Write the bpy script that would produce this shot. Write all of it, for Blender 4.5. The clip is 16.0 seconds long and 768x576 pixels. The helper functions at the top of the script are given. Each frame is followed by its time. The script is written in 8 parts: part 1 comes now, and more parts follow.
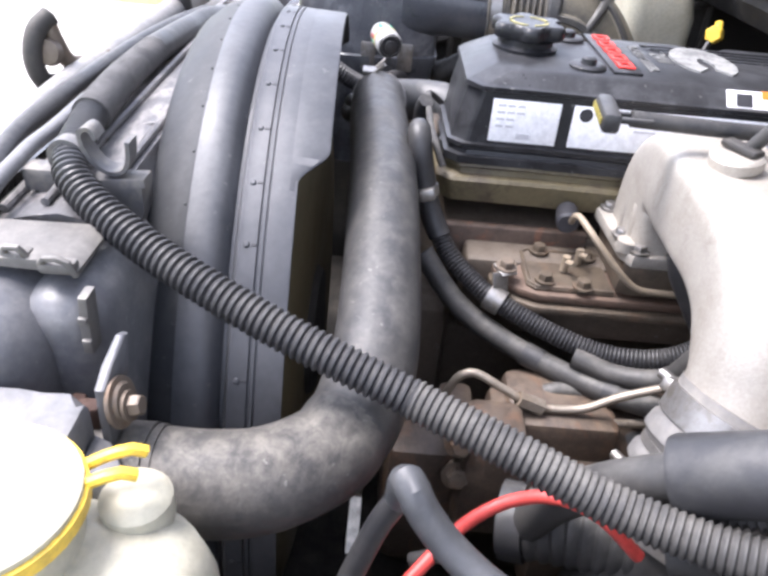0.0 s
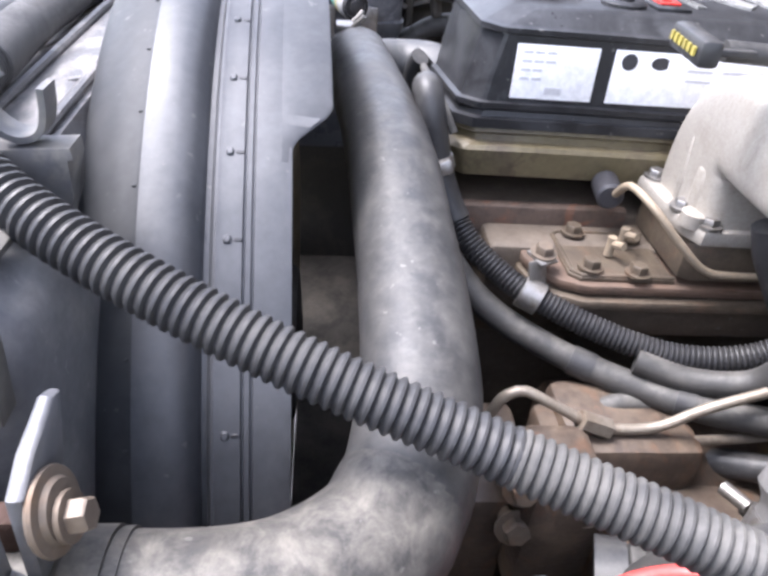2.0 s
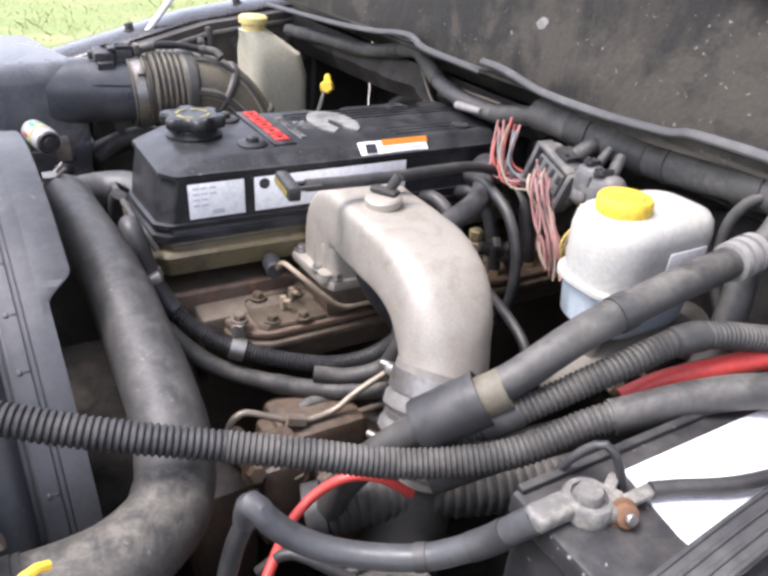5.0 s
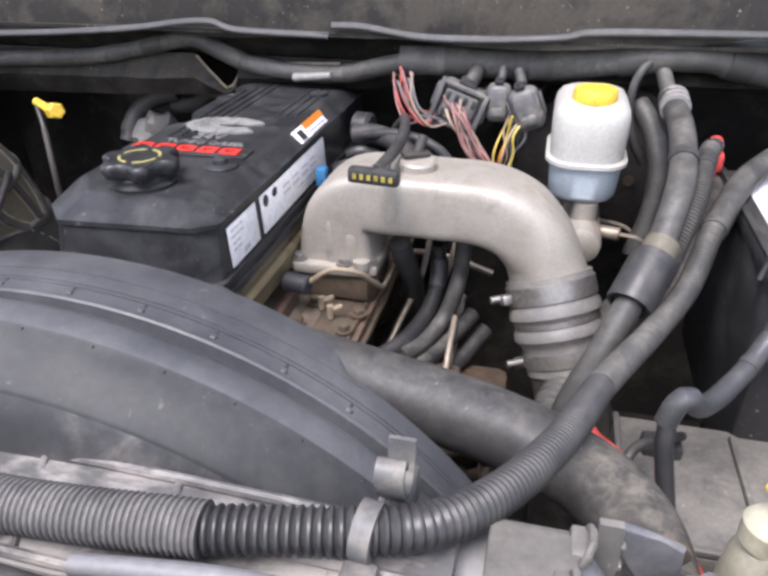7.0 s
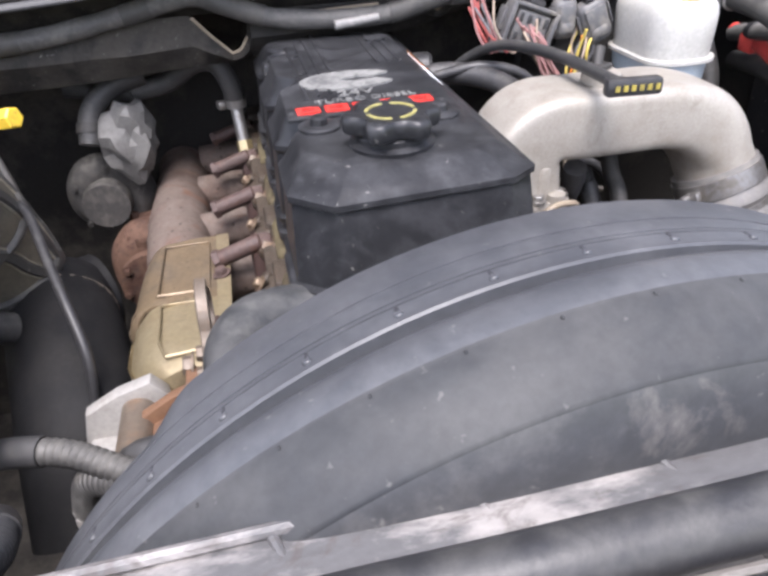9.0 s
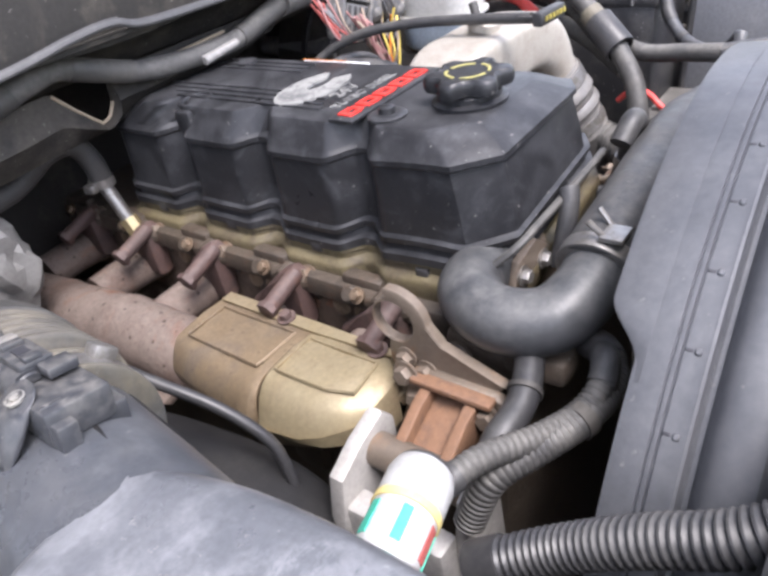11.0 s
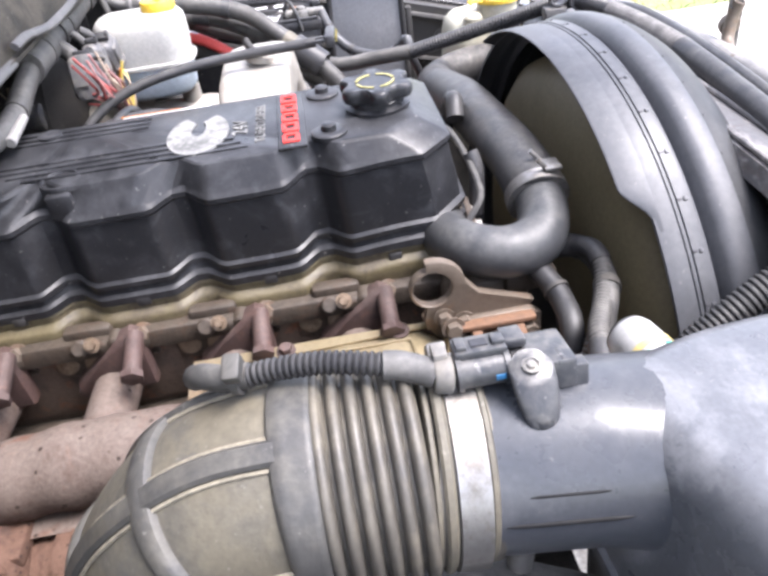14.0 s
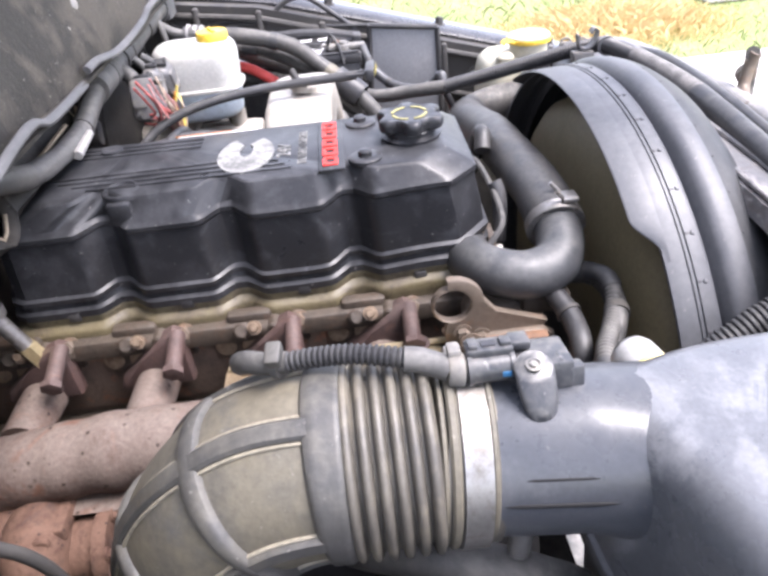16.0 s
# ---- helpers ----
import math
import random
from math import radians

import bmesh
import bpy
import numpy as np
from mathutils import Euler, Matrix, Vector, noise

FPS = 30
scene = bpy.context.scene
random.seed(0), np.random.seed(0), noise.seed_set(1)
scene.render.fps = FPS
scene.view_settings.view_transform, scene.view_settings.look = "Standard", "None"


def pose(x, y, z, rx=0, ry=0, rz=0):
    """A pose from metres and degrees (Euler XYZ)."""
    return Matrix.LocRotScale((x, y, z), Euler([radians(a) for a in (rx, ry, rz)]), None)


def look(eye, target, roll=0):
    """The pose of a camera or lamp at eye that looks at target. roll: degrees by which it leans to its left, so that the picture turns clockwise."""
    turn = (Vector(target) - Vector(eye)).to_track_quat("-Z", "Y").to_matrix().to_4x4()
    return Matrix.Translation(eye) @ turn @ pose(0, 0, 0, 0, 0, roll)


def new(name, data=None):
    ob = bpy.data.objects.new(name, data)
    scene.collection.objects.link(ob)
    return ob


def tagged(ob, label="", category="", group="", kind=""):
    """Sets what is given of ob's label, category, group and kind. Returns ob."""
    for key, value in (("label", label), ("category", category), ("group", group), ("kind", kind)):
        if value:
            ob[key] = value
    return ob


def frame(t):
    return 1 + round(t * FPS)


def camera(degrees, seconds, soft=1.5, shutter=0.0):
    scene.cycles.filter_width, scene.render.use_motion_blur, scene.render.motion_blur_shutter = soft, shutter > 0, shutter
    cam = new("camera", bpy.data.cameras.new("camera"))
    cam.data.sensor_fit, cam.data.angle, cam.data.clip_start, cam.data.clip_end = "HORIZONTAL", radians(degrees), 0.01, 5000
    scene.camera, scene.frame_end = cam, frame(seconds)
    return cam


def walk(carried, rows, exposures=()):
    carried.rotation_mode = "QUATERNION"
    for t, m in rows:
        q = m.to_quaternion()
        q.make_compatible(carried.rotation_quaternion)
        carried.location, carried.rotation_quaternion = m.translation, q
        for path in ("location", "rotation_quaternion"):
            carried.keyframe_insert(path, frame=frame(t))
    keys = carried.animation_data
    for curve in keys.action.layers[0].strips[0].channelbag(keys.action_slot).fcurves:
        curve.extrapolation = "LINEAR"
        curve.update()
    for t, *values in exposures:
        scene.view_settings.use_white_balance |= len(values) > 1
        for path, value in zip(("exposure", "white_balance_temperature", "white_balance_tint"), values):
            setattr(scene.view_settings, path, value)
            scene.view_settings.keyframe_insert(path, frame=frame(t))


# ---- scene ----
cam = camera(59.5, 16.0, soft=3.1)
PATH = [
    (0, (0.64, 0.001, 1.239), (-1.01, 0.026, 0.108), 5.4),
    (0.5, (0.59, -0.018, 1.202), (-1.066, 0.086, 0.086), 5.6),
    (1, (0.555, -0.029, 1.18), (-1.085, 0.065, 0.039), 5.6),
    (1.5, (0.533, -0.044, 1.17), (-1.104, 0.152, 0.038), 6.1),
    (2, (0.535, -0.045, 1.168), (-1.105, 0.16, 0.041), 5.7),
    (2.5, (0.59, -0.029, 1.214), (-1.059, 0.228, 0.112), 4.8),
    (3, (0.673, -0.019, 1.267), (-0.982, 0.374, 0.215), 5.3),
    (3.5, (0.731, -0.016, 1.29), (-0.926, 0.473, 0.283), 4.7),
    (4, (0.789, -0.008, 1.313), (-0.855, 0.566, 0.33), 5.9),
    (4.2, (0.788, -0.006, 1.312), (-0.85, 0.596, 0.335), 5.4),
    (6.3, (0.455, -0.311, 1.309), (-0.349, 1.239, 0.333), -0.2),
    (6.5, (0.415, -0.347, 1.307), (-0.271, 1.258, 0.331), -2.2),
    (7, (0.323, -0.377, 1.294), (-0.094, 1.301, 0.289), -0.5),
    (7.5, (0.212, -0.328, 1.284), (-0.067, 1.376, 0.274), -1.9),
    (8, (0.111, -0.307, 1.27), (0.016, 1.408, 0.245), 0.4),
    (8.5, (-0.029, -0.34, 1.265), (0.076, 1.363, 0.222), -2.4),
    (9, (-0.119, -0.332, 1.251), (0.199, 1.32, 0.17), -3.1),
    (9.5, (-0.213, -0.275, 1.252), (0.331, 1.303, 0.151), -4.2),
    (9.7, (-0.249, -0.261, 1.256), (0.379, 1.281, 0.147), -3.0),
    (11.8, (-0.546, -0.079, 1.264), (0.927, 0.612, 0.101), -12.0),
    (12, (-0.55, -0.056, 1.261), (0.967, 0.519, 0.092), -9.6),
    (12.5, (-0.539, -0.011, 1.283), (1.04, 0.36, 0.112), -8.2),
    (13, (-0.552, 0.067, 1.288), (1.038, 0.174, 0.078), -9.4),
    (13.2, (-0.567, 0.084, 1.277), (1.034, 0.132, 0.078), -8.1),
    (13.5, (-0.576, 0.122, 1.294), (1.008, 0.126, 0.074), -7.3),
    (14, (-0.634, 0.176, 1.32), (0.966, 0.083, 0.124), -8.0),
    (14.5, (-0.671, 0.191, 1.343), (0.97, 0.101, 0.202), -7.2),
    (15, (-0.68, 0.187, 1.34), (0.982, 0.141, 0.228), -7.5),
    (15.5, (-0.68, 0.184, 1.336), (0.989, 0.144, 0.236), -7.1),
    (16, (-0.681, 0.18, 1.338), (0.975, 0.148, 0.218), -6.4),
]
EXPOSURES = [(0.0, 2.15, 6250, 18), (0.5, 2.33, 6250, 18), (1.0, 2.38, 6150, 18), (2.0, 2.36, 6150, 18), (2.5, 2.58, 6400, 18), (3.0, 2.57, 6450, 18), (3.5, 2.29, 6450, 18), (4.2, 1.97, 6450, 18),
             (6.5, 1.44, 6350, 18), (7.5, 1.44, 6350, 18), (8.0, 1.50, 6350, 18), (8.5, 1.62, 6300, 18), (9.7, 1.72, 6300, 18), (12.0, 2.13, 6300, 18), (13.5, 2.26, 6300, 18), (16.0, 2.26, 6300, 20)]
walk(cam, [(t, look(eye, target, roll)) for t, eye, target, roll in PATH], EXPOSURES)

# ---- world and light ----
world = bpy.data.worlds.new("sky")
scene.world = world
world.use_nodes = True
wn = world.node_tree.nodes
sky = wn.new("ShaderNodeTexSky")
sky.sky_type = "NISHITA"
sky.sun_disc = False
sky.sun_elevation = radians(62)
sky.sun_rotation = radians(196)
sky.dust_density = 1.5
bg = next(n for n in wn if n.type == "BACKGROUND")
bg.inputs["Strength"].default_value = 0.15
haze = wn.new("ShaderNodeHueSaturation")
haze.inputs["Saturation"].default_value = 0.45
world.node_tree.links.new(sky.outputs[0], haze.inputs["Color"])
world.node_tree.links.new(haze.outputs[0], bg.inputs["Color"])

sun_data = bpy.data.lights.new("sun", "SUN")
sun_data.energy = 1.9
sun_data.angle = radians(28)
sun_data.color = (1.0, 0.97, 0.92)
sun_ob = new("sun", sun_data)
sun_ob.matrix_world = look((-0.5, -1.7, 4.5), (0, 0, 1.0))


# ---- materials ----
def material(name, color, rough=0.5, metal=0.0, grime=None, amount=0.4, scale=18.0, bump=0.15, grain=220.0,
             spread=0.12, coat=0.0, trans=0.0, dust=0.0, edge=0.2, dust_color=(0.20, 0.18, 0.15), specks=0.0, streak=(1, 1, 1), spec=0.5, pits=0.0, pit_size=0.008, pit_color=(0.03, 0.02, 0.016), blot=None, blots=0.6, blot_scale=30.0, blot_edge=0.05):
    """A surface with stains in patches, a dust tone on upward faces, fine grain, pale specks, uneven gloss and relief;
    sizes in metres.
    """
    m = bpy.data.materials.new(name)
    m.use_nodes = True
    nt = m.node_tree
    n, link = nt.nodes, nt.links.new
    b = next(q for q in n if q.type == "BSDF_PRINCIPLED")
    co = n.new("ShaderNodeTexCoord")
    st = n.new("ShaderNodeVectorMath")
    st.operation = "MULTIPLY"
    st.inputs[1].default_value = streak
    link(co.outputs["Object"], st.inputs[0])

    def tex(sc, detail, rough_=0.6, warp=0.0):
        t = n.new("ShaderNodeTexNoise")
        t.inputs["Scale"].default_value = sc
        t.inputs["Detail"].default_value = detail
        t.inputs["Roughness"].default_value = rough_
        t.inputs["Distortion"].default_value = warp
        link(st.outputs[0], t.inputs["Vector"])
        return t.outputs["Fac"]

    def span(v, f0, f1, t0=0.0, t1=1.0):
        r = n.new("ShaderNodeMapRange")
        r.inputs["From Min"].default_value, r.inputs["From Max"].default_value = f0, f1
        r.inputs["To Min"].default_value, r.inputs["To Max"].default_value = t0, t1
        link(v, r.inputs["Value"])
        return r.outputs[0]

    def calc(op, p, q):
        k = n.new("ShaderNodeMath")
        k.operation = op
        for i, v in enumerate((p, q)):
            if hasattr(v, "node"):
                link(v, k.inputs[i])
            else:
                k.inputs[i].default_value = v
        return k.outputs[0]

    def blend(fac, p, q):
        k = n.new("ShaderNodeMix")
        k.data_type = "RGBA"
        link(fac, k.inputs["Factor"])
        for nm, v in (("A", p), ("B", q)):
            if hasattr(v, "node"):
                link(v, k.inputs[nm])
            else:
                k.inputs[nm].default_value = (*v, 1)
        return k.outputs["Result"]

    big = tex(scale, 7, 0.6, 0.5)
    mid = tex(scale * 4.7, 5, 0.65)
    fine = tex(grain, 4)
    patch = calc("ADD", calc("MULTIPLY", big, 0.68), calc("MULTIPLY", mid, 0.32))
    lo = 0.56 - 0.16 * amount
    col = blend(span(patch, lo, lo + edge, 0.0, min(1.0, amount * 1.7)), color, grime or [c * 1.7 + 0.01 for c in color])
    if blot:
        col = blend(span(tex(blot_scale, 8, 0.68, 1.2), 0.54, 0.54 + blot_edge, 0.0, blots), col, blot)
    # faces turned upward get the dust tone, broken up by noise
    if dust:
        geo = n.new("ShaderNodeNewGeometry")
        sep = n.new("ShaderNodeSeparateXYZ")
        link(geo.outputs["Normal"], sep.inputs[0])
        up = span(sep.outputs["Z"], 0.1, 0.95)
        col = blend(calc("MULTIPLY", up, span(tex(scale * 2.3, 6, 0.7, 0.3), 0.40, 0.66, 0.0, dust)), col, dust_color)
    if specks:
        col = blend(span(tex(grain * 0.8, 2), 0.69, 0.76, 0.0, specks), col, (0.45, 0.43, 0.40))
    if pits:
        v = n.new("ShaderNodeTexVoronoi")
        v.inputs["Scale"].default_value = 1 / pit_size
        v.inputs["Randomness"].default_value = 1.0
        link(st.outputs[0], v.inputs["Vector"])
        dots = calc("MULTIPLY", span(v.outputs["Distance"], 0.14, 0.22, 1.0, 0.0), span(mid, 0.44, 0.56))
        col = blend(calc("MULTIPLY", dots, pits), col, pit_color)
    sc = n.new("ShaderNodeVectorMath")
    sc.operation = "SCALE"
    link(col, sc.inputs[0])
    link(span(fine, 0.3, 0.7, 1 - spread, 1 + spread), sc.inputs["Scale"])
    link(sc.outputs[0], b.inputs["Base Color"])
    link(span(patch, 0.35, 0.65, max(0.05, rough - 0.08), min(1, rough + 0.16)), b.inputs["Roughness"])
    b.inputs["Metallic"].default_value = metal
    b.inputs["Specular IOR Level"].default_value = spec
    b.inputs["Coat Weight"].default_value = coat
    b.inputs["Subsurface Weight"].default_value = trans
    b.inputs["Subsurface Radius"].default_value = (0.02, 0.018, 0.014)
    bp = n.new("ShaderNodeBump")
    bp.inputs["Strength"].default_value = bump
    bp.inputs["Distance"].default_value = 0.0015
    link(calc("ADD", fine, patch), bp.inputs["Height"])
    link(bp.outputs[0], b.inputs["Normal"])
    return m


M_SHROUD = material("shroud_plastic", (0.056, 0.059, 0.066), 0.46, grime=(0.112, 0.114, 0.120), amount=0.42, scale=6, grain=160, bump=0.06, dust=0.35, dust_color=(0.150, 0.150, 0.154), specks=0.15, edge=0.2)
M_COVER = material("cover_plastic", (0.017, 0.0175, 0.0195), 0.34, grime=(0.040, 0.041, 0.045), amount=0.38, scale=13, bump=0.09, dust=0.28, dust_color=(0.092, 0.093, 0.097), specks=0.25, edge=0.10, spec=0.36, blot=(0.056, 0.058, 0.062), blots=0.45, blot_scale=24, blot_edge=0.12)
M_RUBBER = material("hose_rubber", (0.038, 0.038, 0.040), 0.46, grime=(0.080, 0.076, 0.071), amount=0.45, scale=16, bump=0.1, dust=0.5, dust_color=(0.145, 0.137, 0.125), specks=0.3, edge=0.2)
M_LOOM = material("loom_plastic", (0.026, 0.026, 0.028), 0.42, grime=(0.07, 0.068, 0.064), amount=0.35, scale=12, bump=0.08, dust=0.3, dust_color=(0.13, 0.125, 0.115))
M_LOOM_DUSTY = material("dusty_loom", (0.042, 0.041, 0.040), 0.55, grime=(0.090, 0.085, 0.077), amount=0.5, scale=16, bump=0.15, dust=0.55, dust_color=(0.19, 0.18, 0.16), edge=0.24)
M_BLACK = material("black_plastic", (0.028, 0.028, 0.030), 0.44, grime=(0.068, 0.066, 0.062), amount=0.42, scale=18, dust=0.4, dust_color=(0.13, 0.125, 0.114), edge=0.16)
M_DARK = material("dirty_black_metal", (0.036, 0.034, 0.032), 0.6, grime=(0.085, 0.076, 0.064), amount=0.5, scale=10, dust=0.4, dust_color=(0.12, 0.11, 0.095))
M_HOOD = material("hood_underside", (0.018, 0.017, 0.016), 0.62, grime=(0.052, 0.047, 0.040), amount=0.5, scale=9, bump=0.35, dust=0.35, dust_color=(0.085, 0.078, 0.066), specks=0.3, edge=0.10, spec=0.2, blot=(0.060, 0.052, 0.043), blots=0.5, blot_scale=6, blot_edge=0.14)
M_ALU = material("cast_aluminium", (0.355, 0.330, 0.292), 0.46, metal=0.25, grime=(0.22, 0.19, 0.150), amount=0.48, scale=8, grain=500, bump=0.18, spread=0.10, edge=0.2, specks=0.1, dust=0.3, dust_color=(0.29, 0.26, 0.215), blot=(0.185, 0.160, 0.128), blots=0.4, blot_scale=26, blot_edge=0.12)
M_STEEL = material("bright_steel", (0.31, 0.30, 0.287), 0.40, metal=0.8, grime=(0.18, 0.160, 0.135), amount=0.45, scale=40, edge=0.12)
M_BOLT = material("dull_brassy_steel", (0.22, 0.165, 0.115), 0.45, metal=0.5, grime=(0.10, 0.066, 0.045), amount=0.5, scale=60, edge=0.16)
M_ZINC = material("yellow_zinc", (0.55, 0.46, 0.27), 0.4, metal=0.8, grime=(0.25, 0.18, 0.10), amount=0.4, scale=40)
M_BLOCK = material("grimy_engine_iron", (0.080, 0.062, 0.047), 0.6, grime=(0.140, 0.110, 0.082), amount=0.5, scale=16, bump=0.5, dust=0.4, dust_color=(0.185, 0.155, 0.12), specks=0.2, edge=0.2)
M_HEAD = material("khaki_oily_head", (0.122, 0.101, 0.056), 0.45, grime=(0.062, 0.047, 0.031), amount=0.5, scale=18, bump=0.3, edge=0.14, pits=0.3, pit_size=0.012, dust=0.3, dust_color=(0.185, 0.160, 0.118), blot=(0.050, 0.036, 0.024), blots=0.6, blot_scale=38, blot_edge=0.1)
M_PRIMER = material("reddish_brown_iron", (0.068, 0.041, 0.036), 0.62, grime=(0.046, 0.032, 0.029), amount=0.5, scale=20, bump=0.5, dust=0.4, dust_color=(0.150, 0.110, 0.096), edge=0.14, blot=(0.110, 0.056, 0.038), blots=0.5, blot_scale=40, blot_edge=0.1)
M_PLATE = material("oily_intake_plate", (0.108, 0.085, 0.062), 0.36, metal=0.15, grime=(0.050, 0.039, 0.030), amount=0.5, scale=18, bump=0.3, edge=0.14, dust=0.3, dust_color=(0.150, 0.124, 0.093), pits=0.4, blot=(0.155, 0.092, 0.058), blots=0.5, blot_scale=26, blot_edge=0.12)
M_RUST = material("orange_rust", (0.172, 0.092, 0.052), 0.75, grime=(0.115, 0.072, 0.052), amount=0.5, scale=26, bump=0.5, edge=0.12, blot=(0.085, 0.052, 0.036), blots=0.5, blot_scale=40, blot_edge=0.1)
M_MANIFOLD = material("rusty_cast_manifold", (0.134, 0.103, 0.087), 0.72, grime=(0.074, 0.046, 0.036), amount=0.45, scale=13, bump=0.5, spread=0.16, edge=0.14, dust=0.4, dust_color=(0.182, 0.156, 0.135), spec=0.3, pits=0.9, pit_size=0.011, blot=(0.140, 0.062, 0.036), blots=0.65, blot_scale=20, blot_edge=0.12)
M_SHIELD = material("brassy_heat_shield", (0.29, 0.238, 0.145), 0.42, metal=0.45, grime=(0.150, 0.098, 0.062), amount=0.5, scale=11, bump=0.14, edge=0.22, dust=0.3, dust_color=(0.36, 0.32, 0.23))
M_BRACKET = material("brown_steel_bracket", (0.155, 0.125, 0.098), 0.5, metal=0.3, grime=(0.20, 0.118, 0.066), amount=0.35, scale=24, bump=0.2, edge=0.12)
M_WHITE_TANK = material("milky_tank_plastic", (0.44, 0.435, 0.41), 0.4, grime=(0.34, 0.31, 0.245), amount=0.4, scale=10, bump=0.04, trans=0.12, dust=0.25, dust_color=(0.36, 0.33, 0.27))
M_CREAM_TANK = material("aged_cream_tank_plastic", (0.46, 0.44, 0.345), 0.42, grime=(0.36, 0.315, 0.21), amount=0.4, scale=9, bump=0.04, trans=0.12, dust=0.25, dust_color=(0.40, 0.36, 0.28))
M_FLUID = material("pale_blue_tank", (0.47, 0.545, 0.595), 0.35, amount=0.3, grime=(0.53, 0.545, 0.54), bump=0.03, trans=0.12)
M_YELLOW = material("yellow_plastic", (0.78, 0.53, 0.05), 0.4, grime=(0.45, 0.30, 0.06), amount=0.45, scale=60, edge=0.14)
M_RED = material("red_cable_skin", (0.60, 0.07, 0.06), 0.4, grime=(0.33, 0.05, 0.04), amount=0.3, scale=40)
M_REDPAINT = material("red_lettering", (0.62, 0.035, 0.025), 0.5, grime=(0.38, 0.06, 0.05), amount=0.35, scale=60)
M_ORANGE = material("orange_print", (0.58, 0.19, 0.025), 0.45, amount=0.1)
M_WIRE_PINK = material("pink_wire", (0.34, 0.17, 0.16), 0.5, amount=0.45, grime=(0.24, 0.18, 0.165), scale=60)
M_WIRE_RED = material("faded_red_wire", (0.36, 0.085, 0.075), 0.5, amount=0.4, grime=(0.24, 0.10, 0.09), scale=60)
M_WIRE_TAN = material("tan_wire", (0.33, 0.26, 0.20), 0.5, amount=0.3)
M_WIRE_YELLOW = material("yellow_wire", (0.55, 0.43, 0.10), 0.5, amount=0.3)
M_WIRE_GREY = material("grey_wire", (0.16, 0.16, 0.165), 0.5, amount=0.3)
M_GREY_CONN = material("grey_connector_plastic", (0.095, 0.095, 0.098), 0.5, grime=(0.18, 0.168, 0.148), amount=0.5, scale=30, dust=0.6, dust_color=(0.24, 0.22, 0.19), edge=0.12)
M_LABEL = material("white_label", (0.82, 0.82, 0.83), 0.42, grime=(0.66, 0.65, 0.64), amount=0.35, scale=30, bump=0.03, specks=0.1)
M_INK = material("grey_print", (0.30, 0.30, 0.33), 0.5, amount=0.1)
M_INKBLACK = material("black_print", (0.03, 0.03, 0.035), 0.5, amount=0.1)
M_SILVER = material("silver_lettering", (0.215, 0.215, 0.205), 0.6, grime=(0.09, 0.09, 0.09), amount=0.5, scale=40, edge=0.1, spec=0.3)
M_RADTOP = material("worn_pale_support_panel", (0.105, 0.103, 0.104), 0.45, grime=(0.29, 0.272, 0.258), amount=0.6, scale=20, bump=0.4, edge=0.10, streak=(0.5, 1, 1), blot=(0.085, 0.072, 0.066), blots=0.7, blot_scale=34, blot_edge=0.08)
M_BODY = material("dark_body_paint", (0.012, 0.012, 0.014), 0.2, grime=(0.04, 0.039, 0.037), amount=0.4, scale=12, coat=0.5, dust=0.3, dust_color=(0.12, 0.115, 0.11))
# dusty plastic, base raised to carry the sky sheen in its colour
M_AIRBOX = material("dusty_sheen_airbox_plastic", (0.094, 0.099, 0.109), 0.28, grime=(0.168, 0.173, 0.184), amount=0.5, scale=7, bump=0.06, grain=300, edge=0.06, dust=0.25, dust_color=(0.20, 0.202, 0.206), specks=0.15, blot=(0.068, 0.074, 0.084), blots=0.7, blot_scale=7.5, blot_edge=0.03)
# air box plastic again, darkened in colour where the sheen is missing
M_NECK = material("shaded_neck_plastic", (0.052, 0.056, 0.064), 0.30, grime=(0.094, 0.098, 0.106), amount=0.5, scale=9, bump=0.06, grain=300, edge=0.12, dust=0.3, dust_color=(0.135, 0.133, 0.128), specks=0.15)
M_BAY = material("grimy_bay_metal", (0.032, 0.030, 0.028), 0.6, grime=(0.080, 0.072, 0.062), amount=0.5, scale=9, bump=0.3, dust=0.4, dust_color=(0.11, 0.10, 0.088), edge=0.12, spec=0.25)
M_BELLOWS = material("dusty_bellows_rubber", (0.072, 0.066, 0.056), 0.5, grime=(0.160, 0.139, 0.102), amount=0.5, scale=14, bump=0.18, dust=0.45, dust_color=(0.235, 0.21, 0.16), edge=0.16, blot=(0.050, 0.050, 0.049), blots=0.5, blot_scale=22, blot_edge=0.14)
M_CAN = material("white_can_label", (0.40, 0.40, 0.39), 0.3, amount=0.4, grime=(0.25, 0.24, 0.22), scale=30, coat=0.3)
M_GREEN = material("teal_green_print", (0.05, 0.36, 0.26), 0.35, amount=0.1, coat=0.4)
M_TEAL = material("blue_sensor_plastic", (0.025, 0.14, 0.30), 0.45, amount=0.4, grime=(0.06, 0.09, 0.12), scale=60)
M_SILVERDASH = material("brownish_steel_pipe", (0.30, 0.262, 0.215), 0.45, metal=0.5, grime=(0.17, 0.125, 0.088), amount=0.5, scale=30)
M_BATTERY = material("battery_case", (0.022, 0.022, 0.024), 0.42, grime=(0.060, 0.058, 0.055), amount=0.45, scale=14, dust=0.4, dust_color=(0.115, 0.108, 0.098), specks=0.6, edge=0.14)
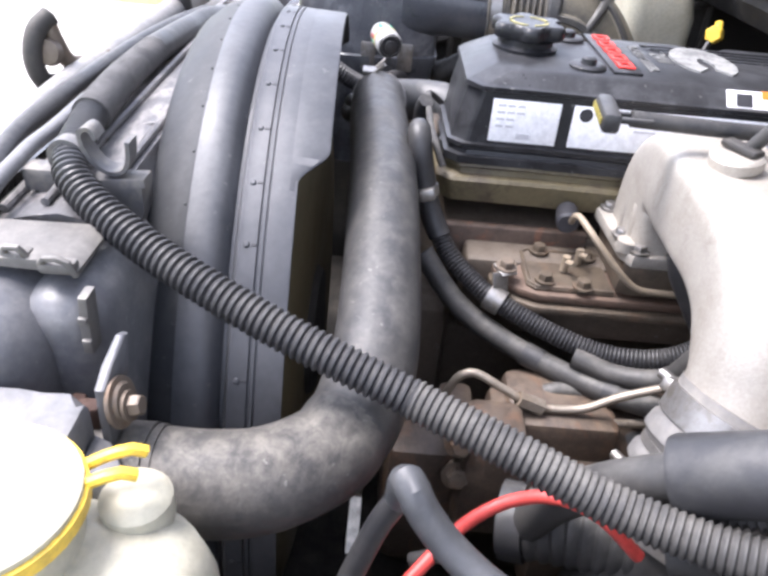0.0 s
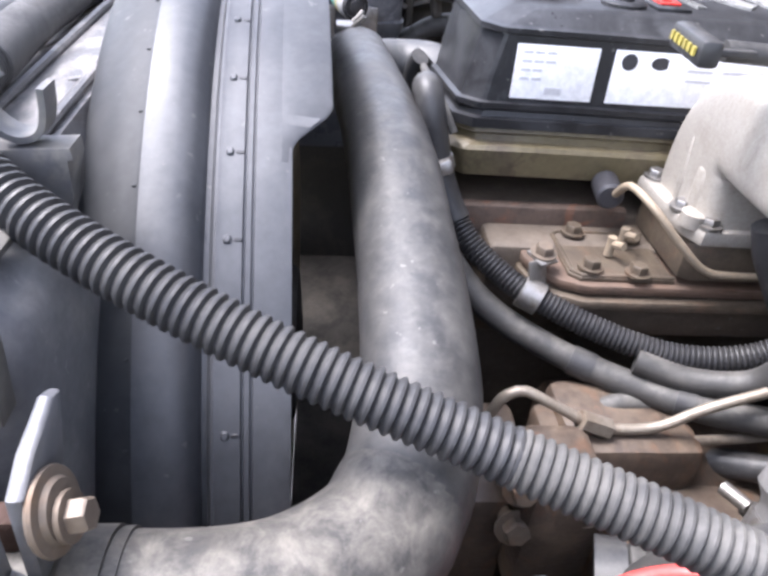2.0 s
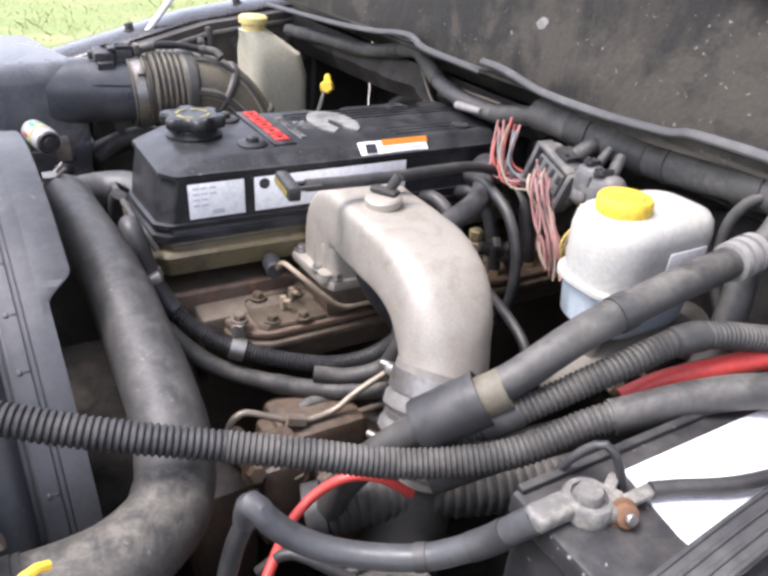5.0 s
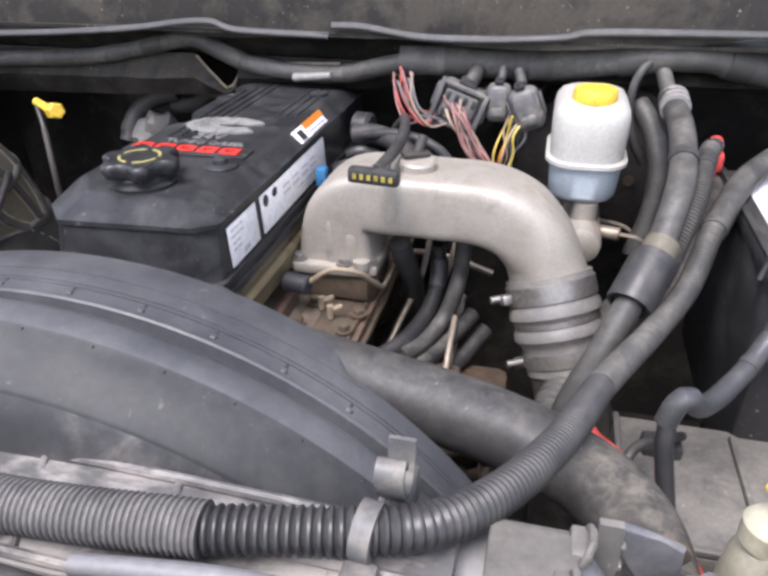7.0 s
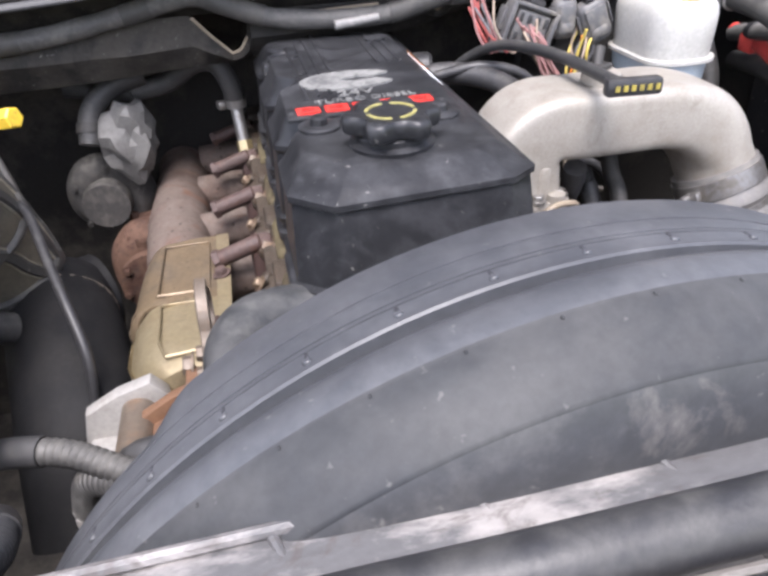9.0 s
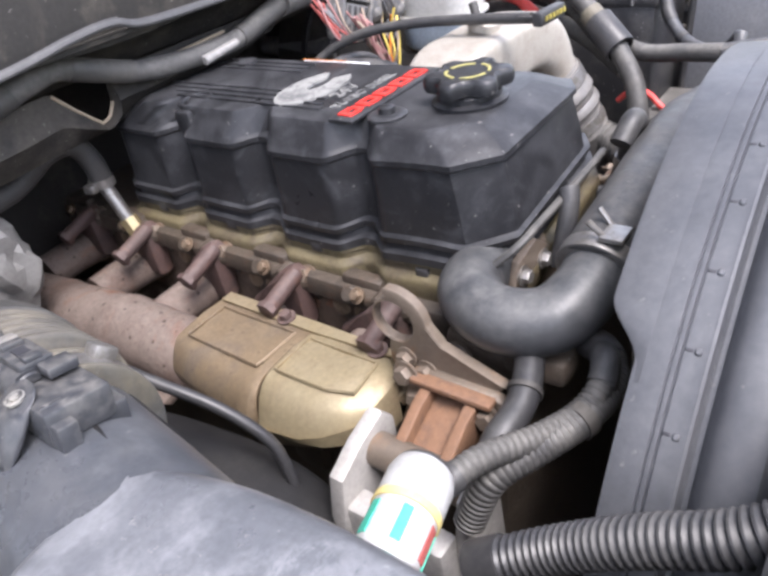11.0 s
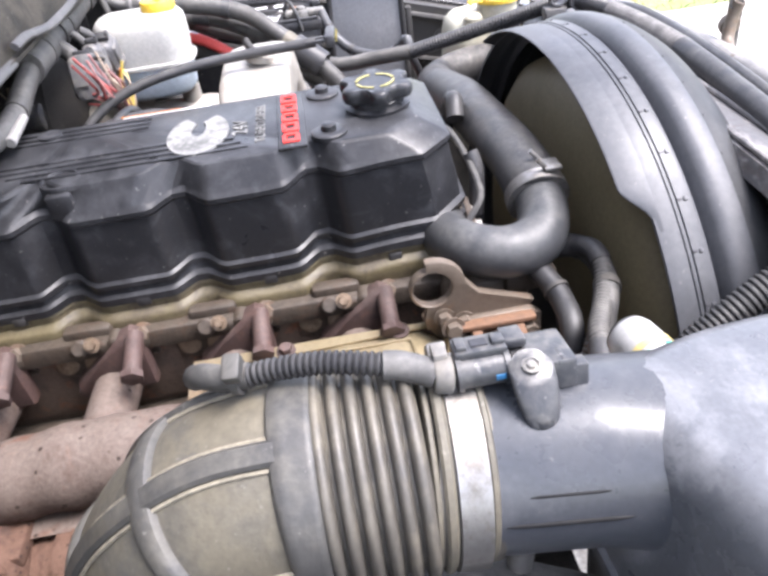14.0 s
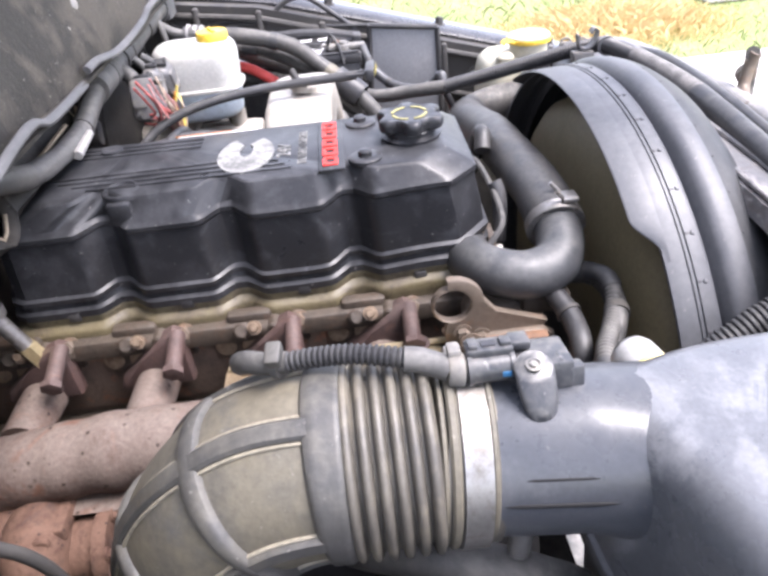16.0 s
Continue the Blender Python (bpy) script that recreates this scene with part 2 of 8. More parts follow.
M_LEAD = material("dull_lead", (0.17, 0.165, 0.155), 0.6, metal=0.3, grime=(0.30, 0.285, 0.25), amount=0.5, scale=60, bump=0.5, edge=0.12)

# same moulding as M_SHROUD, the dome coloured darker than rim and shoulder
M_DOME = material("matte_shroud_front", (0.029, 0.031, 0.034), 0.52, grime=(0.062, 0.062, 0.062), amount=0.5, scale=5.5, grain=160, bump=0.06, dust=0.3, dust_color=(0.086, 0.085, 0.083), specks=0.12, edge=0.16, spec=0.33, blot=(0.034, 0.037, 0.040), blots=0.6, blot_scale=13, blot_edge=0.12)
M_APRON = material("dirty_shroud_front", (0.046, 0.048, 0.052), 0.5, grime=(0.125, 0.122, 0.12), amount=0.4, scale=12, grain=160, bump=0.06, dust=0.4, dust_color=(0.20, 0.195, 0.19), specks=0.15, edge=0.14, blot=(0.210, 0.195, 0.180), blots=0.5, blot_scale=16, blot_edge=0.16)
M_LEDGE = material("oily_brown_head_ledge", (0.058, 0.045, 0.034), 0.5, grime=(0.030, 0.023, 0.018), amount=0.5, scale=26, bump=0.6, edge=0.14, dust=0.4, dust_color=(0.100, 0.082, 0.063), pits=0.5, pit_size=0.009, blot=(0.090, 0.050, 0.031), blots=0.45, blot_scale=42, blot_edge=0.1)
M_SIDE = material("red_brown_head_side", (0.092, 0.064, 0.048), 0.6, grime=(0.046, 0.032, 0.025), amount=0.5, scale=22, bump=0.6, edge=0.14, dust=0.35, dust_color=(0.14, 0.10, 0.078), blot=(0.195, 0.080, 0.042), blots=0.75, blot_scale=30, blot_edge=0.12, pits=0.4)
M_PEACH = material("pitted_peach_rust", (0.118, 0.069, 0.049), 0.8, grime=(0.056, 0.029, 0.022), amount=0.55, scale=20, bump=0.7, edge=0.14, pits=0.9, pit_size=0.008, spec=0.25, blot=(0.060, 0.040, 0.034), blots=0.7, blot_scale=28, blot_edge=0.1)
M_SENSOR = material("worn_sensor_plastic", (0.036, 0.038, 0.043), 0.34, grime=(0.095, 0.092, 0.088), amount=0.4, scale=46, bump=0.15, dust=0.4, dust_color=(0.19, 0.178, 0.158), specks=0.25, edge=0.16)
M_PALEINK = material("pale_grey_print", (0.48, 0.48, 0.50), 0.5, amount=0.1)
M_TAN = material("tan_metal_strip", (0.26, 0.21, 0.15), 0.5, grime=(0.14, 0.11, 0.08), amount=0.4, scale=30)
M_PUMP = material("dark_oily_pump", (0.066, 0.048, 0.037), 0.5, grime=(0.135, 0.096, 0.066), amount=0.45, scale=22, bump=0.5, edge=0.14, dust=0.3, dust_color=(0.185, 0.150, 0.112), blot=(0.150, 0.078, 0.044), blots=0.5, blot_scale=30, blot_edge=0.1)
M_HOSE = material("worn_radiator_hose", (0.036, 0.036, 0.037), 0.46, grime=(0.072, 0.069, 0.065), amount=0.5, scale=34, bump=0.16, dust=0.38, dust_color=(0.140, 0.132, 0.120), specks=0.2, edge=0.18)
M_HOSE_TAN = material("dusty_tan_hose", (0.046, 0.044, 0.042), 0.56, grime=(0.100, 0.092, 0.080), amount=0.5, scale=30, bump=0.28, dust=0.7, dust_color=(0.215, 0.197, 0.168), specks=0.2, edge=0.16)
M_TAPE = material("dusty_harness_tape", (0.066, 0.064, 0.062), 0.6, grime=(0.120, 0.115, 0.108), amount=0.5, scale=26, bump=0.3, dust=0.5, dust_color=(0.19, 0.183, 0.172), edge=0.14, blot=(0.045, 0.044, 0.043), blots=0.6, blot_scale=40, blot_edge=0.1)
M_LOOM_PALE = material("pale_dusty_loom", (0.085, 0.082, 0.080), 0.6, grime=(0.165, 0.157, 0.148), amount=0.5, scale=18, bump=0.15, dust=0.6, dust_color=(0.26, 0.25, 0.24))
M_DUCT = material("matte_black_duct", (0.012, 0.012, 0.013), 0.65, grime=(0.022, 0.0215, 0.021), amount=0.45, scale=14, spec=0.2, dust=0.3, dust_color=(0.036, 0.034, 0.031), edge=0.3, bump=0.1)
M_STRAP = material("grey_black_strap", (0.040, 0.040, 0.042), 0.5, grime=(0.085, 0.082, 0.078), amount=0.45, scale=14, dust=0.3, dust_color=(0.14, 0.135, 0.125))
M_ELBOW = material("dusty_elbow_rubber", (0.116, 0.103, 0.076), 0.55, grime=(0.056, 0.054, 0.048), amount=0.55, scale=14, bump=0.22, dust=0.5, dust_color=(0.182, 0.163, 0.122), edge=0.16, specks=0.15, blot=(0.060, 0.062, 0.064), blots=0.75, blot_scale=16, blot_edge=0.14)
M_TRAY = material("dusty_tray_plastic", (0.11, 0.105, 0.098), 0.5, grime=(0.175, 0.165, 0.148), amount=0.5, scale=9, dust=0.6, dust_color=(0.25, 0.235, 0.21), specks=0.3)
M_FADED = material("faded_yellow_cap", (0.60, 0.49, 0.20), 0.45, grime=(0.45, 0.36, 0.16), amount=0.4, scale=30)
M_REDRUST = material("dark_red_rust", (0.062, 0.034, 0.026), 0.85, grime=(0.13, 0.075, 0.05), amount=0.5, scale=34, bump=0.8, edge=0.07)
M_PALE = material("dusty_pale_plastic", (0.20, 0.195, 0.19), 0.5, grime=(0.30, 0.285, 0.265), amount=0.5, scale=20, dust=0.4, dust_color=(0.36, 0.34, 0.31))

# ---- building helpers ----
ORIGIN = {}


def thing(name, label, category, at, group="", kind=""):
    ob = new(name)
    ob.empty_display_size = 0.02
    ob.location = at
    ORIGIN[ob] = Vector(at)
    return tagged(ob, label, category, group, kind)


def part(name, bm, mat, parent, label="", sharp=38):
    """Links a bmesh drawn in world places as one mesh under a thing or a part."""
    org = ORIGIN[parent]
    bmesh.ops.translate(bm, verts=bm.verts, vec=-org)
    bmesh.ops.recalc_face_normals(bm, faces=bm.faces)
    me = bpy.data.meshes.new(name)
    bm.to_mesh(me)
    bm.free()
    me.polygons.foreach_set("use_smooth", [True] * len(me.polygons))
    me.set_sharp_from_angle(angle=radians(sharp))
    me.materials.append(mat)
    ob = new(name, me)
    ob.parent = parent
    ORIGIN[ob] = org
    return tagged(ob, label)


def structure(name, bm, mat, label, category, sharp=38):
    me = bpy.data.meshes.new(name)
    bmesh.ops.recalc_face_normals(bm, faces=bm.faces)
    bm.to_mesh(me)
    bm.free()
    me.polygons.foreach_set("use_smooth", [True] * len(me.polygons))
    me.set_sharp_from_angle(angle=radians(sharp))
    me.materials.append(mat)
    return tagged(new(name, me), label, category, kind="structure")


def ring_faces(bm, rings, closed=True, caps=True):
    vs = [[bm.verts.new(p) for p in r] for r in rings]
    for a, b in zip(vs, vs[1:]):
        k = len(a)
        for i in range(k if closed else k - 1):
            bm.faces.new((a[i], a[(i + 1) % k], b[(i + 1) % k], b[i]))
    if caps and closed:
        bm.faces.new(vs[0][::-1])
        bm.faces.new(vs[-1])
    return vs


def box(bm, c, s, bevel=0.0, turn=None, seg=2):
    m = Matrix.Translation(c) @ (turn.to_4x4() if turn else Matrix()) @ Matrix.Diagonal((*s, 1))
    got = bmesh.ops.create_cube(bm, size=1.0, matrix=m)
    if bevel:
        edges = {e for v in got["verts"] for e in v.link_edges}
        bmesh.ops.bevel(bm, geom=list(edges), offset=bevel, segments=seg, affect="EDGES", profile=0.5)
    return bm


def axes(way):
    w = Vector(way).normalized()
    u = w.orthogonal().normalized()
    return u, w.cross(u), w


def lathe(bm, profile, at, way=(0, 0, 1), seg=28, start=None):
    """profile: (radius, height) from one end to the other."""
    u, v, w = axes(way)
    if start is not None:
        u = Vector(start).normalized()
        v = w.cross(u)
    rings = []
    for r, h in profile:
        rings.append([Vector(at) + w * h + (u * math.cos(a) + v * math.sin(a)) * max(r, 0.0002)
                      for a in (2 * math.pi * i / seg for i in range(seg))])
    ring_faces(bm, rings)
    return bm


def rod(bm, p, q, r, r2=None, seg=16, bevel=0.0):
    p, q = Vector(p), Vector(q)
    h = (q - p).length
    r2 = r if r2 is None else r2
    b = min(bevel, r * 0.5, h * 0.3)
    prof = [(r - b, 0), (r, b), (r2, h - b), (r2 - b, h)] if b else [(r, 0), (r2, h)]
    return lathe(bm, prof, p, q - p, seg)


def hexbolt(bm, p, way, r=0.007, h=0.006, washer=True):
    w = Vector(way).normalized()
    p = Vector(p)
    if washer:
        rod(bm, p, p + w * 0.0018, r * 1.45, seg=16)
    lathe(bm, [(r, 0), (r, h * 0.8), (r * 0.85, h)], p + w * 0.0015, w, 6)
    return bm


def spline(pts, per=10):
    """A smooth line through the points."""
    ps = [Vector(p) for p in pts]
    if len(ps) == 2:
        return [ps[0].lerp(ps[1], i / per) for i in range(per + 1)]
    ps = [ps[0] * 2 - ps[1]] + ps + [ps[-1] * 2 - ps[-2]]
    out = []
    for a, b, c, d in zip(ps, ps[1:], ps[2:], ps[3:]):
        for i in range(per):
            t = i / per
            out.append(0.5 * ((2 * b) + (c - a) * t + (2 * a - 5 * b + 4 * c - d) * t * t + (3 * b - a - 3 * c + d) * t ** 3))
    out.append(ps[-2].copy())
    return out


def resample(line, step):
    out, acc = [line[0].copy()], 0.0
    for a, b in zip(line, line[1:]):
        d = (b - a).length
        while acc + d >= step:
            f = (step - acc) / d
            a = a.lerp(b, f)
            out.append(a.copy())
            d = (b - a).length
            acc = 0.0
        acc += d
    if (out[-1] - line[-1]).length > step * 0.3:
        out.append(line[-1].copy())
    return out


def sweep(bm, line, radii, seg=14, flat=1.0, caps=True):
    """A tube along a line; radii: one number or one for each point."""
    k = len(line)
    if not hasattr(radii, "__len__"):
        radii = [radii] * k
    t0 = (line[1] - line[0]).normalized()
    u = t0.orthogonal().normalized()
    rings = []
    for i, p in enumerate(line):
        t = (line[min(i + 1, k - 1)] - line[max(i - 1, 0)]).normalized()
        u = (u - t * u.dot(t)).normalized()
        v = t.cross(u)
        rings.append([p + (u * math.cos(a) + v * math.sin(a) * flat) * radii[i] for a in (2 * math.pi * j / seg for j in range(seg))])
    ring_faces(bm, rings, caps=caps)
    return bm


def hose(bm, pts, r, seg=16, step=0.006, wobble=0.0, seed=1):
    line = resample(spline(pts), step)
    radii = [r * (1 + wobble * noise.noise(p * 40 + Vector((seed, 0, 0)))) for p in line]
    return sweep(bm, line, radii, seg)


def corrugated(bm, pts, r, pitch=0.004, depth=0.0018, seg=16):
    """Convoluted loom: raised rings with narrow grooves between."""
    line = resample(spline(pts), pitch / 4)
    radii = [r if i % 4 in (0, 1) else (r - depth if i % 4 == 3 else r - depth * 0.55) for i in range(len(line))]
    return sweep(bm, line, radii, seg)


def slab(bm, outline, axis, lo, hi, bevel=0.0):
    """A flat outline (two coordinates a point) pushed through along one axis from lo to hi."""
    def at(p, d):
        return {"x": (d, p[0], p[1]), "y": (p[0], d, p[1]), "z": (p[0], p[1], d)}[axis]
    a = [bm.verts.new(at(p, lo)) for p in outline]
    b = [bm.verts.new(at(p, hi)) for p in outline]
    faces = [bm.faces.new(a[::-1]), bm.faces.new(b)]
    k = len(outline)
    for i in range(k):
        faces.append(bm.faces.new((a[i], a[(i + 1) % k], b[(i + 1) % k], b[i])))
    if bevel:
        edges = {e for f in faces[:2] for e in f.edges}
        bmesh.ops.bevel(bm, geom=list(edges), offset=bevel, segments=2, affect="EDGES", profile=0.5)
    return bm


def B():
    return bmesh.new()


def text_mesh(name, words, size, m, mat, parent, depth=0.0008, label=""):
    cu = bpy.data.curves.new(name, "FONT")
    cu.body, cu.size, cu.extrude = words, size, depth
    cu.align_x, cu.align_y = "CENTER", "CENTER"
    tmp = bpy.data.objects.new(name, cu)
    scene.collection.objects.link(tmp)
    bpy.context.view_layer.update()
    me = bpy.data.meshes.new_from_object(tmp)
    bpy.data.objects.remove(tmp)
    me.transform(Matrix.Translation(-ORIGIN[parent]) @ m)
    me.materials.clear()
    me.materials.append(mat)
    ob = new(name, me)
    ob.parent = parent
    ORIGIN[ob] = ORIGIN[parent]
    return tagged(ob, label)


def clip_band(bm, p, way, r, width=0.010, ears=True, thick=0.0014, ear_dir=None):
    """A hose clamp: a flat ring with its screw or ears."""
    w = Vector(way).normalized()
    p = Vector(p)
    lathe(bm, [(r, -width / 2), (r + thick, -width / 2), (r + thick, width / 2), (r, width / 2)], p, w, 32)
    if ears:
        u = Vector(ear_dir).normalized() if ear_dir else w.orthogonal().normalized()
        box(bm, p + u * (r + 0.006), (0.010, 0.010, 0.014), 0.002, Matrix((u, w, u.cross(w))).transposed())
    return bm


# ---- ground and surroundings ----
def build_ground():
    bm = B()
    n = 60
    rows = []
    for i in range(n + 1):
        row = []
        for j in range(n + 1):
            x = math.copysign(abs(2 * i / n - 1) ** 3, i - n / 2) * 300
            y = math.copysign(abs(2 * j / n - 1) ** 3, j - n / 2) * 300
            row.append(bm.verts.new((x, y, 0.02 * noise.noise(Vector((x, y, 0)) * 0.8))))
        rows.append(row)
    for i in range(n):
        for j in range(n):
            bm.faces.new((rows[i][j], rows[i + 1][j], rows[i + 1][j + 1], rows[i][j + 1]))
    m = material("dry_lawn", (0.19, 0.235, 0.085), 0.9, grime=(0.33, 0.31, 0.17), amount=0.5, scale=0.9, grain=24, spread=0.3, bump=0.4)
    structure("ground", bm, m, "sunlit lawn with dry patches round the truck", "ground")
    bm = B()
    box(bm, (-0.575, 0.4, 0.03), (7.75, 12.0, 0.03), 0.01)
    g = material("pale_gravel", (0.47, 0.44, 0.40), 0.9, grime=(0.33, 0.30, 0.255), amount=0.5, scale=2.2, grain=45, spread=0.35, bump=0.9, edge=0.3)
    structure("driveway", bm, g, "pale bleached gravel drive under the truck", "driveway")
    bm = B()
    box(bm, (5.55, -3.60, 0.025), (1.9, 1.9, 0.03), 0.01)
    structure("driveway_turnout", bm, g, "pale bleached gravel patch in the lawn", "driveway")


build_ground()


def build_grass():
    """A straw-coloured clump beyond the drive and sparse green blades round it."""
    random.seed(4)
    straw = material("straw", (0.66, 0.51, 0.26), 0.8, grime=(0.52, 0.43, 0.24), amount=0.45, scale=1.6, bump=0, edge=0.3)
    green = material("pale_green_blade", (0.24, 0.28, 0.11), 0.8, grime=(0.36, 0.35, 0.18), amount=0.5, scale=1.1, bump=0, edge=0.3)
    for nm, count, mt, lab in (("dry_grass", 6000, straw, "straw-coloured dry grass clump beyond the drive"), ("green_grass", 16000, green, "sparse pale green grass beyond the drive")):
        verts, faces = [], []
        for k in range(count):
            if nm == "dry_grass":
                x, y = random.gauss(4.25, 0.26), random.gauss(-1.75, 0.42)
                h = random.uniform(0.05, 0.19) * math.exp(-((x - 4.25) / 0.6) ** 2 - ((y + 1.75) / 0.9) ** 2)
            else:
                side = 1 if k < 12000 else -1
                x = side * (random.uniform(3.35, 8.0) if side > 0 else random.uniform(4.6, 9.0))
                y = random.uniform(-5.5, 3.5)
                h = random.uniform(0.02, 0.07) * (0.6 + 0.8 * max(0.0, noise.noise(Vector((x * 0.9, y * 0.7, 1.0))) + 0.35))
            a = random.uniform(0, math.pi)
            w = random.uniform(0.002, 0.005)
            dx, dy = w * math.cos(a), w * math.sin(a)
            lx, ly = random.gauss(0, 0.6 * h), random.gauss(0, 0.6 * h)
            i = len(verts)
            verts += [(x - dx, y - dy, 0), (x + dx, y + dy, 0), (x + 0.4 * lx + dx * 0.7, y + 0.4 * ly + dy * 0.7, 0.65 * h), (x + lx, y + ly, h)]
            faces += [(i, i + 1, i + 2), (i, i + 2, i + 3)]
        me = bpy.data.meshes.new(nm)
        me.from_pydata(verts, [], faces)
        me.materials.append(mt)
        tagged(new(nm, me), lab, "grass", kind="stuff")


build_grass()


# ---- truck shell: fenders, inner walls, firewall, cowl, hood, front support ----
def fender_top(y):
    """Height of the fender's upper edge, rising to the rear."""
    return 1.006 + 0.285 * min(y, 0.33) + 0.14 * max(0.0, y - 0.33)


def build_shell():
    for side, nm in ((1, "fender_driver"), (-1, "fender_passenger")):
        bm = B()
        rings = []
        for k in range(13):
            y = -0.42 + 1.25 * k / 12
            z = fender_top(y)
            pr = [(0.70, z - 0.035), (0.70, z - 0.006), (0.708, z), (0.78, z + 0.004), (0.86, z - 0.008), (0.92, z - 0.05),
                  (0.945, z - 0.14), (0.95, z - 0.5), (0.93, z - 0.5), (0.925, z - 0.14), (0.86, z - 0.03), (0.78, z - 0.02)]
            rings.append([(side * x, y, zz) for x, zz in pr])
        ring_faces(bm, rings)
        structure(nm, bm, M_BODY, "glossy dark fender with a pale reflection along its edge", "fender")
        bm = B()
        slab(bm, [(-0.42, 0.40), (0.70, 0.40)] + [(y, fender_top(y) - 0.012) for y in (0.70, 0.33, 0.0, -0.42)], "x", side * 0.668, side * 0.70)
        for k in range(9):
            y = -0.36 + 0.115 * k
            top = fender_top(y) - 0.016
            box(bm, (side * 0.662, y, top - 0.15), (0.018, 0.012, 0.30), 0.004)
            lathe(bm, [(0.015, 0), (0.015, 0.003), (0.009, 0.005), (0.008, 0.012), (0.003, 0.013)], (side * 0.668, y + 0.055, top - 0.035), (-side, 0, 0), 18)
        for drop in (0.03, 0.11):
            rail = [Vector((side * 0.660, y, fender_top(y) - drop)) for y in np.linspace(-0.40, 0.66, 20)]
            sweep(bm, rail, 0.006, 8)
        structure("inner_fender" + ("_driver" if side > 0 else "_passenger"), bm, M_DARK, "dirty black inner fender wall", "inner fender")
    bm = B()
    slab(bm, [(-0.70, 0.40), (0.70, 0.40), (0.70, 1.10), (-0.70, 1.10)], "y", 0.72, 0.76)
    structure("firewall", bm, M_BAY, "dark grimy firewall behind the engine", "firewall")
    bm = B()
    slab(bm, [(0.36, 0.42), (0.44, 0.42), (0.44, 0.49), (0.36, 0.49)], "y", -0.42, 0.76, 0.004)
    structure("frame_rail", bm, M_BAY, "dark oily chassis rail low in the bay", "chassis rail")
    # added floor keeps ground light out of the bay, slots let it show
    bm = B()
    for y0, y1, cuts in ((-0.42, -0.095, (-0.668, 0.668)), (-0.095, -0.068, (-0.668, -0.240, -0.045, 0.668)), (-0.068, -0.010, (-0.668, 0.668)), (-0.010, 0.007, (-0.668, -0.020, 0.090, 0.668)), (0.007, 0.76, (-0.668, 0.668))):
        for x0, x1 in zip(cuts[::2], cuts[1::2]):
            slab(bm, [(y0, 0.40), (y1, 0.40), (y1, 0.42), (y0, 0.42)], "x", x0, x1)
    structure("bay_light_blocker", bm, M_BAY, "added dark floor under the engine bay, blocks ground light", "floor")
    bm = B()
    slab(bm, [(-0.30, 0.44), (-0.24, 0.44), (-0.24, 0.52), (-0.30, 0.52)], "x", -0.66, 0.66, 0.004)
    structure("cross_member", bm, M_DARK, "dark cross member below the radiator", "cross member")


build_shell()


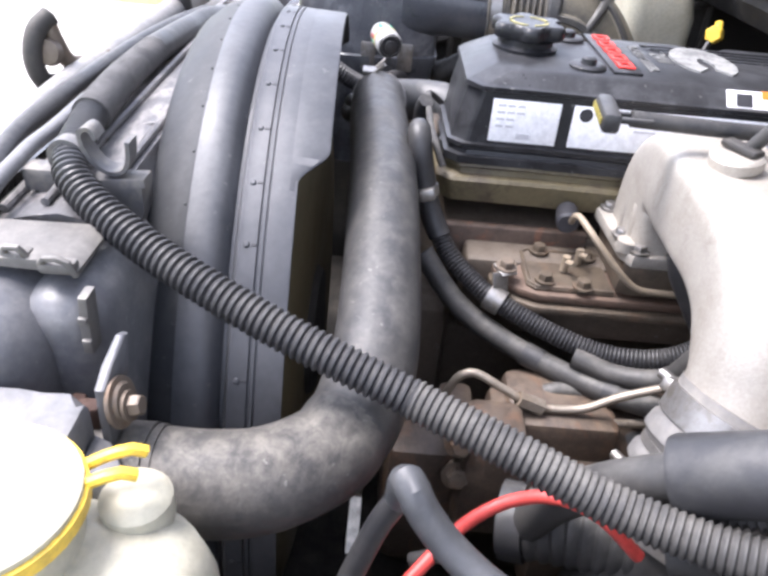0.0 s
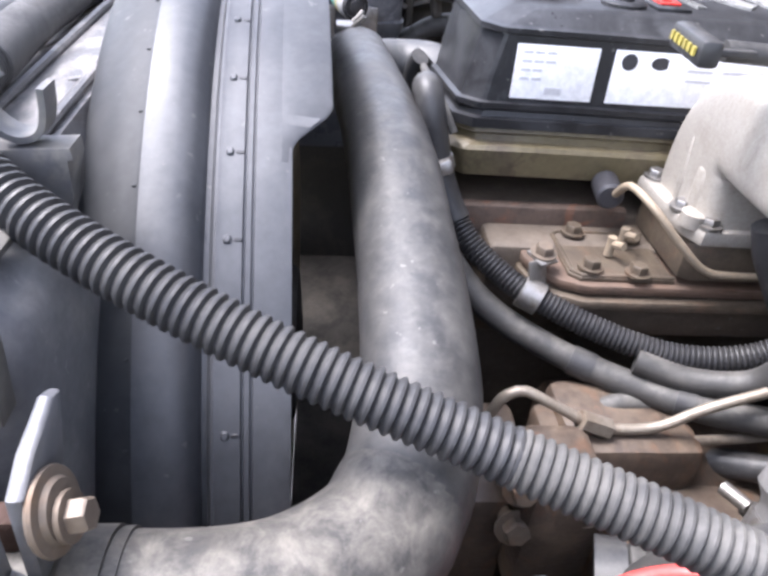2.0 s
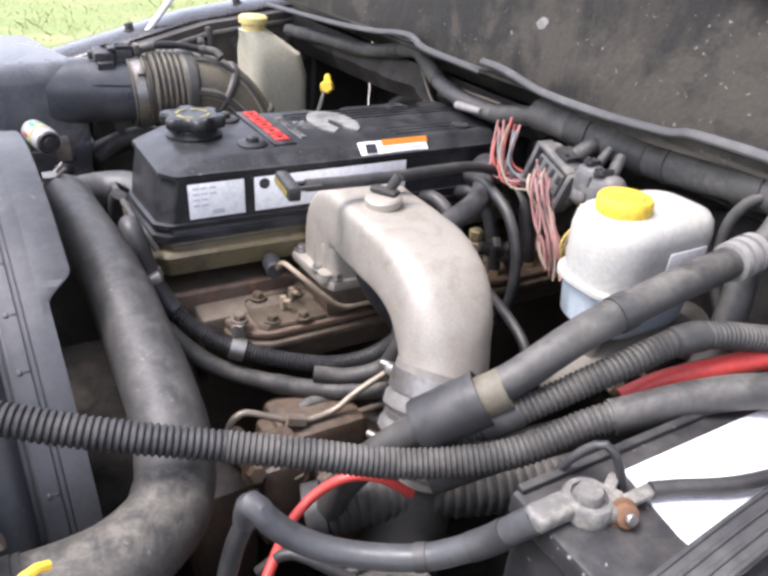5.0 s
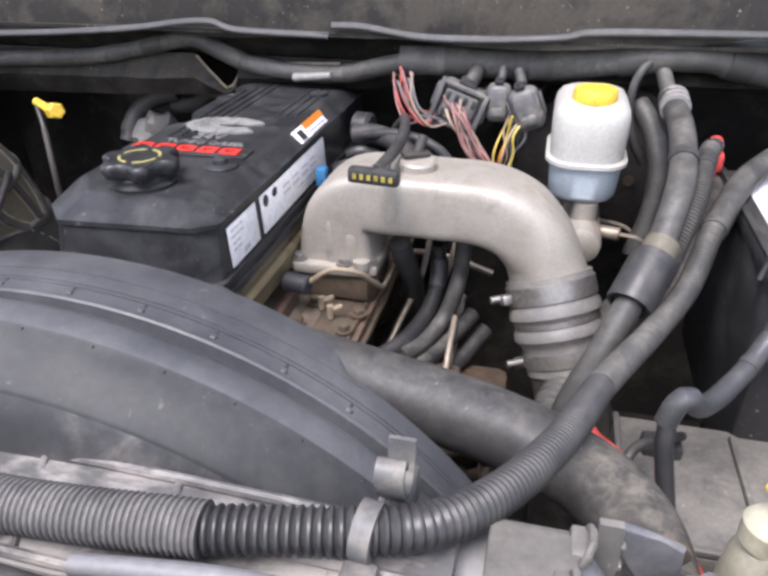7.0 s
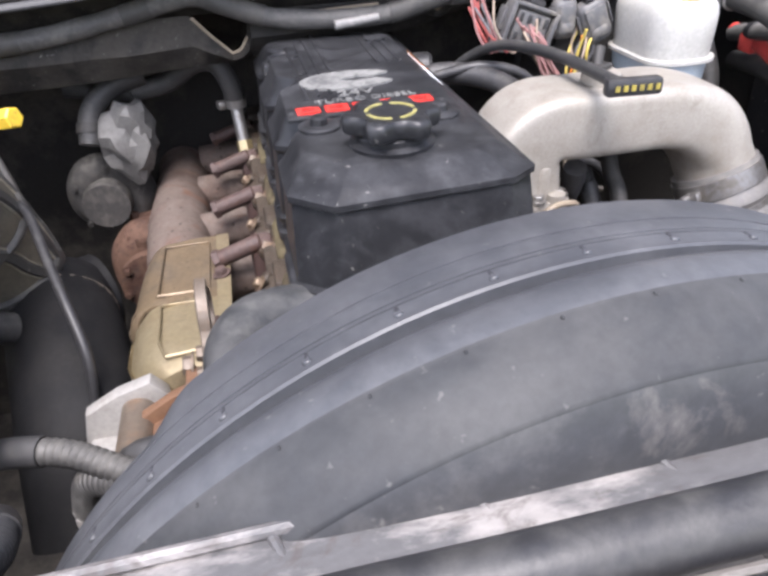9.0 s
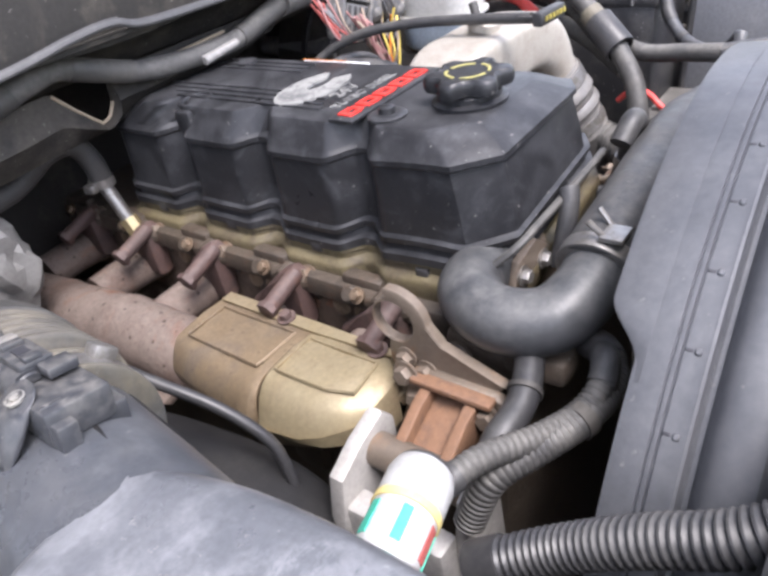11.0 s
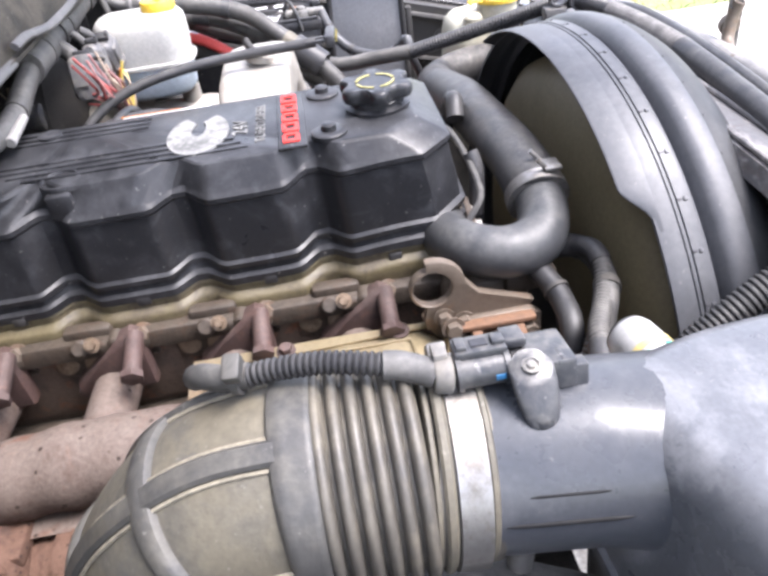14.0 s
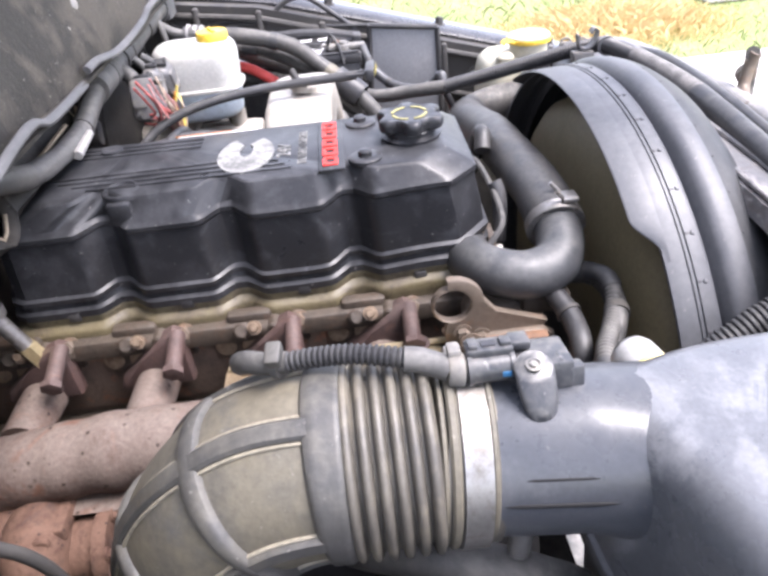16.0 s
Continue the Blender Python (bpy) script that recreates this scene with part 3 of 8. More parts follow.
def build_cowl():
    """Sheet-metal lip over the engine's rear with two openings, and the worn seals above."""
    bm = B()
    rings = []
    for k in range(57):
        x = -0.68 + 1.36 * k / 56
        wave = 0.004 * math.sin(x * 13)
        rings.append([(x, 0.535, 1.104), (x, 0.526 + wave, 1.118), (x, 0.505 + wave, 1.136), (x, 0.470, 1.142), (x, 0.452, 1.146), (x, 0.452, 1.150), (x, 0.52, 1.152), (x, 0.72, 1.12), (x, 0.72, 1.10)])
    ring_faces(bm, rings)
    cowl = structure("cowl", bm, M_HOOD, "dusty black cowl lip over the rear of the engine", "cowl")
    ORIGIN[cowl] = Vector((0, 0, 0))

    def notch(x):
        """Height of the openings' lower edge, or the lip's top between them."""
        for line in (((-0.166, 1.108), (-0.145, 1.084), (-0.124, 1.063), (-0.113, 1.066), (-0.104, 1.080), (-0.100, 1.108)), ((0.108, 1.108), (0.118, 1.094), (0.130, 1.090), (0.140, 1.108))):
            if line[0][0] <= x <= line[-1][0]:
                return float(np.interp(x, [p[0] for p in line], [p[1] for p in line]))
        return 1.108

    bm = B()
    rings, rims, rim = [], [], []
    for k in range(341):
        x = -0.68 + 1.36 * k / 340
        low = float(np.interp(x, (-0.68, -0.3, -0.18, -0.12, -0.09, 0.05, 0.10, 0.16, 0.68), (1.035, 1.043, 1.050, 1.052, 1.058, 1.066, 1.072, 1.086, 1.09)))
        zt = max(low + 0.006, notch(x))
        bulge = 0.006 * math.sin(x * 21) + 0.003 * math.sin(x * 47)
        ym = 0.500 - abs(bulge)
        rings.append([(x, 0.514, low), (x, ym, low * 0.55 + zt * 0.45), (x, 0.508, zt), (x, 0.511, zt), (x, ym + 0.004, low * 0.5 + zt * 0.5), (x, 0.517, low)])
        if zt < 1.107:
            rim.append(Vector((x, 0.5075, zt)))
        elif rim:
            rims.append(rim)
            rim = []
    ring_faces(bm, rings)
    part("front_lip", bm, M_HOOD, cowl)
    for rim in rims:
        bm = B()
        sweep(bm, rim, 0.0018, 8)
        part("opening_rim", bm, M_TAN, cowl, "tan edge of the opening")
    seal = material("worn_grey_seal", (0.045, 0.045, 0.047), 0.55, grime=(0.120, 0.118, 0.119), amount=0.45, scale=9, edge=0.2)
    for nm, line in (("cowl_seal_1", [(-0.66, 0.45, 1.126), (-0.36, 0.45, 1.139), (-0.22, 0.45, 1.149), (-0.15, 0.45, 1.158), (-0.105, 0.45, 1.160), (-0.07, 0.45, 1.151), (0.05, 0.455, 1.147)]),
                     ("cowl_seal_2", [(0.055, 0.45, 1.160), (0.09, 0.45, 1.160), (0.127, 0.45, 1.155), (0.17, 0.45, 1.150), (0.25, 0.45, 1.150), (0.33, 0.45, 1.155), (0.38, 0.45, 1.162), (0.62, 0.45, 1.165)])):
        bm = B()
        ln = resample(spline(line), 0.008)
        sweep(bm, ln, 0.0048, 10, 0.7)
        structure(nm, bm, seal, "worn grey rubber seal along the cowl", "seal")
    st = thing("cowl_strip", "thin tan metal strip along the cowl", "strip", (0.006, 0.4905, 1.103))
    bm = B()
    box(bm, (0.006, 0.4905, 1.1050), (0.090, 0.004, 0.0034), 0.0008, Matrix.Rotation(radians(-2), 3, "Y"))
    part("strip", bm, M_TAN, st)
    cl = thing("ground_lug", "pale metal lug with yellowed end on the cowl", "lug", (0.02, 0.469, 1.088))
    bm = B()
    rod(bm, (-0.006, 0.4660, 1.0915), (0.046, 0.4660, 1.0965), 0.0056, 0.0046, 12, 0.001)
    part("lug", bm, M_PALE, cl)


build_cowl()


def build_hood():
    hood = thing("open_hood", "open hood standing upright with a dusty black underside", "hood", (0, 0.5, 1.16))
    bm = B()
    rings = []
    for k in range(41):
        x = -0.72 + 1.44 * k / 40
        e = max(0.0, abs(x + 0.06) - 0.52) * 0.2
        z0 = 1.143 + e + 0.004 * math.sin(x * 17)
        ring = []
        for z in (z0, z0 + 0.02, z0 + 0.05, z0 + 0.09, 1.34, 1.5, 1.9, 2.25):
            bulge = 0.012 * math.sin((z - 1.1) * 22) * math.exp(-(z - 1.16) * 6) + 0.006 * math.sin(x * 7 + z * 5)
            ring.append((x, 0.470 + 0.10 * (z - 1.16) - bulge, z))
        ring += [(x, y + 0.05, z) for _, y, z in ring[::-1]]
        rings.append(ring)
    ring_faces(bm, rings)
    part("inner_panel", bm, M_HOOD, hood)
    for x in (-0.31, 0.13, 0.42):
        bm = B()
        lathe(bm, [(0.017, 0), (0.017, 0.002), (0.012, 0.006), (0.004, 0.007)], (x, 0.472, 1.207), (0, -1, 0.1), 20)
        part("retainer_clip", bm, M_GREY_CONN, hood, "dusty grey push clip")
    bm = B()
    hose(bm, [(-0.6, 0.468, 1.27), (-0.2, 0.474, 1.285), (0.2, 0.474, 1.29), (0.6, 0.468, 1.27)], 0.006, 8)
    part("stiffening_rib", bm, M_HOOD, hood)


build_hood()


def build_front_support():
    """Radiator, its pale worn top panel, the lock bar and rails ahead of it."""
    bm = B()
    box(bm, (0.0, -0.225, 0.72), (0.86, 0.05, 0.60), 0.006)
    structure("radiator", bm, M_DARK, "black radiator core behind the front support", "radiator")
    bm = B()
    rings = []
    for k in range(41):
        x = -0.46 + 0.765 * k / 40
        sag = 0.045 * abs(x + 0.02) ** 1.5
        rings.append([(x, -0.158, 1.030 - sag), (x, -0.163, 1.046 - sag), (x, -0.185, 1.050 - sag), (x, -0.205, 1.046 - sag), (x, -0.225, 1.040 - sag),
                      (x, -0.230, 1.02 - sag), (x, -0.2, 1.01 - sag)])
    ring_faces(bm, rings)
    top = structure("radiator_top_panel", bm, M_RADTOP, "pale worn panel along the top of the radiator", "radiator support")
    ORIGIN[top] = Vector((0, 0, 0))
    for y, z in ((-0.168, 1.0495), (-0.196, 1.0505), (-0.222, 1.044)):
        bm = B()
        sweep(bm, [Vector((x, y, z - 0.045 * abs(x + 0.02) ** 1.5)) for x in np.linspace(-0.44, 0.295, 40)], 0.0028, 8)
        part("panel_rib", bm, M_RADTOP, top)
    for k in range(9):
        x = -0.36 + 0.075 * k
        bm = B()
        rod(bm, (x, -0.166, 1.0485 - 0.045 * abs(x + 0.02) ** 1.5), (x + 0.02, -0.222, 1.0425 - 0.045 * abs(x + 0.02) ** 1.5), 0.0022, seg=8)
        part("cross_rib", bm, M_RADTOP, top)
    bm = B()
    hose(bm, [(-0.66, -0.22, 1.0), (-0.4, -0.255, 1.036), (0, -0.268, 1.040), (0.25, -0.258, 1.036), (0.40, -0.24, 1.02), (0.55, -0.22, 0.96)], 0.014, 12)
    # pale colour covers both dust and the sky's reflection on the rail
    structure("front_rail", bm, M_PALE, "dusty front rail, sky reflection coloured in pale, ahead of the radiator", "rail")
    bm = B()
    hose(bm, [(-0.62, -0.30, 0.96), (-0.3, -0.325, 0.985), (0.1, -0.33, 0.99), (0.4, -0.31, 0.97), (0.60, -0.28, 0.93)], 0.02, 12)
    structure("lock_bar", bm, M_PALE, "pale hood lock bar behind the grille", "rail")
    bm = B()
    slab(bm, [(-0.70, 0.62), (0.70, 0.62), (0.70, 0.93), (-0.70, 0.93)], "y", -0.40, -0.36)
    structure("grille_panel", bm, M_BODY, "dark grille panel closing the front of the bay", "grille")


build_front_support()

# ---- fan shroud ----
SC = Vector((0.030, 0, 0.755))


def on_shroud(a, r, y):
    """A place on the shroud, whose plane is turned a little toward the passenger side."""
    x = r * math.sin(a)
    return Vector((SC.x + x, y + 0.042 * x, SC.z + r * math.cos(a)))


def build_shroud():
    sh = thing("fan_shroud", "large dusty black plastic fan shroud, ribbed rim coloured greyer than the dome", "fan shroud", (0.03, -0.11, 0.42))

    def revolve(profile, a0, a1, n=110, th=0.0035):
        bm = B()
        inner = [(y, r - th) for y, r in profile[::-1]]
        ring_faces(bm, [[on_shroud(radians(a0 + (a1 - a0) * k / n), r, y) for y, r in profile + inner] for k in range(n + 1)])
        return bm

    rim = [(-0.066, 0.3405), (-0.0705, 0.3416), (-0.0780, 0.3422), (-0.0832, 0.3424), (-0.0836, 0.3412), (-0.0844, 0.3412), (-0.0848, 0.3426), (-0.0872, 0.3428), (-0.0876, 0.3415), (-0.0884, 0.3415), (-0.0888, 0.3432),
           (-0.0940, 0.3435), (-0.0985, 0.3434), (-0.1005, 0.3438), (-0.1020, 0.3428), (-0.1028, 0.3380), (-0.1045, 0.3345), (-0.1070, 0.3345)]
    part("rim", revolve(rim, -112, 112), M_SHROUD, sh, sharp=25)
    ridge = [(-0.1070, 0.3345), (-0.1085, 0.3375), (-0.1115, 0.3435), (-0.1155, 0.3472), (-0.1210, 0.3487), (-0.1280, 0.3489), (-0.1330, 0.3482), (-0.1355, 0.3474)]
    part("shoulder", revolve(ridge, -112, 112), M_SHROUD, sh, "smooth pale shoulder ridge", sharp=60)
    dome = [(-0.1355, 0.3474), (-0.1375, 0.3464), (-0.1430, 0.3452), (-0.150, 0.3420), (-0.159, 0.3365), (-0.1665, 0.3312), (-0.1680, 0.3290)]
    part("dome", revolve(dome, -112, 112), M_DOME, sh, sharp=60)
    front = [(-0.1680, 0.3290), (-0.1692, 0.3260), (-0.1712, 0.3180), (-0.1740, 0.3020), (-0.177, 0.26)]
    part("front_face", revolve(front, -112, 112), M_APRON, sh, "darker dirt-streaked front face", sharp=60)
    # tongue over the fan, cut off short at both ends with rounded corners
    bm = B()
    rings = []
    n = 240
    for k in range(n + 1):
        a = -43 + 79 * k / n
        e = min((a + 41.5) / 6.0, (35.0 - a) / 5.0)
        e = max(0.0, min(1.0, e))
        e = 0.5 - 0.5 * math.cos(math.pi * e)
        y1 = -0.0660 + 0.0205 * e
        ar = radians(a)
        rings.append([on_shroud(ar, r, y) for y, r in ((-0.0712, 0.3420), (y1 - 0.0015, 0.3408), (y1, 0.3398), (y1 - 0.0005, 0.3382), (-0.0712, 0.3385))])
    ring_faces(bm, rings)
    part("tongue", bm, M_SHROUD, sh)
    # black blocks for the shade in short rim slots, and small nubs behind the dome's shoulder
    for k in range(-12, 13):
        a = radians(-1.75 + 7.45 * k)
        m = Matrix((Vector((math.cos(a), 0, -math.sin(a))), Vector((0, 1, 0)), Vector((math.sin(a), 0, math.cos(a))))).transposed()
        bm = B()
        box(bm, on_shroud(a, 0.3428, -0.0908), (0.0020, 0.0040, 0.0018), 0.0004, m, 1)
        part("slot", bm, M_INKBLACK, sh)
        bm = B()
        box(bm, on_shroud(a, 0.3436, -0.0955), (0.0042, 0.0036, 0.0022), 0.0008, m, 1)
        part("clip_nub", bm, M_SHROUD, sh)
        a = radians(-0.5 + 6.6 * k)
        m = Matrix((Vector((math.cos(a), 0, -math.sin(a))), Vector((0, 1, 0)), Vector((math.sin(a), 0, math.cos(a))))).transposed()
        bm = B()
        box(bm, on_shroud(a, 0.3466, -0.1378), (0.0014, 0.0022, 0.0010), 0.0004, m, 1)
        part("nub", bm, M_DOME, sh)


build_shroud()


def build_fan():
    fan = thing("radiator_fan", "dark brown-grey fan blades inside the shroud", "fan", (0.03, -0.09, 0.755))
    bm = B()
    lathe(bm, [(0.02, -0.03), (0.09, -0.03), (0.095, 0.0), (0.07, 0.03), (0.02, 0.035)], (0.03, -0.09, 0.755), (0, 1, 0), 28)
    part("hub", bm, M_DARK, fan)
    fm = material("olive_fan_plastic", (0.165, 0.137, 0.076), 0.55, grime=(0.115, 0.095, 0.055), amount=0.4, scale=5, edge=0.3)
    bm = B()
    lathe(bm, [(0.060, 0.030), (0.12, 0.034), (0.19, 0.034), (0.25, 0.029), (0.286, 0.020), (0.302, 0.008), (0.306, -0.006), (0.300, -0.010), (0.24, 0.004), (0.16, 0.0), (0.06, -0.01)], (0.03, -0.098, 0.755), (0, 1, 0), 96)
    part("blade_ring", bm, fm, fan, "smooth olive fan face", sharp=60)
    for k in range(9):
        a = 2 * math.pi * k / 9 + 0.2
        bm = B()
        rings = []
        for i in range(9):
            f = i / 8
            r = 0.085 + 0.205 * f
            w = 0.045 + 0.03 * f
            tw = 0.30 - 0.1 * f
            cx, cz = math.sin(a + 0.25 * f), math.cos(a + 0.25 * f)
            c = Vector((0.03 + cx * r, -0.108, 0.755 + cz * r))
            t = Vector((cz, 0, -cx)) * math.cos(tw) + Vector((0, 1, 0)) * math.sin(tw)
            nn = Vector((cx, 0, cz)).cross(t).normalized() * 0.0015
            rings.append([c - t * w + nn, c + t * w + nn, c + t * w - nn, c - t * w - nn])
        ring_faces(bm, rings)
        part("blade", bm, fm, fan)


build_fan()


# ---- engine: block, head, valve cover ----
def cover_outline(inset, rear=0.0, dip_in=0.030, drv=None, front=None):
    """Plan of the valve cover, straight on one long side and lobed on the other."""
    drv = inset if drv is None else drv
    front = inset if front is None else front
    xd, xp, y0, y1 = 0.074 - drv, -0.103 + inset, 0.056 + front, 0.545 - inset - rear
    ch = 0.0145
    pts = [(xd - 0.0200, y0), (xd - 0.0180, y0 + 0.0010), (xd - 0.0015, y0 + 0.0118), (xd, y0 + ch)]
    pts += [(xd, y0 + ch + (y1 - y0 - ch - 0.02) * k / 8) for k in range(1, 9)]
    pts += [(xd - 0.005, y1 - 0.006), (xd - 0.02, y1)]
    pts += [(xp + 0.02, y1), (xp + 0.006, y1 - 0.006)]
    n = 110
    ya, yb = y1 - 0.018, y0 + 0.034
    for k in range(n + 1):
        y = ya + (yb - ya) * k / n
        dip = 0.0
        for c in (0.194, 0.313, 0.432):
            q = max(0.0, 1 - abs(y - c) / 0.029)
            q = q * q * (3 - 2 * q)
            dip = max(dip, min(1.0, q * 1.12))
        pts.append((xp + 0.74 * dip_in * dip, y))
    pts += [(xp + 0.0008, y0 + 0.0295), (xp + 0.0280, y0 + 0.0012), (xp + 0.0305, y0)]
    return pts


def front_lift(x, y, z):
    """The cover's lower edges rise toward the front, most on the lobed side."""
    q = min(1.0, max(0.0, (0.25 - y) / 0.15))
    return 0.010 * q * q * (3 - 2 * q) * min(1.0, max(0.0, (1.0745 - z) / 0.02)) * min(1.0, max(0.15, 1.0 - (x + 0.1) / 0.2))


def build_engine():
    bm = B()
    box(bm, (-0.02, 0.42, 0.62), (0.24, 0.74, 0.42), 0.02)
    eng = thing("engine_block", "grimy brown cast-iron engine block", "engine", (-0.02, 0.42, 0.41))
    part("block", bm, M_BLOCK, eng)
    for k in range(6):
        bm = B()
        rod(bm, (0.10, 0.12 + 0.1207 * k, 0.70), (0.118, 0.12 + 0.1207 * k, 0.70), 0.03, seg=20, bevel=0.004)
        part("core_plug", bm, M_BLOCK, eng)
        bm = B()
        box(bm, (-0.14, 0.18 + 0.1207 * k, 0.75), (0.03, 0.05, 0.16), 0.012)
        part("rib", bm, M_BLOCK, eng)
    bm = B()
    box(bm, (-0.02, 0.05, 0.70), (0.30, 0.05, 0.34), 0.02)
    part("front_cover", bm, M_BLOCK, eng)

    head = thing("cylinder_head", "oily khaki and brown cylinder head under the black cover", "cylinder head", (-0.02, 0.42, 0.83))
    bm = B()
    box(bm, (-0.012, 0.43, 0.880), (0.19, 0.74, 0.105), 0.006)
    box(bm, (0.098, 0.43, 0.885), (0.05, 0.70, 0.08), 0.006)
    part("casting", bm, M_BLOCK, head)
    bm = B()
    ring_faces(bm, [[(x, y, z + 0.19 * (x + 0.1) + front_lift(x, y, z)) for x, y in cover_outline(-0.003 + i, 0, 0.018)] for z, i in ((0.925, -0.003), (0.936, -0.005), (0.945, -0.006), (0.9485, -0.004), (0.951, 0.002), (0.956, 0.003), (0.958, 0.0), (0.9605, 0.001))])
    part("rocker_housing", bm, M_HEAD, head, "khaki oil-stained rocker housing rim")
    bm = B()
    box(bm, (0.083, 0.125, 0.905), (0.012, 0.14, 0.07), 0.004)
    part("front_casting_face", bm, M_SIDE, head, "red-brown casting face")
    # passenger side bosses, bolts and port cheeks
    for k in range(5):
        y = 0.186 + 0.118 * k
        bm = B()
        box(bm, (-0.110, y + 0.006, 0.938), (0.016, 0.046, 0.014), 0.004)
        rod(bm, (-0.112, y - 0.020, 0.932), (-0.130, y - 0.020, 0.930), 0.0085, seg=16, bevel=0.002)
        box(bm, (-0.108, y + 0.018, 0.912), (0.02, 0.045, 0.05), 0.008)
        part("boss", bm, M_LEDGE, head)
        bm = B()
        hexbolt(bm, (-0.1300, y, 0.9365), (-0.80, 0, 0.60), 0.0052, 0.005)
        part("head_bolt", bm, M_BOLT, head, "dull brassy bolt")
        bm = B()
        lathe(bm, [(0.013, 0), (0.013, 0.003), (0.010, 0.0045), (0.003, 0.0045)], (-0.1170, y + 0.006, 0.906), (-1, 0, 0.2), 20)
        part("core_plug", bm, M_BOLT, head, "dull brassy core plug")
        bm = B()
        slab(bm, [(y + 0.022, 0.888), (y + 0.050, 0.888), (y + 0.052, 0.924), (y + 0.040, 0.932), (y + 0.020, 0.930)], "x", -0.1145, -0.106, 0.003)
        part("cast_pad", bm, M_SIDE, head)
        bm = B()
        hexbolt(bm, (-0.116, y - 0.044, 0.930), (-0.85, 0, 0.5), 0.0075, 0.009)
        part("side_bolt", bm, M_BRACKET, head, "dark rusty bolt")
        bm = B()
        lathe(bm, [(0.011, 0), (0.011, 0.003), (0.008, 0.004), (0.003, 0.004)], (-0.1150, y + 0.036, 0.908), (-1, 0, 0.2), 18)
        part("freeze_plug", bm, M_BOLT, head, "dull brassy plug")
    bm = B()
    slab(bm, [(-0.096, 0.085), (-0.120, 0.085), (-0.124, 0.093), (-0.124, 0.69), (-0.096, 0.69)], "z", 0.915, 0.9365, 0.003)
    part("side_ledge", bm, M_LEDGE, head, "brown oil-stained ledge of the head")
    bm = B()
    slab(bm, [(0.075, 0.842), (0.70, 0.842), (0.70, 0.914), (0.075, 0.914)], "x", -0.1125, -0.1000, 0.002)
    part("side_face", bm, M_SIDE, head, "red-brown side face of the head")
    for k in range(6):
        y = 0.126 + 0.118 * k
        bm = B()
        box(bm, (-0.1225, y + 0.036, 0.9275), (0.014, 0.050, 0.018), 0.0065, None, 3)
        lathe(bm, [(0.0085, -0.006), (0.0085, 0.004), (0.0065, 0.006), (0.002, 0.006)], (-0.124, y + 0.074, 0.930), (-0.8, 0, 0.6), 18)
        part("bolt_pad", bm, M_LEDGE, head)
        for q, z, r in ((0.062, 0.900, 0.0050), (0.012, 0.905, 0.0042), (0.052, 0.878, 0.0060)):
            bm = B()
            lathe(bm, [(r, 0), (r, 0.0022), (r * 0.75, 0.003), (r * 0.7, 0.0012), (0.0005, 0.0012)], (-0.1120, y + q, z), (-1, 0, 0), 16)
            part("drilling", bm, M_LEDGE, head)
    # driver side plug and fittings
    bm = B()
    rod(bm, (0.085, 0.170, 0.962), (0.112, 0.165, 0.962), 0.010, seg=14, bevel=0.002)
    part("sensor_plug", bm, M_INKBLACK, head, "black sensor plug")

    vc = thing("valve_cover", "black plastic lobed valve cover, scuffed, with labels and lettering", "valve cover", (-0.015, 0.30, 0.972))
    bm = B()
    # height, inset, rear inset, depth of the dips, driver and front insets; the skirt is higher on the straight side
    lv = [(0.960, 0.001, 0, 0.020, None, None, 0.19), (0.961, -0.004, 0, 0.019, None, None, 0.19), (0.968, -0.004, 0, 0.019, None, None, 0.19), (0.970, 0.0, 0, 0.021, None, None, 0.185), (0.975, 0.0015, 0, 0.022, None, None, 0.18),
          (0.977, -0.002, 0, 0.023, None, None, 0.18), (0.982, -0.0025, 0, 0.024, None, None, 0.175), (0.984, 0.001, 0, 0.026, None, 0.0015, 0.17), (1.006, 0.002, 0, 0.028, None, 0.0040, 0.14),
          (1.0415, 0.004, 0, 0.027, None, 0.0105, 0.10), (1.0440, 0.0015, 0, 0.028, None, 0.0080, 0.09), (1.0485, 0.0015, 0, 0.028, None, 0.0085, 0.085), (1.0510, 0.0040, 0.002, 0.028, None, 0.0115, 0.075),
          (1.0530, 0.0060, 0.004, 0.028, 0.0065, 0.0135, 0.07), (1.0720, 0.0145, 0.03, 0.026, 0.0165, 0.0310, 0.01), (1.0752, 0.0165, 0.034, 0.026, 0.0195, 0.0340, 0), (1.0765, 0.0195, 0.04, 0.026, 0.0230, 0.0370, 0)]
    rings = []
    for z, i, r, dp, dv, fr, k in lv:
        rings.append([(x, y, z + k * (x + 0.1) + front_lift(x, y, z)) for x, y in cover_outline(i, r, dp, dv, fr)])
    ring_faces(bm, rings)
    part("shell", bm, M_COVER, vc, sharp=26)
    # rubber isolator tabs along the skirt
    for y in (0.130, 0.250, 0.370, 0.485):
        bm = B()
        box(bm, (-0.1040, y, 0.9590), (0.007, 0.013, 0.010), 0.0018)
        part("isolator_tab", bm, M_BLACK, vc)
    for x in (-0.060, 0.010):
        bm = B()
        box(bm, (x, 0.0535, 0.967 + 0.18 * (x + 0.1)), (0.013, 0.007, 0.010), 0.0018)
        part("isolator_tab", bm, M_BLACK, vc)
    bm = B()
    for k, x in enumerate((-0.066, -0.055, -0.044, -0.033)):
        box(bm, (x, 0.345 + 0.012 * k, 1.077), (0.0035, 0.20 + 0.01 * k, 0.002), 0.0006)
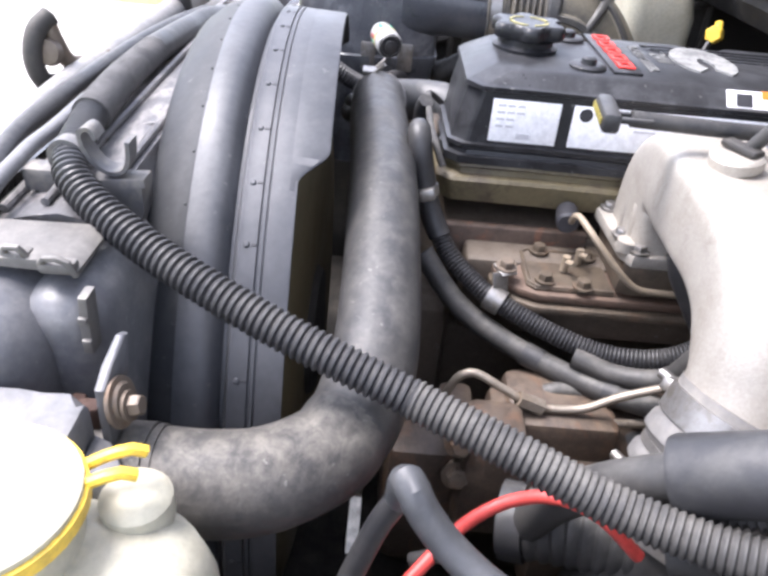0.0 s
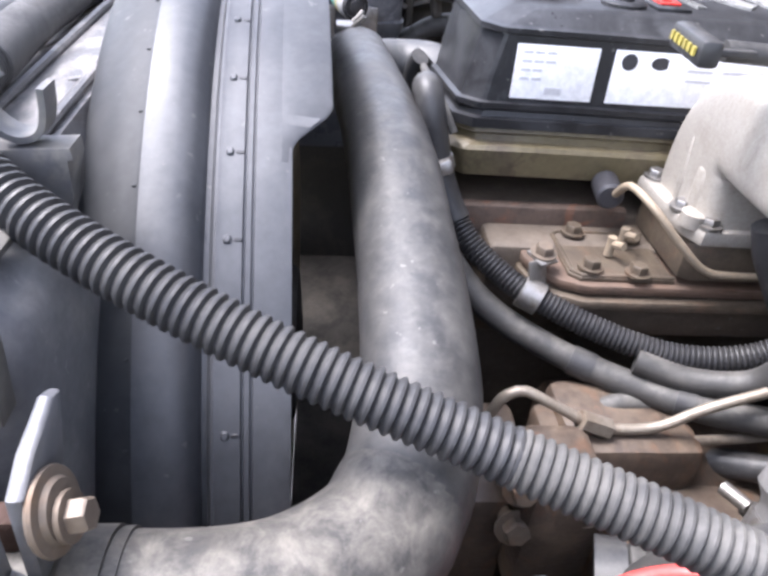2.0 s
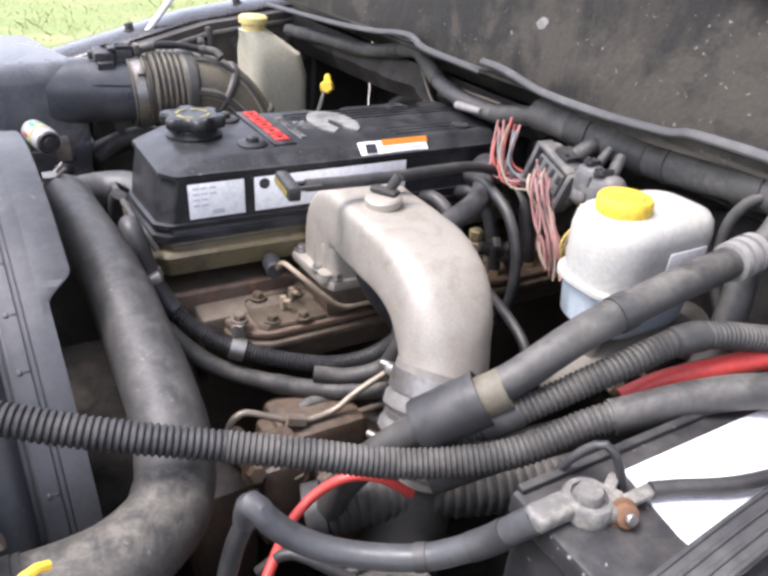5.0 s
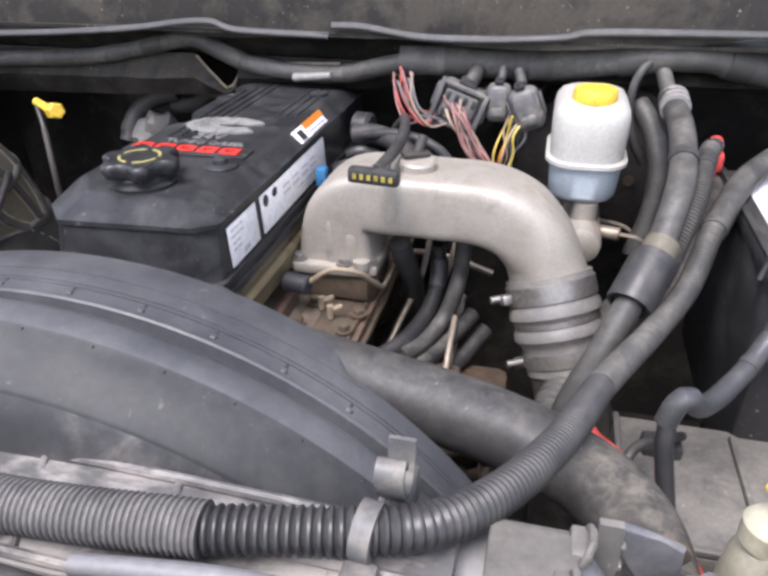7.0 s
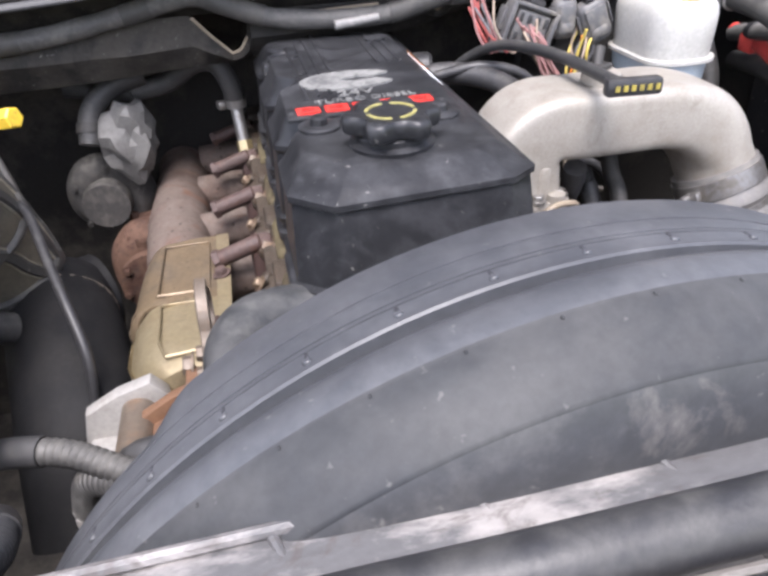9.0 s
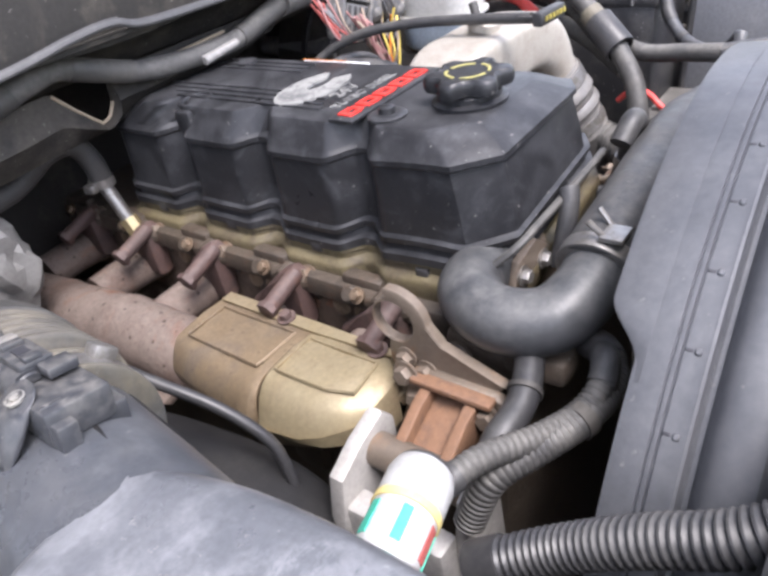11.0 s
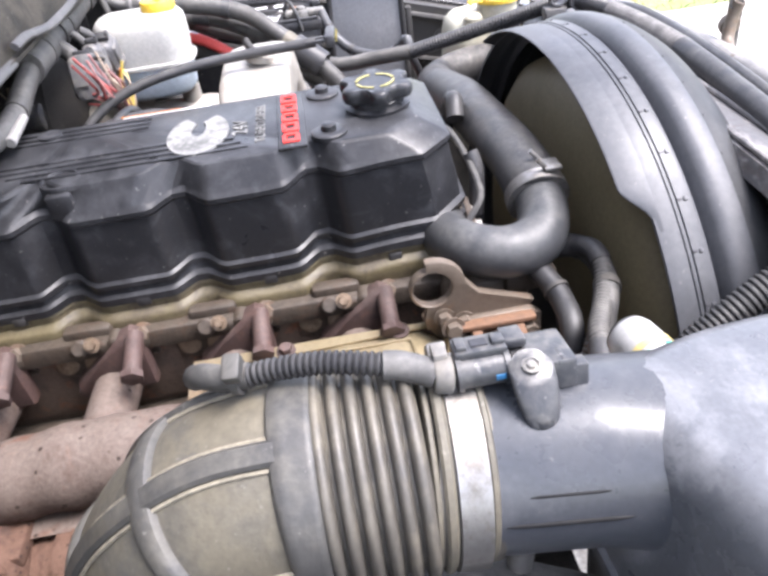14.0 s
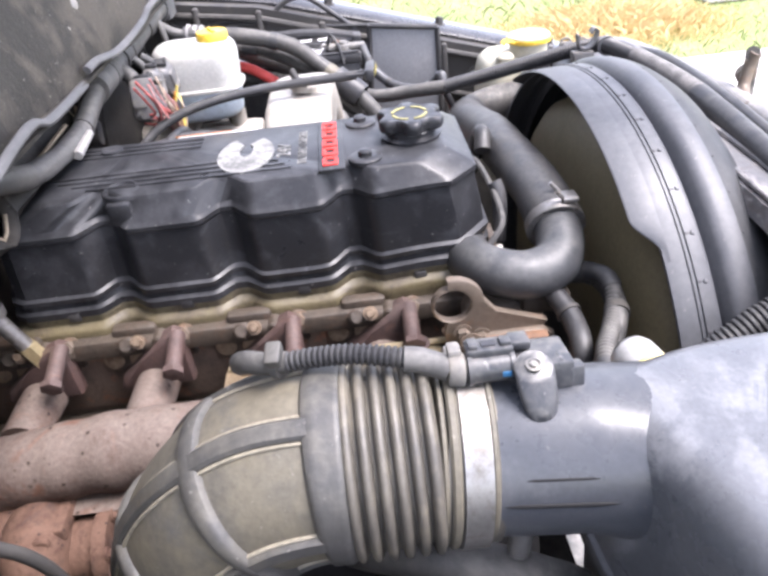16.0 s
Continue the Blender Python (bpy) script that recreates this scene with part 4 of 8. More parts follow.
    for k, x in enumerate((0.040, 0.029, 0.018)):
        box(bm, (x, 0.41, 1.077), (0.0035, 0.13, 0.002), 0.0006)
    part("raised_rib", bm, M_COVER, vc)
    bm = B()
    lathe(bm, [(0.0185, -0.030), (0.0185, 0.0), (0.0175, 0.0025), (0.0150, 0.0028), (0.0138, 0.0010), (0.0132, -0.010), (0.0005, -0.010)], (-0.071, 0.410, 1.0745), (-0.06, 0, 1), 32)
    box(bm, (-0.0890, 0.410, 1.0600), (0.012, 0.024, 0.024), 0.004)
    part("rear_bolt_boss", bm, M_COVER, vc)
    bm = B()
    hexbolt(bm, (-0.071, 0.410, 1.0655), (0, 0, 1), 0.0062, 0.005)
    part("recessed_bolt", bm, M_STEEL, vc, "dull recessed bolt")
    bm = B()
    lathe(bm, [(0.012, 0), (0.012, 0.004), (0.009, 0.005), (0.002, 0.003)], (0.035, 0.445, 1.075), (0, 0, 1), 18)
    part("rear_plug", bm, M_COVER, vc)
    # cover screws with broad heads
    for x, y, r in ((-0.066, 0.172, 0.0165), (0.030, 0.172, 0.0165)):
        bm = B()
        lathe(bm, [(r, 0), (r, 0.004), (r - 0.002, 0.0055), (0.007, 0.0055), (0.0065, 0.010), (0.004, 0.0115), (0.001, 0.0115)], (x, y, 1.0745), (0, 0, 1), 28)
        part("cover_screw", bm, M_COVER, vc, "black cap screw with broad washer")
    # raised strip with red badge letters, drawn as plain blocks
    bm = B()
    box(bm, (-0.022, 0.205, 1.0775), (0.132, 0.026, 0.003), 0.001)
    part("badge_strip", bm, M_COVER, vc)
    for k in range(5):
        bm = B()
        x = -0.070 + 0.0235 * k
        w, d, t = 0.0195, 0.0150, 0.0048
        z = 1.0798
        box(bm, (x - w / 2 + t / 2, 0.206, z), (t, d, 0.0016), 0.0003)
        box(bm, (x + w / 2 - t / 2, 0.206, z), (t, d - (0.003 if k in (0, 2) else 0), 0.0016), 0.0003)
        box(bm, (x, 0.206 - d / 2 + 0.0018, z), (w - 2 * t, 0.0036, 0.0016))
        box(bm, (x, 0.206 + d / 2 - 0.0018, z), (w - 2 * t, 0.0036, 0.0016))
        part("badge_block", bm, M_REDPAINT, vc, "red badge block")
    face = Matrix.Translation((-0.017, 0.234, 1.0768))
    text_mesh("lettering", "TURBO DIESEL", 0.0135, face, M_SILVER, vc, label="silver letters reading TURBO DIESEL")
    face = Matrix.Translation((-0.022, 0.253, 1.0768))
    text_mesh("lettering", "24V", 0.021, face, M_SILVER, vc, label="silver letters reading 24V")
    # emblem, as a plain open ring shape
    bm = B()
    out = [(-0.022 + 0.046 * math.cos(a), 0.293 + 0.029 * math.sin(a)) for a in (radians(d) for d in range(28, 333, 10))]
    inn = [(-0.012 + 0.017 * math.cos(a), 0.293 + 0.007 * math.sin(a)) for a in (radians(d) for d in range(332, 27, -10))]
    slab(bm, out + inn, "z", 1.0760, 1.0782)
    part("emblem", bm, M_SILVER, vc, "silver emblem plate")
    # labels on the driver side, lying on the slightly leaning wall
    turn = Matrix.Rotation(radians(-3.4), 3, "Y")

    def on_wall(y, z, out):
        return (0.0728 + out - 0.0594 * (z - 1.0365), y, z)
    for y0, y1 in ((0.088, 0.147), (0.158, 0.345)):
        bm = B()
        box(bm, on_wall((y0 + y1) / 2, 1.0365, 0), (0.0012, y1 - y0, 0.0370), 0.0003, turn)
        lab = part("paper_label", bm, M_LABEL, vc, "white printed label")
        bm = B()
        if y1 < 0.2:
            for r in range(4):
                for c in range(3 if r < 2 else 2):
                    box(bm, on_wall(0.096 + 0.0085 * c, 1.0500 - 0.0060 * r, 0.0007), (0.0006, 0.0068, 0.0018), 0, turn)
            box(bm, on_wall(0.118, 1.0240, 0.0007), (0.0006, 0.012, 0.005), 0, turn)
        else:
            for c in range(4):
                for r in range(2):
                    box(bm, on_wall(0.222 + 0.027 * c, 1.0440 - 0.0070 * r, 0.0007), (0.0006, 0.019, 0.0018), 0, turn)
            box(bm, on_wall(0.280, 1.0290, 0.0007), (0.0006, 0.06, 0.0022), 0, turn)
        part("print_bar", bm, M_PALEINK, lab)
        if y1 > 0.2:
            bm = B()
            lathe(bm, [(0.0035, 0), (0.0058, 0), (0.0058, 0.0006), (0.0035, 0.0006)], on_wall(0.169, 1.0475, 0.0006), (1, 0, 0.06), 18)
            part("print_mark", bm, M_INKBLACK, lab)
            bm = B()
            slab(bm, [(0.192 + 0.007 * math.cos(q), 1.0475 + 0.0045 * math.sin(q)) for q in (radians(d) for d in range(40, 321, 20))], "x", 0.0724, 0.0731)
            part("print_mark", bm, M_INKBLACK, lab)
    # warning sticker on the sloping shoulder
    tilt = Matrix.Rotation(radians(38), 3, "Y")
    lean = Matrix.Rotation(radians(-45), 3, "Y")
    out = lean @ Vector((1, 0, 0))
    mid = Vector((0.0628, 0.332, 1.0690))
    bm = B()
    box(bm, mid, (0.0014, 0.090, 0.018), 0.0002, lean)
    st = part("warning_sticker", bm, M_LABEL, vc, "white and orange warning sticker")
    bm = B()
    box(bm, mid + out * 0.0009 + lean @ Vector((0, 0.016, 0.006)), (0.0006, 0.062, 0.0075), 0, lean)
    part("sticker_band", bm, M_ORANGE, st, "orange band")
    bm = B()
    box(bm, mid + out * 0.0009 + lean @ Vector((0, -0.030, 0.0)), (0.0006, 0.014, 0.012), 0, lean)
    part("sticker_mark", bm, M_INKBLACK, st)
    bm = B()
    for k in range(2):
        box(bm, mid + out * 0.0009 + lean @ Vector((0, 0.014, -0.003 - 0.004 * k)), (0.0006, 0.05 - 0.012 * k, 0.0014), 0, lean)
    part("print_bar", bm, M_INK, st)
    # oil filler cap with lobed grip
    cap = thing("oil_filler_cap", "black lobed oil filler cap with yellow marking on the valve cover", "oil cap", (-0.02, 0.122, 1.076))
    bm = B()
    lathe(bm, [(0.030, 0), (0.031, 0.004), (0.026, 0.006), (0.026, 0.010), (0.024, 0.012)], (-0.02, 0.122, 1.0755), (0, 0, 1), 36)
    part("neck", bm, M_COVER, cap)
    bm = B()
    rings = []
    for h, s in ((0.0115, 0.86), (0.013, 0.96), (0.016, 1.0), (0.0215, 1.0), (0.024, 0.96), (0.0252, 0.90)):
        ring = []
        for i in range(96):
            a = 2 * math.pi * i / 96
            q = 0.5 + 0.5 * math.cos(6 * a)
            r = (0.0275 + 0.0085 * (q * q * (3 - 2 * q))) * s
            ring.append((-0.02 + r * math.cos(a), 0.122 + r * math.sin(a), 1.0755 + h))
        rings.append(ring)
    rings.append([(-0.02 + 0.021 * math.cos(2 * math.pi * i / 96), 0.122 + 0.021 * math.sin(2 * math.pi * i / 96), 1.0755 + 0.0245) for i in range(96)])
    ring_faces(bm, rings)
    part("grip", bm, M_COVER, cap)
    for a0, a1 in ((10, 80), (100, 170), (190, 260), (280, 350)):
        bm = B()
        pts = [(-0.02 + 0.0185 * math.cos(radians(a)), 0.122 + 0.0185 * math.sin(radians(a))) for a in range(a0, a1 + 1, 7)]
        pts += [(-0.02 + 0.016 * math.cos(radians(a)), 0.122 + 0.016 * math.sin(radians(a))) for a in range(a1, a0 - 1, -7)]
        slab(bm, pts, "z", 1.0998, 1.1008)
        part("yellow_mark", bm, material("faded_yellow_mark", (0.33, 0.30, 0.11), 0.5, grime=(0.06, 0.06, 0.05), amount=0.5, scale=120) if a0 == 10 else bpy.data.materials["faded_yellow_mark"], cap, "faded yellow marking")


build_engine()


# ---- intake side ----
def build_intake():
    pl = thing("intake_plate", "oil-stained intake plate with bolts beside the head", "intake plate", (0.11, 0.22, 0.87))
    rust = material("rust_stained_casting", (0.108, 0.070, 0.049), 0.6, grime=(0.058, 0.042, 0.033), amount=0.5, scale=22, bump=0.4, edge=0.14, dust=0.3, dust_color=(0.150, 0.105, 0.076), blot=(0.150, 0.076, 0.042), blots=0.6, blot_scale=34, blot_edge=0.1)
    bm = B()
    slab(bm, [(0.086, 0.140), (0.145, 0.142), (0.156, 0.156), (0.156, 0.62), (0.086, 0.62)], "z", 0.868, 0.9040, 0.008)
    part("casting", bm, M_BLOCK, pl, "dark grimy casting below the flanges")
    bm = B()
    slab(bm, [(0.088, 0.104), (0.130, 0.102), (0.150, 0.108), (0.164, 0.122), (0.172, 0.138), (0.172, 0.62), (0.088, 0.62)], "z", 0.9040, 0.9120, 0.002)
    part("lower_flange", bm, M_PLATE, pl)
    bm = B()
    slab(bm, [(0.089, 0.106), (0.128, 0.104), (0.147, 0.110), (0.160, 0.124), (0.167, 0.140), (0.167, 0.62), (0.089, 0.62)], "z", 0.9138, 0.9215, 0.002)
    part("top_plate", bm, rust, pl, "rust-stained flange")
    bm = B()
    slab(bm, [(0.096, 0.136), (0.102, 0.130), (0.154, 0.130), (0.161, 0.137), (0.162, 0.205), (0.096, 0.205)], "z", 0.9212, 0.9245, 0.0012)
    ring = [Vector((x, y, 0.9248)) for x, y in ((0.0985, 0.205), (0.0985, 0.1375), (0.103, 0.1325), (0.153, 0.1325), (0.1585, 0.138), (0.1595, 0.205))]
    sweep(bm, ring, 0.0018, 8)
    part("cover_plate", bm, M_PLATE, pl, "oily raised cover plate")
    for p in ((0.103, 0.148, 0.927), (0.152, 0.146, 0.927), (0.158, 0.178, 0.927), (0.108, 0.19, 0.927)):
        bm = B()
        hexbolt(bm, p, (0, 0, 1), 0.0062, 0.006)
        part("bolt", bm, M_PLATE, pl)
    for p in ((0.132, 0.166), (0.118, 0.181)):
        bm = B()
        rod(bm, (*p, 0.926), (*p, 0.941), 0.0035, seg=10)
        rod(bm, (p[0], p[1], 0.936), (p[0] + 0.012, p[1] + 0.004, 0.940), 0.0028, seg=8)
        part("small_fitting", bm, M_TAN, pl, "dull brass fitting")

    horn = thing("intake_horn", "cast aluminium intake horn arching from the engine to the boot", "intake horn", (0.12, 0.23, 0.93))
    # foot rising from the plate
    bm = B()
    slab(bm, [(0.076, 0.205), (0.085, 0.196), (0.155, 0.200), (0.170, 0.207), (0.172, 0.285), (0.160, 0.295), (0.082, 0.295), (0.075, 0.285)], "z", 0.957, 0.9685, 0.0025)
    part("foot_flange", bm, M_ALU, horn)
    bm = B()
    slab(bm, [(0.084, 0.205), (0.160, 0.205), (0.165, 0.212), (0.165, 0.285), (0.084, 0.285)], "z", 0.926, 0.9555, 0.003)
    part("spacer", bm, M_PLATE, horn, "darker oily spacer block")
    bm = B()
    path = [(0.125, 0.247, 0.966), (0.125, 0.247, 0.996), (0.131, 0.247, 1.018), (0.150, 0.247, 1.033), (0.185, 0.246, 1.034), (0.230, 0.245, 1.034), (0.272, 0.243, 1.033),
            (0.305, 0.240, 1.022), (0.326, 0.236, 1.0), (0.338, 0.231, 0.975), (0.345, 0.226, 0.955)]
    line = resample(spline(path), 0.006)
    k = len(line)
    rings = []
    up = Vector((0, 1, 0))
    for i, p in enumerate(line):
        f = i / (k - 1)
        t = (line[min(i + 1, k - 1)] - line[max(i - 1, 0)]).normalized()
        v = up
        w = t.cross(v).normalized()
        hw = 0.0395 + 0.004 * math.sin(f * math.pi)
        hh = 0.041 - 0.010 * min(1, f * 4) if f < 0.55 else 0.031 + 0.0085 * (f - 0.55) / 0.45
        e = 7.0 if f < 0.5 else max(2.0, 7.0 - 5.0 * (f - 0.5) / 0.38)
        ring = []
        for j in range(40):
            a = 2 * math.pi * j / 40
            c, s = math.cos(a), math.sin(a)
            ring.append(p + v * (math.copysign(abs(c) ** (2 / e), c) * hw) + w * (math.copysign(abs(s) ** (2 / e), s) * hh))
        rings.append(ring)
    ring_faces(bm, rings)
    part("arch", bm, M_ALU, horn)
    bm = B()
    box(bm, (0.143, 0.2115, 0.985), (0.016, 0.012, 0.040), 0.0055, None, 3)
    box(bm, (0.121, 0.2085, 0.992), (0.008, 0.006, 0.05), 0.003)
    rod(bm, (0.155, 0.205, 0.966), (0.155, 0.205, 0.975), 0.009, seg=16)
    part("bolt_boss", bm, M_ALU, horn)
    bm = B()
    lathe(bm, [(0.018, -0.004), (0.018, 0.003), (0.016, 0.005), (0.004, 0.005)], (0.205, 0.238, 1.071), (0.05, -0.15, 1), 24)
    part("boss_pad", bm, M_ALU, horn)
    bm = B()
    box(bm, (0.203, 0.240, 1.079), (0.028, 0.012, 0.005), 0.002, Matrix.Rotation(0.5, 3, "Z"))
    rod(bm, (0.203, 0.244, 1.077), (0.208, 0.252, 1.094), 0.005, seg=10)
    part("dark_clip", bm, M_DARK, horn, "dark retaining clip")
    for p in ((0.0875, 0.207, 0.969), (0.137, 0.205, 0.969), (0.162, 0.213, 0.969)):
        bm = B()
        hexbolt(bm, p, (0, 0, 1), 0.006, 0.005)
        part("bolt", bm, M_STEEL, horn)

    boot = thing("intake_boot", "grey rubber boot with bright clamps below the intake horn", "boot", (0.36, 0.21, 0.87))
    top, way = Vector((0.3445, 0.2265, 0.957)), Vector((0.033, -0.042, -0.10)).normalized()
    bm = B()
    lathe(bm, [(0.040, -0.012), (0.0425, -0.012), (0.0425, 0.014), (0.045, 0.018), (0.046, 0.026), (0.041, 0.032), (0.0405, 0.036), (0.0445, 0.041), (0.045, 0.048), (0.040, 0.054),
               (0.0385, 0.058), (0.0385, 0.085), (0.037, 0.085)], top, way, 40)
    part("sleeve", bm, material("boot_rubber", (0.14, 0.135, 0.13), 0.5, grime=(0.24, 0.22, 0.19), amount=0.5, scale=20), boot)
    for d, r, wd in ((0.003, 0.0428, 0.018), (0.069, 0.0388, 0.014), (0.034, 0.0410, 0.005)):
        bm = B()
        ears = wd > 0.01
        clip_band(bm, top + way * d, way, r, wd, ears, 0.0016, (-0.9, -0.5, -0.1) if d < 0.02 else (-1, -0.2, -0.3))
        if ears:
            u = Vector((-0.9, -0.4, -0.1)).normalized()
            rod(bm, top + way * d + u * (r + 0.004), top + way * d + u * (r + 0.020), 0.004, seg=10)
        part("clamp", bm, M_STEEL, boot, "bright steel clamp")
    pipe = thing("charge_pipe", "dark dusty charge air pipe below the boot", "pipe", (0.39, 0.17, 0.8))
    bm = B()
    e = top + way * 0.08
    hose(bm, [e, e + way * 0.05, e + way * 0.11 + Vector((0.01, -0.01, 0)), e + way * 0.2 + Vector((0.03, -0.05, 0))], 0.036, 24)
    part("tube", bm, M_DARK, pipe)


build_intake()


# ---- hoses and cables along the front and the driver side ----
def build_upper_hose():
    h = thing("upper_radiator_hose", "thick dusty black upper radiator hose", "hose", (0.1, 0.0, 0.9))
    bm = B()
    hose(bm, [(-0.080, 0.078, 0.966), (-0.110, 0.077, 0.971), (-0.137, 0.063, 0.975), (-0.149, 0.034, 0.973), (-0.138, 0.002, 0.974), (-0.110, -0.012, 0.983), (-0.080, -0.013, 0.9925)], 0.0240, 32, 0.004)
    part("moulded_elbow", bm, material("smooth_elbow_rubber", (0.040, 0.042, 0.045), 0.42, grime=(0.074, 0.074, 0.074), amount=0.45, scale=26, bump=0.12, dust=0.45, dust_color=(0.145, 0.142, 0.134), edge=0.16), h, "smooth blue-black moulded elbow")
    bm = B()
    hose(bm, [(-0.092, -0.013, 0.9890), (-0.072, -0.013, 0.995), (-0.01, -0.011, 1.0),
              (0.083, -0.003, 0.999), (0.15, 0.001, 0.995), (0.20, 0.003, 0.985), (0.26, 0.005, 0.972), (0.31, 0.004, 0.960), (0.350, -0.003, 0.950), (0.370, -0.012, 0.9462)], 0.0282, 32, 0.005, 0.012)
    part("tube", bm, M_HOSE, h)
    bm = B()
    hose(bm, [(0.362, -0.0080, 0.9475), (0.382, -0.020, 0.945), (0.404, -0.052, 0.946), (0.411, -0.095, 0.948), (0.405, -0.15, 0.945), (0.40, -0.2, 0.94)], 0.0283, 32, 0.005, 0.012)
    part("dusty_bend", bm, M_HOSE_TAN, h, "dusty tan bend toward the radiator")
    for p, w, lab in (((-0.088, -0.013, 0.990), (1, -0.02, 0.30), "pale spring clamp"), ((0.4108, -0.113, 0.9475), (0.02, -1, 0), "dusty tan collar")):
        bm = B()
        clip_band(bm, p, w, 0.0288, 0.012, False, 0.0014)
        if p[0] < 0:
            q = Vector(p)
            for dy in (-1, 1):
                rod(bm, q + Vector((dy * 0.007, -0.008, 0.029)), q + Vector((dy * 0.010, 0.004, 0.042)), 0.0022, seg=8)
            box(bm, q + Vector((-0.002, -0.012, 0.031)), (0.020, 0.016, 0.004), 0.001)
        if p[0] > 0:
            clip_band(bm, Vector(p) + Vector((0.0002, 0.009, 0.0)), w, 0.0286, 0.004, False, 0.0012)
        part("clamp", bm, M_STEEL if p[0] < 0 else M_HOSE_TAN, h, lab)
    el = thing("thermostat_housing", "brown cast thermostat housing below the hose elbow", "housing", (-0.1, 0.07, 0.9))
    bm = B()
    lathe(bm, [(0.030, -0.03), (0.030, 0.006), (0.025, 0.010), (0.025, 0.02)], (-0.07, 0.078, 0.962), (-1, 0, 0), 28)
    box(bm, (-0.105, 0.050, 0.922), (0.075, 0.085, 0.036), 0.012, None, 3)
    box(bm, (-0.135, 0.010, 0.935), (0.030, 0.050, 0.022), 0.006)
    rod(bm, (-0.150, 0.070, 0.928), (-0.158, 0.070, 0.930), 0.012, seg=16, bevel=0.002)
    part("casting", bm, M_BLOCK, el)


build_upper_hose()


# stretches of tape and clamps along cables: from, to, kind
WRAPS = {
    "main_harness": [(0.12, 0.18, "tape_wrap"), (0.30, 0.34, "tape_wrap"), (0.38, 0.40, "tape_wrap"), (0.56, 0.63, "tape_wrap"), (0.80, 0.86, "tape_wrap")],
    "cowl_harness": [(0.10, 0.16, "tape_wrap"), (0.30, 0.36, "tape_wrap"), (0.50, 0.54, "tape_wrap"), (0.62, 0.70, "tape_wrap"), (0.88, 0.98, "tape_wrap")],
    "coolant_tube": [(0.02, 0.05, "band_clamp"), (0.30, 0.33, "tape_wrap")],
    "side_loom": [(0.12, 0.20, "tape_wrap"), (0.55, 0.62, "tape_wrap"), (0.80, 0.84, "tape_wrap")],
    "lower_hose": [(0.45, 0.50, "tape_wrap"), (0.70, 0.74, "tape_wrap")],
    "engine_loom": [(0.0, 0.30, "tape_wrap"), (0.90, 0.97, "tape_wrap")],
    "refrigerant_hose": [(0.0, 0.16, "tape_wrap"), (0.42, 0.46, "band_clamp")],
    "refrigerant_pipe": [(0.28, 0.33, "band_clamp")],
    "front_loom": [(0.0, 0.22, "tape_wrap"), (0.80, 1.0, "tape_wrap")],
    "shroud_loom": [(0.0, 0.12, "tape_wrap")],
    "heater_pipe": [(0.30, 0.34, "band_clamp")],
    "second_heater_hose": [(0.80, 0.88, "band_clamp")],
    "battery_cable": [(0.62, 0.66, "tape_wrap"), (0.78, 0.90, "tape_wrap")],
    "lower_air_duct": [(0.0, 0.08, "tape_wrap")],
}


def cable(name, label, category, pts, r, mat, seg=12, ribbed=False, pitch=0.004, depth=0.0016, step=0.006, partname="sheath", wobble=0.0):
    lo = min(pts, key=lambda p: p[2])
    t = thing(name, label, category, lo)
    bm = B()
    if ribbed:
        corrugated(bm, pts, r, pitch, depth, seg)
    else:
        hose(bm, pts, r, seg, step, wobble)
    part(partname, bm, mat, t)
    for f0, f1, nm in WRAPS.get(name, ()):
        ln = resample(spline(pts), 0.004)
        sub = ln[int(f0 * (len(ln) - 1)):int(f1 * (len(ln) - 1)) + 1]
        if len(sub) > 1:
            bm = B()
            sweep(bm, sub, r * (1.10 if nm == "tape_wrap" else 1.16), seg)
            part(nm, bm, (M_LOOM_DUSTY if name.endswith("harness") else M_BLACK) if nm == "tape_wrap" else M_DARK, t, "black tape wrap" if nm == "tape_wrap" else "dull dark clamp")
    return t


MAIN = [(0.58, 0.42, 1.05), (0.525, 0.34, 1.040), (0.488, 0.262, 1.016), (0.464, 0.200, 0.987), (0.430, 0.137, 0.974), (0.402, 0.075, 0.984), (0.380, 0.025, 0.992), (0.355, -0.055, 1.014), (0.328, -0.122, 1.035),
        (0.300, -0.168, 1.052), (0.27, -0.188, 1.060), (0.20, -0.204, 1.060), (0.12, -0.211, 1.060), (0.04, -0.212, 1.060), (-0.05, -0.210, 1.055), (-0.14, -0.206, 1.048), (-0.23, -0.200, 1.03), (-0.32, -0.19, 1.0)]


